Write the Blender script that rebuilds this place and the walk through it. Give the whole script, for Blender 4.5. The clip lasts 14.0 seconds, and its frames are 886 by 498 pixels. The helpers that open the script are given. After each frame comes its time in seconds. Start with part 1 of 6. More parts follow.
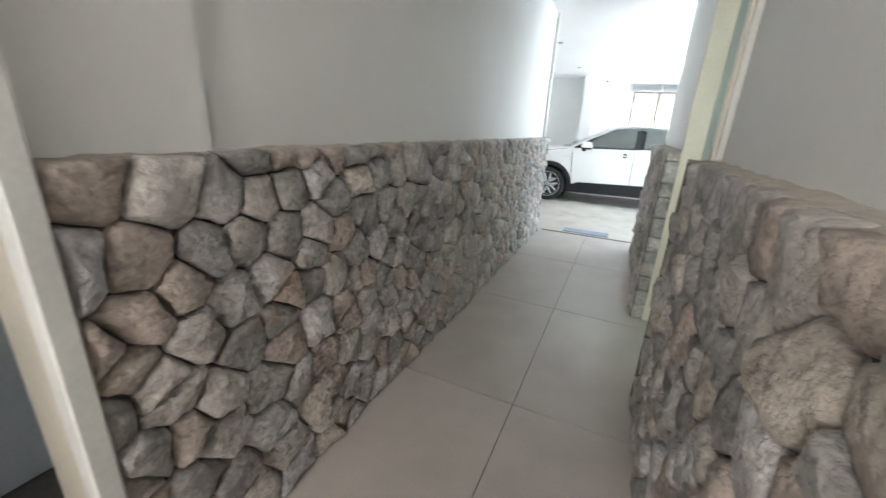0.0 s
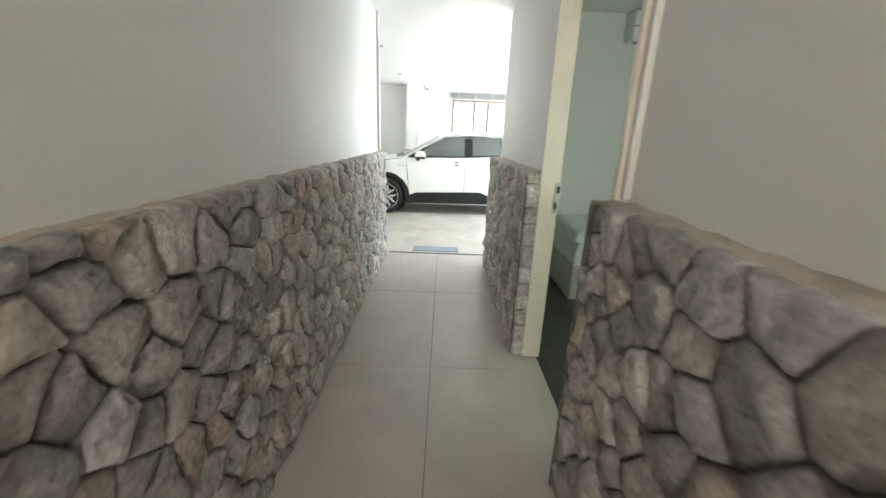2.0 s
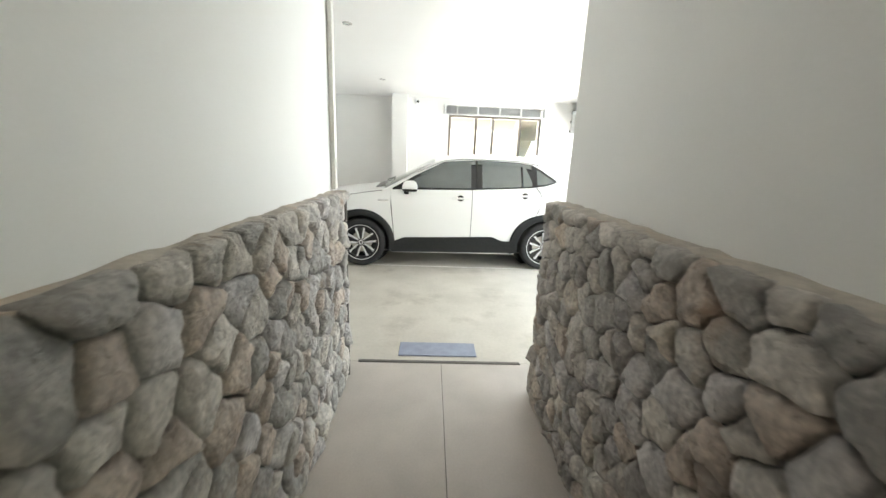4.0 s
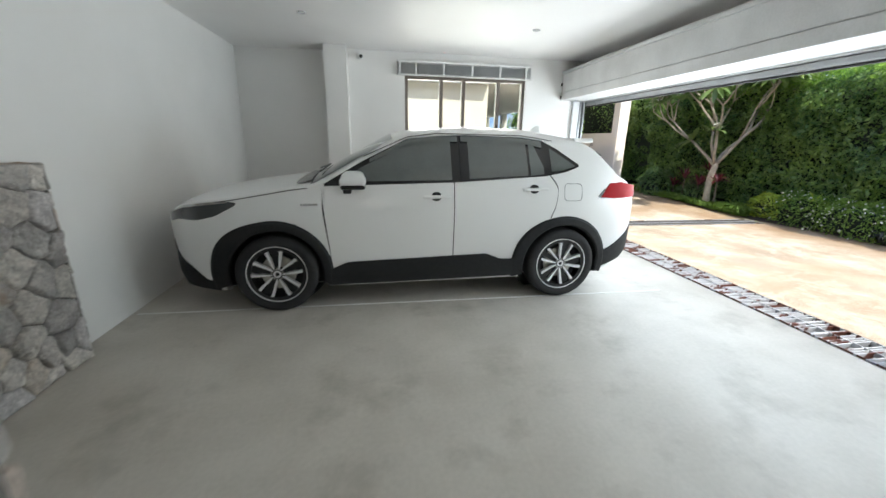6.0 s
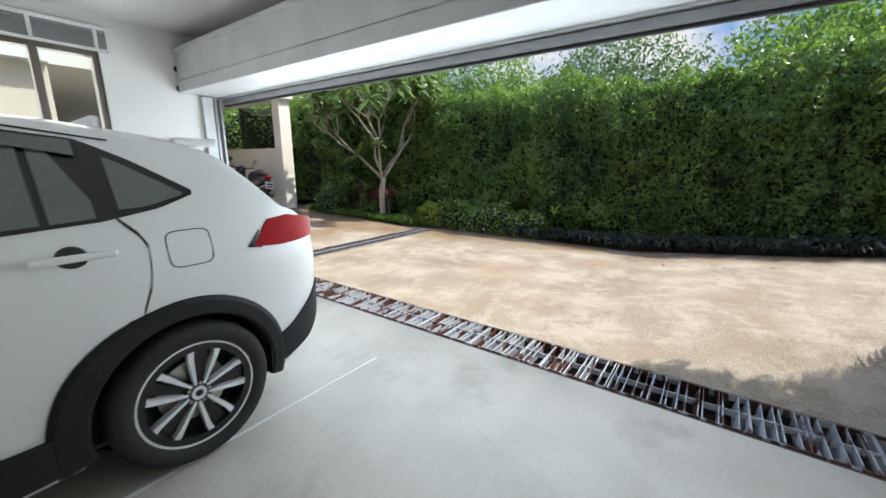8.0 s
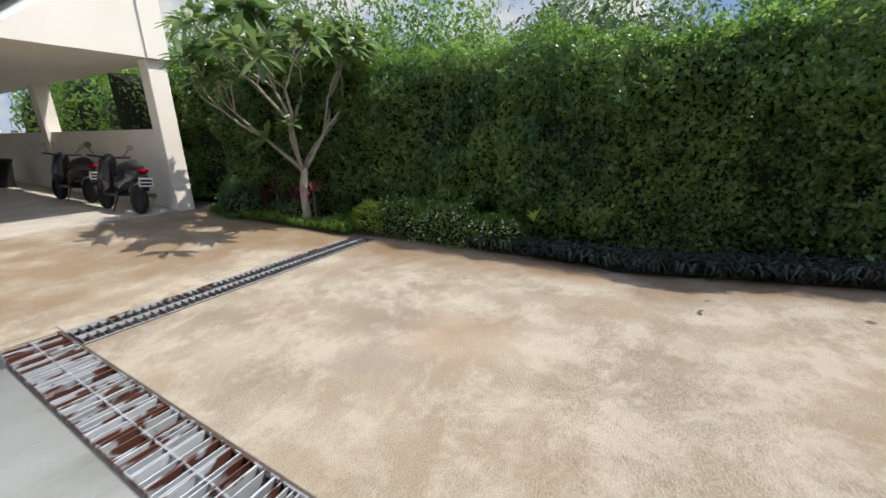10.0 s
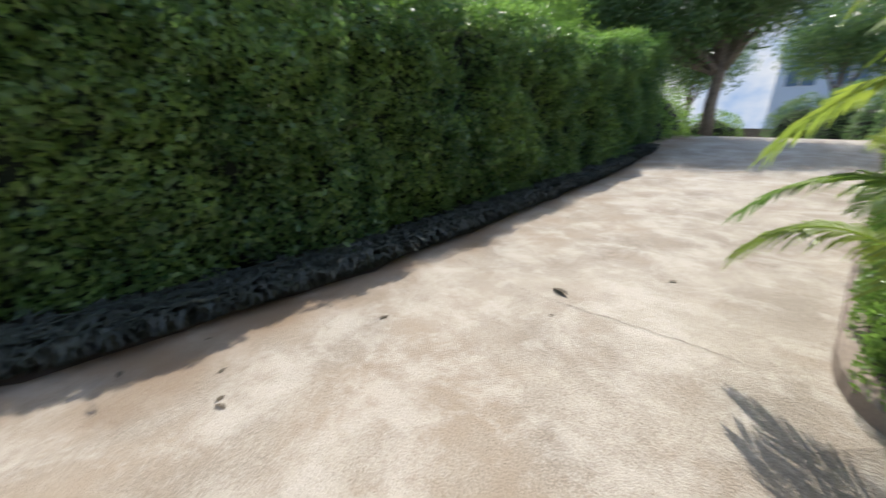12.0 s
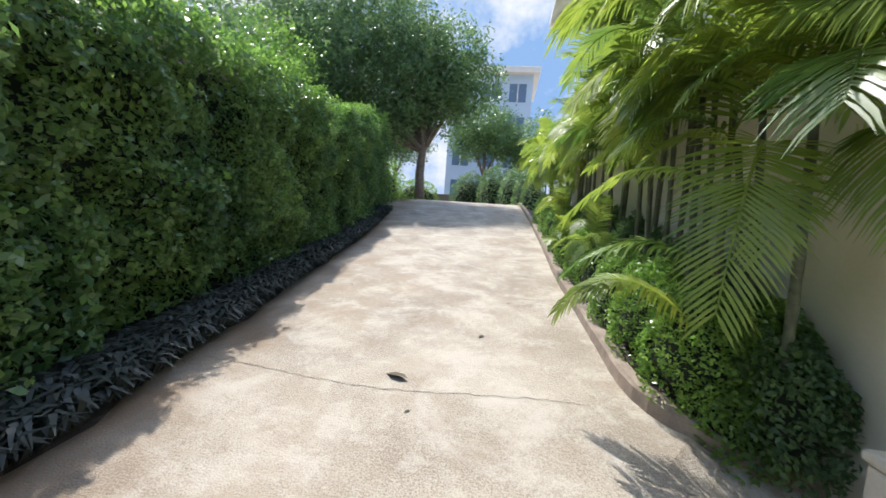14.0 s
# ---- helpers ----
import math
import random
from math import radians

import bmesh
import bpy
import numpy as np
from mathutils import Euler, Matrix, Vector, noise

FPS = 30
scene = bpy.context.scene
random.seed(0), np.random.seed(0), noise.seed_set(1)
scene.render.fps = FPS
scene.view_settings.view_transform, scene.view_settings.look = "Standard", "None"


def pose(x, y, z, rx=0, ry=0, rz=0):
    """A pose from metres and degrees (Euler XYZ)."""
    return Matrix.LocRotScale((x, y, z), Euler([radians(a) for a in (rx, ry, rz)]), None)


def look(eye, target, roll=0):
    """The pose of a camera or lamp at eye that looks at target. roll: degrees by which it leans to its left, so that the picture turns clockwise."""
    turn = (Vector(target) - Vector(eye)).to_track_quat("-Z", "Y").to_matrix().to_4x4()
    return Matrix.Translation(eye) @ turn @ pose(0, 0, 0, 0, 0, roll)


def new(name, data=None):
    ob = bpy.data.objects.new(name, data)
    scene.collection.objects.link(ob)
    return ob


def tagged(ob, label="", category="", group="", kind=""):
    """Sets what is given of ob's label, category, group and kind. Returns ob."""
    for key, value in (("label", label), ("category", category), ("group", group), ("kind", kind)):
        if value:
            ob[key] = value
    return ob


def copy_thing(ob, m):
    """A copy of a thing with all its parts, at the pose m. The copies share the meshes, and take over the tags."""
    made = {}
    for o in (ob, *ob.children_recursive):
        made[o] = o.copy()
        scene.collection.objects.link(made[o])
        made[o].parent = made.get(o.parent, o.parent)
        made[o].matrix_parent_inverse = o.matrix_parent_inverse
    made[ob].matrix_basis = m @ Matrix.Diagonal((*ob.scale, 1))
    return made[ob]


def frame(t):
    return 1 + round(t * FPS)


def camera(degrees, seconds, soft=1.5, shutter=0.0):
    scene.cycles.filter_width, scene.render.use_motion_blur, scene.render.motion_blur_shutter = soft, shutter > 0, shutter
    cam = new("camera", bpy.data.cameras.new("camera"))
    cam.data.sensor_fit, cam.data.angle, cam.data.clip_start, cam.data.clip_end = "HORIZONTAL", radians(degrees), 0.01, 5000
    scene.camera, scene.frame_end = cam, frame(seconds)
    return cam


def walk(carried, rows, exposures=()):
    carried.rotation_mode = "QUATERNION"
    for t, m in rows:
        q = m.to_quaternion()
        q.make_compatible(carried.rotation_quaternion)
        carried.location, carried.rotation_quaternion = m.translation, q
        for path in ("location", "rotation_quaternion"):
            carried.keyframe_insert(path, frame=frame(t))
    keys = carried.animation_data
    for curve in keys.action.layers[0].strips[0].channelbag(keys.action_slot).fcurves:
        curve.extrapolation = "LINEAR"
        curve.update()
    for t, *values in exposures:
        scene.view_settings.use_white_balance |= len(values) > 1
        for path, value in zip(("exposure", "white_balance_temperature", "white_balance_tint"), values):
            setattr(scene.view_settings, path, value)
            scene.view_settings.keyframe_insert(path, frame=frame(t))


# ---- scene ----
# camera and its walk
cam = camera(99.1, 14.0, shutter=0.3)
PATH = [
    (0.0, (-0.005, 0.081, 1.419), (-0.791, 1.811, 0.794), 3.0),
    (0.5, (0.028, 0.197, 1.452), (-0.404, 2.032, 0.783), 2.4),
    (1.0, (-0.104, 0.367, 1.501), (-0.207, 2.268, 0.89), 2.4),
    (1.5, (-0.22, 0.495, 1.486), (-0.102, 2.41, 0.921), 2.4),
    (2.0, (-0.282, 0.832, 1.524), (-0.267, 2.749, 0.952), 2.2),
    (2.5, (-0.361, 1.395, 1.541), (-0.454, 3.315, 0.99), 2.4),
    (3.0, (-0.358, 1.937, 1.552), (-0.318, 3.877, 1.068), 2.6),
    (3.5, (-0.398, 2.51, 1.558), (-0.334, 4.457, 1.105), 2.6),
    (5.8, (-0.492, 4.855, 1.479), (-0.231, 6.758, 0.921), 1.0),
    (6.0, (-0.481, 5.061, 1.496), (-0.176, 6.958, 0.941), 1.1),
    (6.5, (-0.328, 5.524, 1.525), (0.22, 7.408, 1.135), 1.1),
    (7.0, (-0.043, 5.859, 1.427), (0.895, 7.603, 1.149), 0.9),
    (7.5, (0.233, 6.177, 1.4), (1.715, 7.475, 1.055), 0.7),
    (7.7, (0.375, 6.314, 1.399), (1.928, 7.514, 1.021), 0.8),
    (9.8, (2.288, 7.343, 1.68), (3.916, 8.338, 1.081), -0.5),
    (10.0, (2.517, 7.412, 1.66), (4.165, 8.382, 1.072), -0.6),
    (10.5, (3.037, 7.529, 1.65), (4.709, 8.458, 1.067), -0.6),
    (11.0, (3.568, 7.58, 1.62), (5.406, 8.03, 0.98), 0.3),
    (11.5, (4.088, 7.443, 1.52), (5.93, 6.984, 0.893), 2.2),
    (12.0, (4.393, 7.261, 1.48), (5.823, 5.976, 0.929), 3.6),
    (12.5, (4.582, 7.139, 1.528), (5.43, 5.373, 1.128), 4.1),
    (13.0, (4.839, 7.036, 1.56), (5.434, 5.144, 1.3), 4.5),
    (13.5, (5.11, 7.02, 1.544), (5.618, 5.096, 1.339), 4.5),
    (14.0, (5.28, 7.12, 1.497), (5.58, 5.15, 1.33), 4.0),
]
walk(cam, [(t, look(eye, target, roll)) for t, eye, target, roll in PATH],
     exposures=[(0, 2.95, 6350, 10), (1.0, 2.85, 6500, 10), (2.0, 2.98, 6950, 10), (2.5, 3.05, 7150, 10), (3.5, 2.92, 7350, 10), (5.8, 1.48, 6900, 10), (6.5, 1.0, 6750, 10), (7.5, 0.80, 6700, 10), (9.0, 0.56, 6800, 10), (10.5, 0.45, 6800, 10), (12.0, 0.68, 6500, 10), (14.0, 0.9, 6350, 10)])

# sky and sun
SUN_EL, SUN_AZ = 57.0, -58.0   # elevation; direction of the sun in the plan, degrees from +x
world = bpy.data.worlds.new("world")
scene.world = world
world.use_nodes = True
wn, wl = world.node_tree.nodes, world.node_tree.links
sky = wn.new("ShaderNodeTexSky")
sky.sky_type, sky.sun_disc = "NISHITA", False
sky.sun_elevation, sky.sun_rotation = radians(SUN_EL), radians(90 - SUN_AZ)
wn["Background"].inputs[1].default_value = 0.24
wl.new(sky.outputs[0], wn["Background"].inputs[0])
sun = new("sun", bpy.data.lights.new("sun", "SUN"))
sun.data.energy, sun.data.angle, sun.data.color = 3.5, radians(0.6), (1.0, 0.965, 0.905)
sd = Vector((math.cos(radians(SUN_AZ)) * math.cos(radians(SUN_EL)), math.sin(radians(SUN_AZ)) * math.cos(radians(SUN_EL)), math.sin(radians(SUN_EL))))
sun.matrix_world = look(sd * 50, (0, 0, 0))

# daylight standing in the openings, and an added fill lamp in the hall
def area(name, loc, target, sx, sy, watts, color=(1, 1, 1)):
    li = new(name, bpy.data.lights.new(name, "AREA"))
    li.data.shape, li.data.size, li.data.size_y, li.data.energy, li.data.color = "RECTANGLE", sx, sy, watts, color
    li.matrix_world = look(loc, target)
    return li
area("opening_light", (3.3, 8.75, 1.3), (0, 8.75, 1.35), 5.0, 1.2, 54, (0.74, 0.88, 1.0))
area("window_light", (0.9, 11.9, 1.9), (0.9, 8, 1.2), 1.9, 1.1, 14, (1.0, 0.98, 0.95))
area("bedroom_window_light", (1.8, 1.36, 1.6), (1.8, 5, 1.2), 1.6, 1.2, 3.5, (0.80, 1.0, 0.90))
area("side_room_window_light", (-4.05, -0.4, 1.6), (0, -0.2, 1.3), 1.4, 1.3, 1.4, (1.0, 0.98, 0.95))
# added fill aimed at the ceiling; the closed south wall has no window
area("hall_window_light", (-0.35, -3.4, 2.0), (-0.35, -0.4, 2.75), 1.3, 1.3, 15, (1.0, 0.98, 0.94))
# ---- building helpers ----
def part(name, bm, material, parent=None, label="", smooth=False):
    """Links a bmesh as one mesh object."""
    me = bpy.data.meshes.new(name)
    bm.to_mesh(me)
    bm.free()
    if smooth:
        me.polygons.foreach_set("use_smooth", [True] * len(me.polygons))
    for m in material if isinstance(material, (list, tuple)) else [material]:
        me.materials.append(m)
    ob = new(name, me)
    if parent:
        ob.parent = parent
    if label:
        tagged(ob, label)
    return ob


def raw(name, verts, faces, material, parent=None, label="", smooth=False):
    me = bpy.data.meshes.new(name)
    me.from_pydata(verts, [], faces)
    if smooth:
        me.polygons.foreach_set("use_smooth", [True] * len(me.polygons))
    for m in material if isinstance(material, (list, tuple)) else [material]:
        me.materials.append(m)
    ob = new(name, me)
    if parent:
        ob.parent = parent
    if label:
        tagged(ob, label)
    return ob


def empty(name, m=None):
    ob = new(name)
    ob.empty_display_size = 0.2
    if m is not None:
        ob.matrix_basis = m
    return ob


def box(bm, x0, y0, z0, x1, y1, z1, bevel=0.0, seg=1):
    vs = [bm.verts.new(p) for p in ((x0, y0, z0), (x1, y0, z0), (x1, y1, z0), (x0, y1, z0), (x0, y0, z1), (x1, y0, z1), (x1, y1, z1), (x0, y1, z1))]
    fs = [bm.faces.new([vs[i] for i in f]) for f in ((3, 2, 1, 0), (4, 5, 6, 7), (0, 1, 5, 4), (1, 2, 6, 5), (2, 3, 7, 6), (3, 0, 4, 7))]
    if bevel:
        bmesh.ops.bevel(bm, geom=list({e for f in fs for e in f.edges}), offset=bevel, segments=seg, profile=0.5, affect="EDGES")
    return bm


def boxes(*bs, bevel=0.0, seg=1):
    bm = bmesh.new()
    for b in bs:
        box(bm, *b, bevel=bevel, seg=seg)
    return bm


def tube(bm, pts, radii, n=8, cap=True):
    """A tapered tube along points."""
    rings = []
    pts = [Vector(p) for p in pts]
    for i, p in enumerate(pts):
        d = (pts[min(i + 1, len(pts) - 1)] - pts[max(i - 1, 0)]).normalized()
        a = d.orthogonal().normalized() if not rings else (last - d * last.dot(d)).normalized()
        last = a
        b = d.cross(a)
        r = radii[i] if isinstance(radii, (list, tuple)) else radii
        rings.append([bm.verts.new(p + r * (math.cos(k * math.tau / n) * a + math.sin(k * math.tau / n) * b)) for k in range(n)])
    for r0, r1 in zip(rings, rings[1:]):
        for k in range(n):
            bm.faces.new((r0[k], r0[(k + 1) % n], r1[(k + 1) % n], r1[k]))
    if cap:
        bm.faces.new(rings[0][::-1])
        bm.faces.new(rings[-1])
    return bm


def disc_prism(bm, c, axis, r0, r1, d0, d1, n=32):
    """A ring (or disc when r0 is 0) round an axis, between the depths d0 and d1."""
    axis = Vector(axis).normalized()
    a = axis.orthogonal().normalized()
    b = axis.cross(a)
    c = Vector(c)
    def ring(r, d):
        return [bm.verts.new(c + axis * d + r * (math.cos(k * math.tau / n) * a + math.sin(k * math.tau / n) * b)) for k in range(n)]
    o0, o1 = ring(r1, d0), ring(r1, d1)
    for k in range(n):
        bm.faces.new((o0[k], o0[(k + 1) % n], o1[(k + 1) % n], o1[k]))
    if r0 <= 0:
        bm.faces.new(o0[::-1]), bm.faces.new(o1)
    else:
        i0, i1 = ring(r0, d0), ring(r0, d1)
        for k in range(n):
            j = (k + 1) % n
            bm.faces.new((i0[j], i0[k], i1[k], i1[j]))
            bm.faces.new((o1[k], o1[j], i1[j], i1[k]))
            bm.faces.new((o0[j], o0[k], i0[k], i0[j]))
    return bm


# ---- materials ----
def mat(name, color, rough=0.6, metal=0.0, color2=None, scale=6.0, detail_scale=60.0, bump=0.1, bump_dist=0.004, mix=0.5, spec=0.5, stain=None, stain_scale=1.0, stain_lo=0.55, stain_hi=0.7, coat=0.0, trans=0.0, vary=0.0, island=0.0, rough_var=0.1, grain=0.45):
    """A surface with variation at two scales, stains and fine relief."""
    m = bpy.data.materials.new(name)
    m.use_nodes = True
    n, l = m.node_tree.nodes, m.node_tree.links
    b = n["Principled BSDF"]
    b.inputs["Metallic"].default_value = metal
    b.inputs["Specular IOR Level"].default_value = spec
    b.inputs["Coat Weight"].default_value = coat
    b.inputs["Coat Roughness"].default_value = 0.03
    tc = n.new("ShaderNodeTexCoord")
    n1, n2 = n.new("ShaderNodeTexNoise"), n.new("ShaderNodeTexNoise")
    geo = n.new("ShaderNodeNewGeometry")
    for q, s in ((n1, scale), (n2, detail_scale)):
        q.inputs["Scale"].default_value = s
        q.inputs["Detail"].default_value = 5
        l.new(geo.outputs["Position"], q.inputs["Vector"])
    c2 = color2 or tuple(c * 0.82 for c in color)
    mx = n.new("ShaderNodeMix")
    mx.data_type = "RGBA"
    add = n.new("ShaderNodeMath")
    add.operation = "MULTIPLY_ADD"
    l.new(n2.outputs[0], add.inputs[0])
    add.inputs[1].default_value = grain
    l.new(n1.outputs[0], add.inputs[2])
    rg = n.new("ShaderNodeMapRange")
    rg.inputs[1].default_value, rg.inputs[2].default_value = 0.295 + grain * 0.5, 0.705 + grain * 0.5
    rg.inputs[3].default_value, rg.inputs[4].default_value = 0, mix * 2
    l.new(add.outputs[0], rg.inputs[0])
    l.new(rg.outputs[0], mx.inputs[0])
    mx.inputs[6].default_value, mx.inputs[7].default_value = (*color, 1), (*c2, 1)
    out = mx.outputs[2]
    if stain:
        n3 = n.new("ShaderNodeTexNoise")
        n3.inputs["Scale"].default_value, n3.inputs["Detail"].default_value = stain_scale, 7
        n3.inputs["Roughness"].default_value = 0.6
        l.new(geo.outputs["Position"], n3.inputs["Vector"])
        r3 = n.new("ShaderNodeMapRange")
        r3.inputs[1].default_value, r3.inputs[2].default_value = stain_lo, stain_hi
        l.new(n3.outputs[0], r3.inputs[0])
        m3 = n.new("ShaderNodeMix")
        m3.data_type = "RGBA"
        l.new(r3.outputs[0], m3.inputs[0])
        l.new(out, m3.inputs[6])
        m3.inputs[7].default_value = (*stain, 1)
        out = m3.outputs[2]
    if vary or island:
        hsv = n.new("ShaderNodeHueSaturation")
        src = n.new("ShaderNodeObjectInfo").outputs["Random"] if vary else geo.outputs["Random Per Island"]
        mr = n.new("ShaderNodeMapRange")
        mr.inputs[3].default_value, mr.inputs[4].default_value = 1 - (vary or island), 1 + (vary or island)
        l.new(src, mr.inputs[0])
        l.new(mr.outputs[0], hsv.inputs["Value"])
        l.new(out, hsv.inputs["Color"])
        out = hsv.outputs[0]
    l.new(out, b.inputs["Base Color"])
    rr = n.new("ShaderNodeMapRange")
    rr.inputs[3].default_value, rr.inputs[4].default_value = max(0.02, rough - rough_var), min(1, rough + rough_var)
    l.new(n1.outputs[0], rr.inputs[0])
    l.new(rr.outputs[0], b.inputs["Roughness"])
    if bump:
        bp = n.new("ShaderNodeBump")
        bp.inputs["Strength"].default_value, bp.inputs["Distance"].default_value = bump, bump_dist
        l.new(n2.outputs[0], bp.inputs["Height"])
        l.new(bp.outputs[0], b.inputs["Normal"])
    if trans:
        b.inputs["Transmission Weight"].default_value = trans
    return m


def leafy(name, color, color2, rough=0.45, through_light=0.35, own=False):
    """Leaves: each one of its own shade, letting some light through."""
    m = bpy.data.materials.new(name)
    m.use_nodes = True
    n, l = m.node_tree.nodes, m.node_tree.links
    b, out = n["Principled BSDF"], n["Material Output"]
    geo = n.new("ShaderNodeNewGeometry")
    big = n.new("ShaderNodeTexNoise")
    big.inputs["Scale"].default_value = 1.3
    l.new(geo.outputs["Position"], big.inputs["Vector"])
    add = n.new("ShaderNodeMath")
    add.operation = "MULTIPLY_ADD"
    l.new(n.new("ShaderNodeObjectInfo").outputs["Random"] if own else geo.outputs["Random Per Island"], add.inputs[0])
    add.inputs[1].default_value = 0.55
    sub = n.new("ShaderNodeMapRange")
    sub.inputs[1].default_value, sub.inputs[2].default_value, sub.inputs[3].default_value, sub.inputs[4].default_value = 0.32, 0.68, -0.12, 0.52
    l.new(big.outputs[0], sub.inputs[0])
    l.new(sub.outputs[0], add.inputs[2])
    mx = n.new("ShaderNodeMix")
    mx.data_type = "RGBA"
    l.new(add.outputs[0], mx.inputs[0])
    mx.inputs[6].default_value, mx.inputs[7].default_value = (*color, 1), (*color2, 1)
    l.new(mx.outputs[2], b.inputs["Base Color"])
    b.inputs["Roughness"].default_value = rough
    b.inputs["Specular IOR Level"].default_value = 0.7
    tr = n.new("ShaderNodeBsdfTranslucent")
    l.new(mx.outputs[2], tr.inputs[0])
    sh = n.new("ShaderNodeMixShader")
    sh.inputs[0].default_value = through_light
    l.new(b.outputs[0], sh.inputs[1])
    l.new(tr.outputs[0], sh.inputs[2])
    l.new(sh.outputs[0], out.inputs[0])
    return m


def glass(name, color=(0.9, 0.95, 0.95), rough=0.0):
    m = bpy.data.materials.new(name)
    m.use_nodes = True
    n, l = m.node_tree.nodes, m.node_tree.links
    g, t = n.new("ShaderNodeBsdfGlossy"), n.new("ShaderNodeBsdfTransparent")
    g.inputs["Roughness"].default_value = rough
    t.inputs[0].default_value = (*color, 1)
    fr = n.new("ShaderNodeFresnel")
    fr.inputs[0].default_value = 1.5
    sh = n.new("ShaderNodeMixShader")
    l.new(fr.outputs[0], sh.inputs[0])
    l.new(t.outputs[0], sh.inputs[1])
    l.new(g.outputs[0], sh.inputs[2])
    l.new(sh.outputs[0], n["Material Output"].inputs[0])
    return m


WALL = mat("white wall paint", (0.80, 0.79, 0.77), 0.62, color2=(0.76, 0.75, 0.73), scale=1.5, detail_scale=140, bump=0.05, bump_dist=0.002)
CEIL = mat("ceiling paint", (0.82, 0.81, 0.80), 0.48, color2=(0.79, 0.78, 0.77), scale=1.0, bump=0.03, bump_dist=0.002)
def stone_mat():
    """Split field stone: grey with warm patches, each stone of its own shade, rough at several scales."""
    m = mat("grey field stone", (0.64, 0.60, 0.555), 0.62, color2=(0.40, 0.375, 0.352), scale=9, detail_scale=55, bump=0.55, bump_dist=0.006, mix=0.6, stain=(0.36, 0.245, 0.16), stain_scale=3.5, stain_lo=0.60, stain_hi=0.78, vary=0.24, grain=0.8)
    n, l = m.node_tree.nodes, m.node_tree.links
    geo = n.new("ShaderNodeNewGeometry")
    v = n.new("ShaderNodeTexVoronoi")
    v.inputs["Scale"].default_value = 22
    ns = n.new("ShaderNodeTexNoise")
    ns.inputs["Scale"].default_value, ns.inputs["Detail"].default_value, ns.inputs["Roughness"].default_value = 17, 9, 0.62
    l.new(geo.outputs["Position"], ns.inputs["Vector"])
    l.new(geo.outputs["Position"], v.inputs["Vector"])
    add = n.new("ShaderNodeMath")
    add.operation = "MULTIPLY_ADD"
    add.inputs[1].default_value = 0.35
    l.new(v.outputs["Distance"], add.inputs[0])
    l.new(ns.outputs[0], add.inputs[2])
    b2 = n.new("ShaderNodeBump")
    b2.inputs["Strength"].default_value, b2.inputs["Distance"].default_value = 0.9, 0.050
    l.new(add.outputs[0], b2.inputs["Height"])
    # a few stones brown or slate dark
    b = n["Principled BSDF"]
    info, ramp, tint = n.new("ShaderNodeObjectInfo"), n.new("ShaderNodeValToRGB"), n.new("ShaderNodeMix")
    ramp.color_ramp.interpolation = "CONSTANT"
    els = ramp.color_ramp.elements
    els[0].position, els[0].color = 0.0, (1, 1, 1, 1)
    els[1].position, els[1].color = 0.30, (0.80, 0.79, 0.80, 1)
    for p_, c_ in ((0.42, (1.0, 0.98, 0.95, 1)), (0.60, (1.08, 1.06, 1.04, 1)), (0.74, (1.0, 0.94, 0.87, 1)), (0.80, (0.92, 0.92, 0.96, 1)), (0.93, (0.84, 0.75, 0.69, 1))):
        e_ = els.new(p_)
        e_.color = c_
    l.new(info.outputs["Random"], ramp.inputs[0])
    tint.data_type, tint.blend_type = "RGBA", "MULTIPLY"
    tint.inputs[0].default_value = 1.0
    l.new(b.inputs["Base Color"].links[0].from_socket, tint.inputs[6])
    l.new(ramp.outputs[0], tint.inputs[7])
    l.new(tint.outputs[2], b.inputs["Base Color"])
    first = [q for q in n if q.type == "BUMP" and q is not b2][0]
    l.new(b2.outputs[0], first.inputs["Normal"])
    return m
STONE = stone_mat()
MORTAR = mat("stone joint mortar", (0.17, 0.16, 0.145), 0.9, scale=20, bump=0.5)
CAPSTONE = mat("stone wall top", (0.58, 0.52, 0.45), 0.75, color2=(0.42, 0.38, 0.33), scale=12, bump=0.5, bump_dist=0.006, stain=(0.5, 0.38, 0.28), stain_scale=5)
TILE = mat("grey floor tile", (0.50, 0.45, 0.41), 0.33, color2=(0.42, 0.38, 0.345), scale=3, detail_scale=80, bump=0.05, bump_dist=0.001, vary=0.03, rough_var=0.02)
GROUT = mat("tile joint", (0.13, 0.12, 0.11), 0.8, scale=30)
CONCRETE = mat("polished garage concrete", (0.56, 0.52, 0.46), 0.5, color2=(0.46, 0.425, 0.37), scale=2.2, detail_scale=35, bump=0.12, bump_dist=0.002, stain=(0.32, 0.29, 0.24), stain_scale=1.9, stain_lo=0.54, stain_hi=0.78)
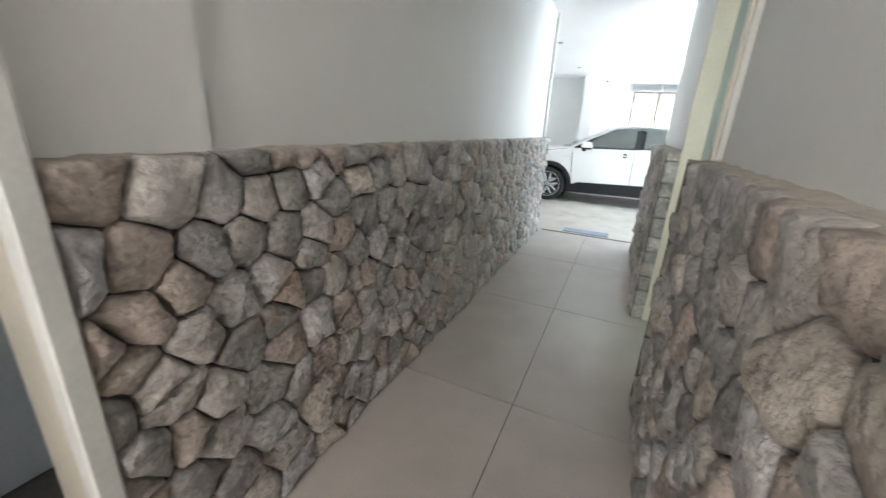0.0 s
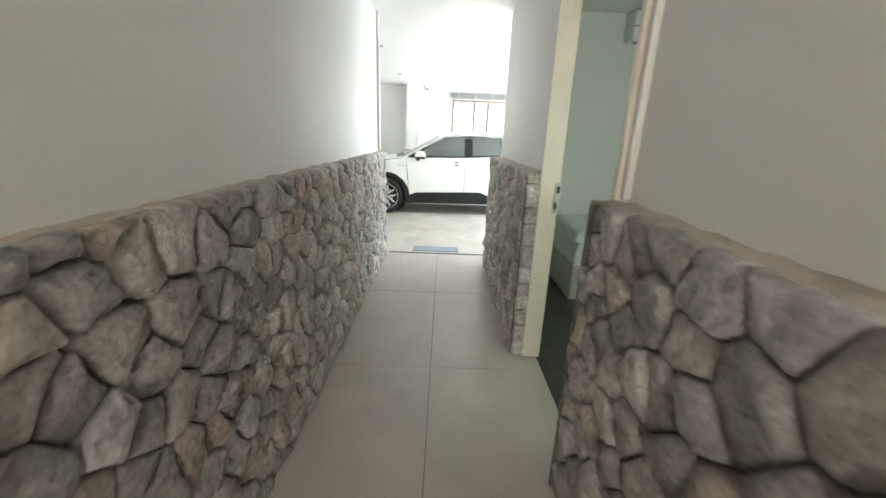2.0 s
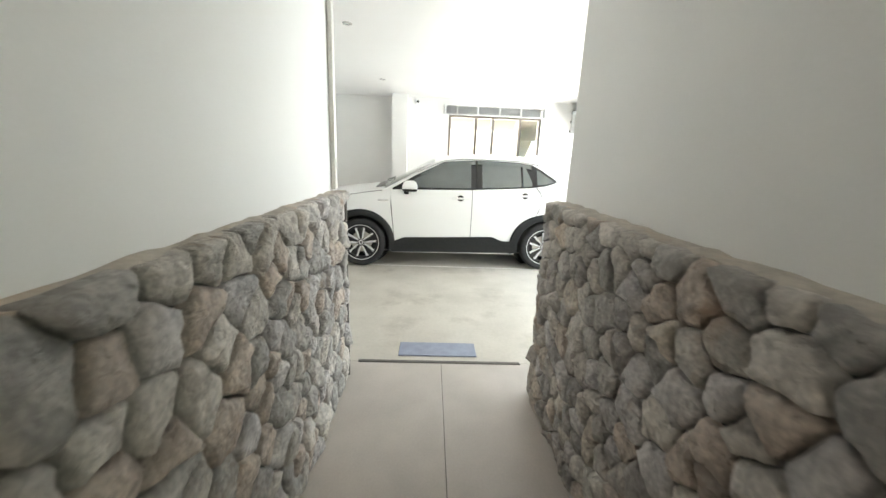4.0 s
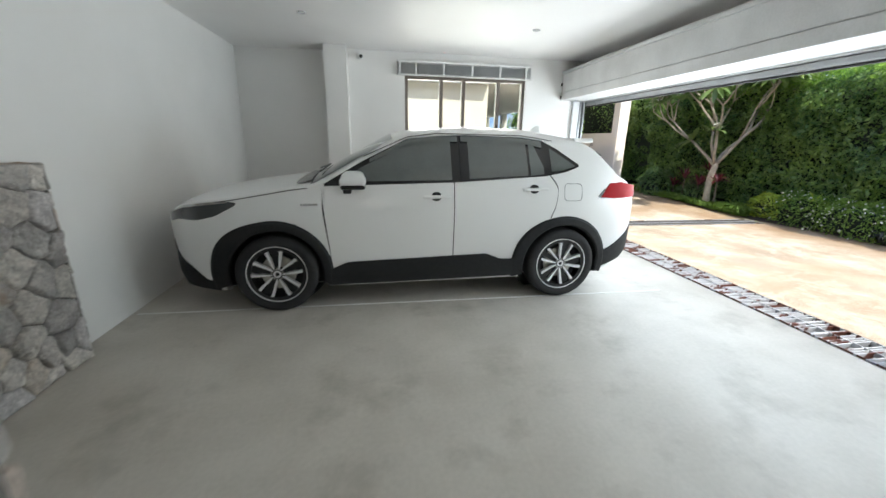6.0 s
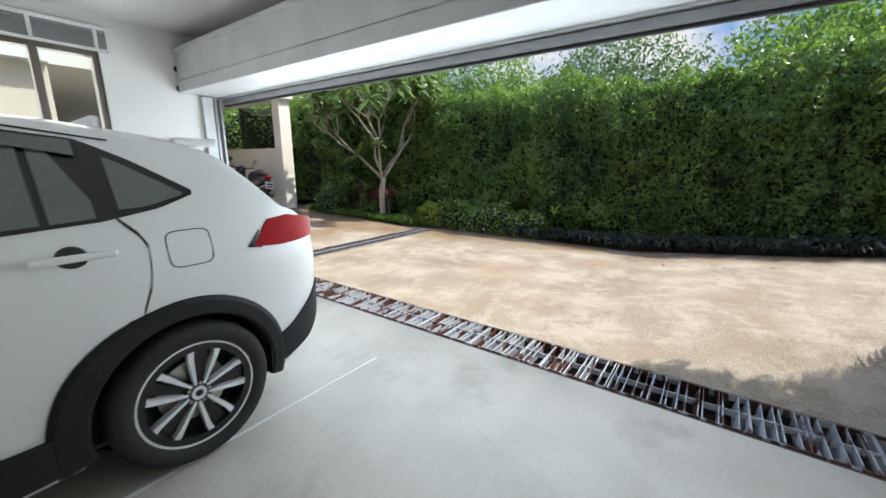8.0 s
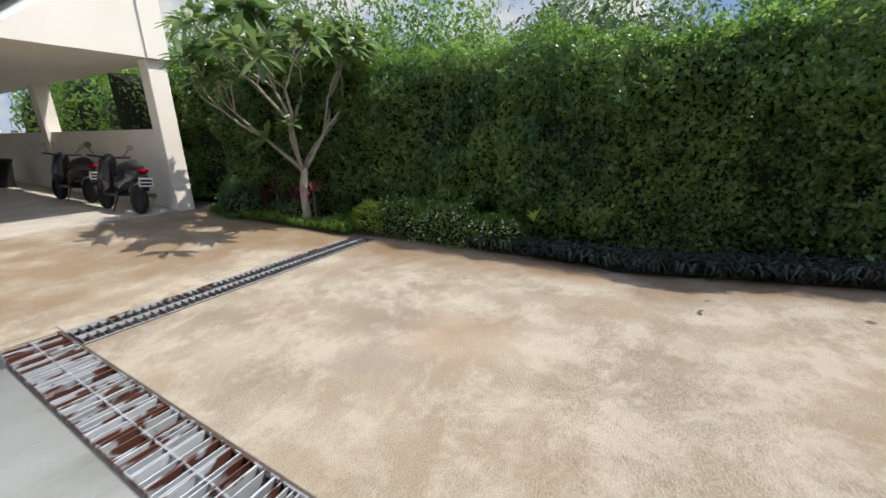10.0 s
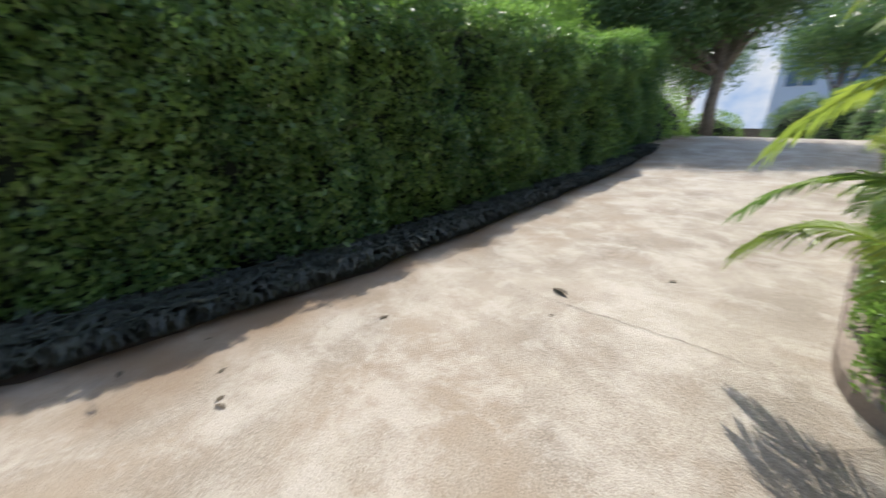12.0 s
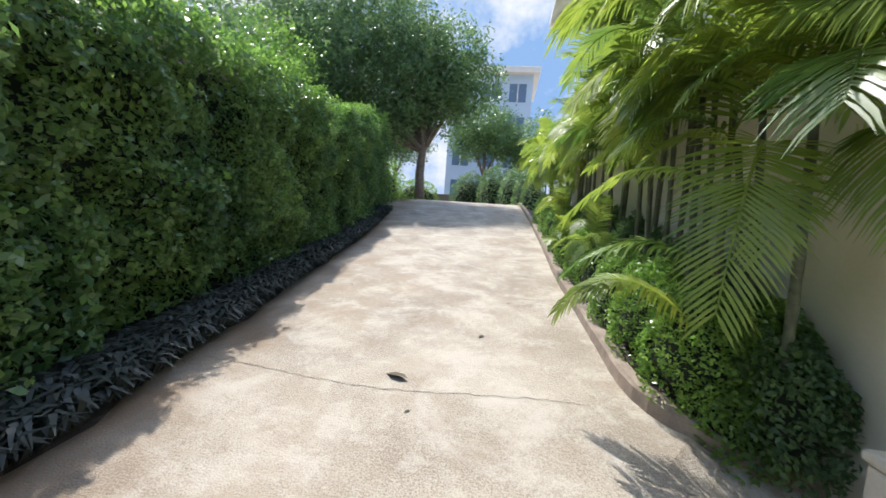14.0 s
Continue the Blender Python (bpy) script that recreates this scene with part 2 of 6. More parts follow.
def drive_mat():
    """Brushed, worn concrete: pale worn patches over buff, brown dirt and a coarse grain."""
    m = mat("weathered concrete drive", (0.43, 0.375, 0.295), 0.82, color2=(0.25, 0.205, 0.155), scale=1.3, detail_scale=95, bump=1.0, bump_dist=0.012, stain=(0.33, 0.26, 0.185), stain_scale=0.9, stain_lo=0.50, stain_hi=0.70, grain=1.6, mix=0.5)
    n, l = m.node_tree.nodes, m.node_tree.links
    b = n["Principled BSDF"]
    src = b.inputs["Base Color"].links[0].from_socket
    geo = n.new("ShaderNodeNewGeometry")
    w = n.new("ShaderNodeTexNoise")
    w.inputs["Scale"].default_value, w.inputs["Detail"].default_value, w.inputs["Roughness"].default_value = 1.7, 15, 0.80
    w.inputs["Distortion"].default_value = 0.25
    l.new(geo.outputs["Position"], w.inputs["Vector"])
    r = n.new("ShaderNodeMapRange")
    r.inputs[1].default_value, r.inputs[2].default_value = 0.47, 0.58
    r.inputs[4].default_value = 0.7
    l.new(w.outputs[0], r.inputs[0])
    mx = n.new("ShaderNodeMix")
    mx.data_type = "RGBA"
    l.new(r.outputs[0], mx.inputs[0])
    l.new(src, mx.inputs[6])
    mx.inputs[7].default_value = (0.50, 0.45, 0.375, 1)
    # brown earth washed out of the border along the drive's edge, ragged
    sep, band, rag, both, dirt = n.new("ShaderNodeSeparateXYZ"), n.new("ShaderNodeMapRange"), n.new("ShaderNodeTexNoise"), n.new("ShaderNodeMath"), n.new("ShaderNodeMix")
    l.new(geo.outputs["Position"], sep.inputs[0])
    bow = n.new("ShaderNodeMath")
    bow.operation = "MULTIPLY_ADD"
    l.new(sep.outputs["Y"], bow.inputs[0])
    bow.inputs[1].default_value = 0.135
    l.new(sep.outputs["X"], bow.inputs[2])
    rag.inputs["Scale"].default_value, rag.inputs["Detail"].default_value = 1.6, 8
    l.new(geo.outputs["Position"], rag.inputs["Vector"])
    band.inputs[1].default_value, band.inputs[2].default_value = 7.35, 8.15
    l.new(bow.outputs[0], band.inputs[0])
    both.operation = "MULTIPLY_ADD"
    l.new(band.outputs[0], both.inputs[0])
    both.inputs[1].default_value = 0.95
    rr2 = n.new("ShaderNodeMapRange")
    rr2.inputs[1].default_value, rr2.inputs[2].default_value, rr2.inputs[3].default_value, rr2.inputs[4].default_value = 0.35, 0.65, -0.45, 0.25
    l.new(rag.outputs[0], rr2.inputs[0])
    l.new(rr2.outputs[0], both.inputs[2])
    both.use_clamp = True
    dirt.data_type = "RGBA"
    l.new(both.outputs[0], dirt.inputs[0])
    l.new(mx.outputs[2], dirt.inputs[6])
    dirt.inputs[7].default_value = (0.24, 0.165, 0.10, 1)
    def stain(src, mask, col):
        mxs = n.new("ShaderNodeMix")
        mxs.data_type = "RGBA"
        l.new(mask, mxs.inputs[0])
        l.new(src, mxs.inputs[6])
        mxs.inputs[7].default_value = (*col, 1)
        return mxs.outputs[2]
    def ramp(sock, a, b_, c=0.0, d=1.0):
        q = n.new("ShaderNodeMapRange")
        q.inputs[1].default_value, q.inputs[2].default_value, q.inputs[3].default_value, q.inputs[4].default_value = a, b_, c, d
        l.new(sock, q.inputs[0])
        return q.outputs[0]
    def times(a, b_):
        q = n.new("ShaderNodeMath")
        q.operation, q.use_clamp = "MULTIPLY", True
        l.new(a, q.inputs[0]), l.new(b_, q.inputs[1])
        return q.outputs[0]
    # damp brown stretch beyond the cross drain
    damp = times(ramp(sep.outputs["Y"], 12.05, 12.5), ramp(rag.outputs[0], 0.36, 0.56, 0.25, 0.85))
    col = stain(dirt.outputs[2], damp, (0.235, 0.165, 0.098))
    # a rusty patch and a dark tyre mark, each with a ragged edge
    for cx, cy, rad, c_ in ((5.05, 8.75, 0.55, (0.36, 0.225, 0.135)), (4.35, 9.15, 0.38, (0.24, 0.21, 0.17))):
        far = n.new("ShaderNodeVectorMath")
        far.operation = "DISTANCE"
        l.new(geo.outputs["Position"], far.inputs[0])
        far.inputs[1].default_value = (cx, cy, 0.0)
        col = stain(col, times(ramp(far.outputs["Value"], rad, rad * 0.25), ramp(w.outputs[0], 0.40, 0.58, 0.1, 0.75)), c_)
    l.new(col, b.inputs["Base Color"])
    return m
DRIVE = drive_mat()
OUTWALL = mat("cream outside paint", (0.64, 0.60, 0.47), 0.7, color2=(0.57, 0.53, 0.41), scale=1.4, detail_scale=60, bump=0.15, stain=(0.50, 0.46, 0.36), stain_scale=0.8)
TRIM = mat("white trim paint", (0.78, 0.77, 0.73), 0.35, scale=3, bump=0.03)
JAMB = mat("cream door frame", (0.75, 0.68, 0.57), 0.35, scale=3, bump=0.03)
# ---- setting ----
def ground_z(x, y):
    """The drive rises to the south along the hedge and to the north towards the carport."""
    if y > 7.6:
        return 0.08 * min(max(y - 11.7, 0.0), 3.8)
    d = 7.6 - y
    if d < 16:
        u, v = min(max((x - 3.55) / 1.0, 0.0), 1.0), min(max((y - 4.4) / 0.8, 0.0), 1.0)
        level = 1 - (1 - u * u * (3 - 2 * u)) * v * v * (3 - 2 * v)       # flat beside the drain
        return (0.082 * d + 0.0034 * d * d) * level
    return 0.082 * 16 + 0.0034 * 256 + 0.015 * min(d - 16, 40)


def structure(ob, label, category):
    return tagged(ob, label, category, kind="structure")


SH = 1.32                       # height of the stone cladding
S0 = 0.40                       # where the west cladding starts
XL, XR = -1.07, 0.39            # painted faces of the corridor
FL, FR = -0.98, 0.30            # stone faces
DOOR0, DOOR1 = 2.20, 3.30       # bedroom doorway along the corridor
ENDL, ENDR = 5.53, 5.36         # where the corridor opens into the garage
structure(part("floor", boxes((-4.2, -3.5, -0.15, 3.5, 5.72, -0.006)), GROUT), "dark tile bed with joints in corridor and bedroom", "floor")
structure(part("garage_floor", boxes((-2.9, 5.72, -0.15, 2.965, 12.2, 0.0), (XR + 0.082, ENDR + 0.002, -0.15, 2.965, 5.72, 0.0)), CONCRETE), "pale polished concrete garage floor with faint stains", "floor")
structure(part("wall_west_corridor", boxes((XL - 0.2, S0, 0, XL, ENDL, 3.0), (XL, S0, 0, XL + 0.03, 0.783, 2.8), (XL - 0.2, -0.75, 2.1, XL, S0, 3.0), (XL - 0.2, -3.5, 0, XL, -0.75, 3.0)), WALL), "white painted corridor wall above stone cladding", "wall")
structure(part("wall_east_corridor", boxes((XR, -3.5, 0, XR + 0.08, DOOR0, 3.0), (XR, DOOR0, 2.40, XR + 0.08, DOOR1, 3.0), (XR, DOOR1, 0, XR + 0.08, ENDR, 3.0)), WALL), "white painted corridor wall with a bedroom doorway", "wall")
structure(part("wall_south_corridor", boxes((-4.2, -3.6, 0, 3.5, -3.5, 3.0)), WALL), "plain white wall closing the corridor", "wall")
structure(part("wall_side_room", boxes((-4.2, -3.5, 0, -4.1, 2.0, 3.0), (-4.2, 1.9, 0, XL - 0.2, 2.0, 3.0)), WALL), "plain pale wall of a side room", "wall")
structure(part("ceiling", boxes((-4.4, -3.6, 2.8, 3.15, 12.3, 2.95)), CEIL), "smooth white painted ceiling", "ceiling")
# second box: unseen strip added to keep sun off the garage threshold
structure(part("roof_slab", boxes((-4.4, -3.6, 2.96, 3.85, 12.3, 3.4), (3.85, 4.75, 3.1, 4.05, 10.6, 3.4)), WALL), "flat white roof slab over the garage with an added shading strip", "roof")
structure(part("wall_garage_west", boxes((-2.85, ENDL - 0.2, 0, -2.65, 12.2, 3.0)), WALL), "white painted garage side wall", "wall")
structure(part("wall_garage_south", boxes((-2.65, ENDL - 0.2, 0, XL - 0.2, ENDL, 3.0), (XR + 0.08, ENDR - 0.12, 0, 3.2, ENDR, 3.0)), WALL), "white painted garage wall beside the corridor", "wall")
WX0, WX1, WZ0, WZ1, NY = -0.1, 1.9, 1.3, 2.47, 11.57
structure(part("wall_garage_north", boxes((-2.65, 11.75, 0, -1.29, 12.1, 3.0), (-1.29, 11.30, 0, -0.97, 12.1, 3.0), (-0.97, NY, 0, WX0, NY + 0.2, 3.0), (WX1, NY, 0, 2.98, NY + 0.2, 3.0), (WX0, NY, 0, WX1, NY + 0.2, WZ0), (WX0, NY, WZ1, WX1, NY + 0.2, 3.0)), WALL), "white painted garage wall with a window and a pillar", "wall")
structure(part("wall_bedroom_east", boxes((3.2, -1.3, 0, 3.4, ENDR, 5.6), (3.2, -3.6, 0, 3.4, -1.3, 2.96)), WALL), "cream painted outer wall of the house", "wall")
structure(part("house_facade", boxes((3.4, -1.3, -0.3, 3.415, ENDR, 5.6), (3.4, -3.6, -0.3, 3.415, -1.3, 2.96)), OUTWALL), "cream painted outside face of the house wall", "wall")
structure(part("wall_bedroom_south", boxes((XR + 0.08, 1.2, 0, 3.2, 1.3, 2.8)), WALL), "plain white bedroom wall", "wall")
structure(part("gable_wall", boxes((-4.4, -1.3, 3.42, 3.18, ENDR, 5.6)), WALL), "cream painted upper storey of the house", "wall")
structure(part("house_roof", boxes((-4.6, -1.4, 5.6, 4.65, 6.1, 5.75), (-4.6, -1.4, 5.75, 4.45, 6.0, 5.95)), CEIL), "pale flat roof with an overhanging eave", "roof")

# ground as one sheet; the planting strip and the lawn lie on it
gv, gf = [], []
xs = [-90, -30, -10, 0, 3.37, 3.39] + [3.9 + 0.4 * i for i in range(8)] + [7.1] + [7.5 + 0.4 * i for i in range(6)] + [10, 12, 14, 18, 25, 40, 90]
ys = [-260, -100, -60, -40] + [-30 + 0.5 * i for i in range(83)] + [11.42, 11.83] + [12 + 0.5 * i for i in range(26)] + [26, 30, 40, 60, 100, 260]
for y in ys:
    for x in xs:
        gv.append((x, y, -0.5 if x < 3.38 and -3.8 < y < 11.9 else ground_z(x, y)))
nx = len(xs)
for j in range(len(ys) - 1):
    for i in range(nx - 1):
        if 3.38 < xs[i] < 7.0 and 11.4 < ys[j] < 11.5:
            continue
        gf.append((j * nx + i, j * nx + i + 1, (j + 1) * nx + i + 1, (j + 1) * nx + i))
structure(raw("ground", gv, gf, DRIVE), "sunlit weathered concrete drive with brown stains", "ground")
# a strip of drive between the drain and the sheet
structure(part("pavement", boxes((2.985, 11.90, -0.3, 3.40, 12.6, 0.004)), DRIVE), "concrete edge beside the drain grating", "pavement")

# ---- stone cladding ----
def cells(w, h, size, seed, edge=0.0):
    """Irregular cells over a w by h rectangle, relaxed once."""
    rnd = random.Random(seed)
    pts = []
    tries = 0
    sizes = []
    while tries < 9000:
        p = (rnd.uniform(0, w), rnd.uniform(0, h))
        s = size * rnd.choice((0.6, 0.75, 0.9, 1.0, 1.05, 1.2, 1.4))
        if all((p[0] - q[0]) ** 2 + (p[1] - q[1]) ** 2 > (0.5 * (s + t)) ** 2 * 0.78 for q, t in zip(pts, sizes)):
            pts.append(p)
            sizes.append(s)
        tries += 1
    out = []
    for i, p in enumerate(pts):
        poly = [(0, 0), (w, 0), (w, h), (0, h)]
        near = sorted((q for q in pts if q is not p), key=lambda q: (q[0] - p[0]) ** 2 + (q[1] - p[1]) ** 2)[:22]
        for q in near:
            mx, my, nxx, nyy = (p[0] + q[0]) / 2, (p[1] + q[1]) / 2, q[0] - p[0], q[1] - p[1]
            res = []
            for k in range(len(poly)):
                a, b = poly[k], poly[(k + 1) % len(poly)]
                da = (a[0] - mx) * nxx + (a[1] - my) * nyy
                db = (b[0] - mx) * nxx + (b[1] - my) * nyy
                if da <= 0:
                    res.append(a)
                if da * db < 0:
                    t = da / (da - db)
                    res.append((a[0] + t * (b[0] - a[0]), a[1] + t * (b[1] - a[1])))
            poly = res
        if len(poly) >= 3:
            out.append((p, poly))
    return out


def stone_mesh(poly, c, depth, rnd):
    """One split field stone: a rounded lump with an uneven face. u along the wall, v up, w out of it."""
    loop = []
    for k in range(len(poly)):
        a, b = poly[k], poly[(k + 1) % len(poly)]
        ln = math.dist(a, b)
        if ln < 0.012:
            continue
        if ln < 0.035:
            loop.append(a)
            continue
        # corners worn off, edges a little uneven
        cut = min(0.24, rnd.uniform(0.004, 0.014) / ln)
        for f in (cut, 0.5, 1 - cut) if ln > 0.07 else (cut, 1 - cut):
            j = rnd.uniform(-.005, .002) if f == 0.5 else 0.0
            px_, py_ = a[0] + (b[0] - a[0]) * f, a[1] + (b[1] - a[1]) * f
            k = math.dist((px_, py_), c) if c else 1.0
            q = 1 + j / max(k, 0.03)
            o = c or (px_, py_)
            loop.append((o[0] + (px_ - o[0]) * q, o[1] + (py_ - o[1]) * q))
    cx = sum(p[0] for p in loop) / len(loop)
    cy = sum(p[1] for p in loop) / len(loop)
    rad = max(0.03, sum(math.dist(p, (cx, cy)) for p in loop) / len(loop))
    tu, tv = rnd.uniform(-0.20, 0.20), rnd.uniform(-0.20, 0.20)
    d = depth * rnd.uniform(0.7, 1.15)
    verts, faces, n = [], [], len(loop)
    for inset, dep, jit in ((0.0, -0.02, 0), (0.0005, 0.45, 0.08), (0.007, 0.82, 0.10), (0.026, 1.02, 0.13)):
        for p in loop:
            dx, dy = p[0] - cx, p[1] - cy
            r = math.hypot(dx, dy) or 1e-6
            f = max(0.25, 1 - (inset + rnd.uniform(0, 0.004)) / r)
            u, v = cx + dx * f, cy + dy * f
            w = d * dep * (1 + rnd.uniform(-jit, jit)) if dep > 0 else -0.02
            if dep > 0.5:
                w += (u - cx) * tu + (v - cy) * tv
            verts.append((u - cx, v - cy, max(w, 0.032 if dep > 0.6 else 0.018) if dep > 0 else w))
    verts.append((rnd.uniform(-.01, .01), rnd.uniform(-.01, .01), d * rnd.uniform(1.0, 1.25)))
    for r in range(3):
        for k in range(n):
            j = (k + 1) % n
            faces.append((r * n + k, r * n + j, (r + 1) * n + j, (r + 1) * n + k))
    for k in range(n):
        faces.append((3 * n + k, 3 * n + (k + 1) % n, 4 * n))
    return (cx, cy), verts, faces


def clad(name, w, h, m, size, seed, depth, label, limit=300):
    """A stone-clad stretch: mortar backing, stones, and an uneven top course. m maps (along, up, out)."""
    rnd = random.Random(seed)
    base = empty(name, m)
    structure(base, label, "wall")
    bm = bmesh.new()
    box(bm, 0, 0, -0.085 if w > 0.2 else -0.012, w, h - 0.015, 0.012 if w > 0.2 else 0.004)
    part("mortar", bm, MORTAR, base)
    many = []
    if w < 0.2:
        lay, z = [], 0.0
        while z < h - 0.01:
            z1 = min(h, z + rnd.uniform(0.09, 0.17))
            z1 = h if h - z1 < 0.06 else z1
            j = rnd.uniform(-.01, .01)
            lay.append((None, [(0.002, z), (w - 0.002, z), (w - 0.002, z1 + j * (z1 < h)), (0.002, z1)]))
            z = z1
    else:
        lay = cells(w, h, size, seed)
    for i, (p, poly) in enumerate(lay):
        c, vs, fs = stone_mesh(poly, p, depth, rnd)
        if i < limit:
            ob = raw("stone", vs, fs, STONE, base, smooth=True)
            ob.location = (c[0], c[1], 0)
        else:
            many.append((c, vs, fs))
    if many:
        V, Fc = [], []
        for c, vs, fs in many:
            o = len(V)
            V += [(x + c[0], y + c[1], z) for x, y, z in vs]
            Fc += [tuple(k + o for k in f) for f in fs]
        tagged(raw("stones", V, Fc, STONE, base, smooth=True), "grey field stones", kind="stuff")
    # uneven mortar top
    bm = bmesh.new()
    n = max(2, int(w / 0.06))
    rows = []
    for k in range(n + 1):
        u = w * k / n
        out = depth * rnd.uniform(0.05, 0.42)
        rows.append([bm.verts.new((u, h + rnd.uniform(-.004, .008), z)) for z in (-0.085, -0.03)] + [bm.verts.new((u, h + rnd.uniform(-0.012, .004), out)), bm.verts.new((u, h - 0.03, out + 0.004))])
    for a, b in zip(rows, rows[1:]):
        for k in range(3):
            bm.faces.new((a[k], a[k + 1], b[k + 1], b[k]))
    bmesh.ops.recalc_face_normals(bm, faces=bm.faces)
    part("top_course", bm, CAPSTONE, base, "beige mortar top of the stone cladding")
    return base


def frame3(o, u, v, w):
    m = Matrix.Identity(4)
    for i, a in enumerate((u, v, w)):
        for k in range(3):
            m[k][i] = a[k]
    m.translation = o
    return m


DEP = 0.05
# ---- corridor, side room and bedroom ----
BRASS = mat("brushed steel", (0.5, 0.48, 0.44), 0.35, 1.0, scale=20, detail_scale=200, bump=0.05)
DARKHOLE = mat("dark recess", (0.03, 0.03, 0.03), 0.7)
LINEN = mat("white bed linen", (0.74, 0.78, 0.77), 0.85, color2=(0.66, 0.70, 0.69), scale=5, detail_scale=250, bump=0.3, bump_dist=0.003)
TOWEL = mat("beige towel", (0.64, 0.59, 0.47), 0.95, scale=30, detail_scale=400, bump=0.8, bump_dist=0.004)
LAMINATE = mat("pale wood laminate", (0.50, 0.49, 0.42), 0.4, color2=(0.42, 0.41, 0.35), scale=2.5, detail_scale=25, bump=0.08)
PLASTIC = mat("white plastic", (0.80, 0.80, 0.78), 0.3, scale=4, bump=0.02)
YELLOW = mat("yellow label", (0.75, 0.60, 0.05), 0.5)
DTILE = mat("dark bedroom tile", (0.055, 0.055, 0.048), 0.4, color2=(0.042, 0.042, 0.038), scale=2.5, bump=0.06, vary=0.04)
BLUEMAT = mat("blue grey rubber mat", (0.30, 0.33, 0.42), 0.8, scale=12, detail_scale=120, bump=0.4)
PALEBLUE = mat("pale blue panel", (0.55, 0.62, 0.68), 0.4, scale=2)


def door_frame(name, x0, x1, y0, y1, h, label, face=-1):
    """A door lining with casings round an opening in a wall that runs along y."""
    d = empty(name)
    structure(d, label, "door frame")
    part("jamb", boxes((x0, y0, 0, x1, y0 + 0.035, h), bevel=0.003), JAMB, d)
    part("jamb", boxes((x0, y1 - 0.035, 0, x1, y1, h), bevel=0.003), JAMB, d)
    part("head", boxes((x0, y0 + 0.035, h - 0.035, x1, y1 - 0.035, h), bevel=0.003), JAMB, d)
    return d

df = door_frame("door_1", XR - 0.045, XR + 0.080, DOOR0, DOOR1, 2.40, "cream painted wooden door frame beside the stone cladding")
part("casing", boxes((XR - 0.03, DOOR1 - 0.004, SH + 0.01, XR - 0.002, DOOR1 + 0.03, 2.43), bevel=0.004), TRIM, df)
part("casing", boxes((XR - 0.03, DOOR0 - 0.03, SH + 0.01, XR - 0.002, DOOR0 + 0.004, 2.43), bevel=0.004), TRIM, df)
strike = part("strike_plate", boxes((XR + 0.045, DOOR1 - 0.042, 1.07, XR + 0.075, DOOR1 - 0.0355, 1.19), (XR + 0.05, DOOR1 - 0.046, 1.17, XR + 0.084, DOOR1 - 0.0355, 1.27), bevel=0.002), BRASS, df, "dull steel strike plate")
part("latch_hole", boxes((XR + 0.058, DOOR1 - 0.0475, 1.20, XR + 0.080, DOOR1 - 0.0445, 1.245)), DARKHOLE, strike)
part("latch_hole", boxes((XR + 0.052, DOOR1 - 0.0435, 1.095, XR + 0.068, DOOR1 - 0.0405, 1.14)), DARKHOLE, strike)

df2 = door_frame("door_2", XL - 0.21, XL + 0.09, -0.72, S0, 2.1, "cream painted frame of an open side doorway")
part("casing", boxes((XL + 0.032, S0 - 0.055, 0.0, XL + 0.10, S0 - 0.005, 2.2), bevel=0.004), TRIM, df2)

structure(part("trim", boxes((XL + 0.002, ENDL - 0.05, SH + 0.012, XL + 0.03, ENDL, 2.8), bevel=0.004), TRIM), "white trim strip at the corridor mouth", "trim")

# floor tiles, laid with open joints
tiles = structure(empty("tile_floor"), "large grey matt floor tiles in the corridor", "floor")
btiles = structure(empty("bedroom_tile_floor"), "large dark matt floor tiles in the bedroom", "floor")
def tile(x0, y0, x1, y1, material, parent):
    bm = bmesh.new()
    g = 0.002
    box(bm, x0 + g, y0 + g, -0.012, x1 - g, y1 - g, 0.0, bevel=0.0012)
    part("tile", bm, material, parent)
cols = [XL, -0.32, XR + 0.06]
rowsy = [-3.5, -2.11, -0.81, 0.49, 1.79, 3.09, 4.39, 5.72]
for a, b in zip(cols, cols[1:]):
    for c, d in zip(rowsy, rowsy[1:]):
        tile(a, c, b, d, TILE, tiles)
for a, b in zip((0.45, 0.88, 1.48, 2.08, 2.68), (0.88, 1.48, 2.08, 2.68, 3.2)):
    for c, d in zip((1.3, 1.89, 3.09, 4.29), (1.89, 3.09, 4.29, 5.37)):
        tile(a, c, b, d, DTILE, btiles)
structure(part("threshold", boxes((FL + 0.02, 5.70, -0.01, FR, 5.735, 0.006), bevel=0.003), GROUT), "dark threshold strip where tiles meet concrete", "trim")
tagged(part("door_mat", boxes((-0.66, 5.80, 0.0, -0.03, 6.02, 0.012), bevel=0.005, seg=2), BLUEMAT), "blue grey rubber mat on the garage floor", "mat")

# side room seen past the open doorway
tagged(part("wall_panel", boxes((-2.0, -1.6, 0, -1.9, 0.9, 0.85), bevel=0.01), PALEBLUE), "pale blue low panel in the side room", "panel")

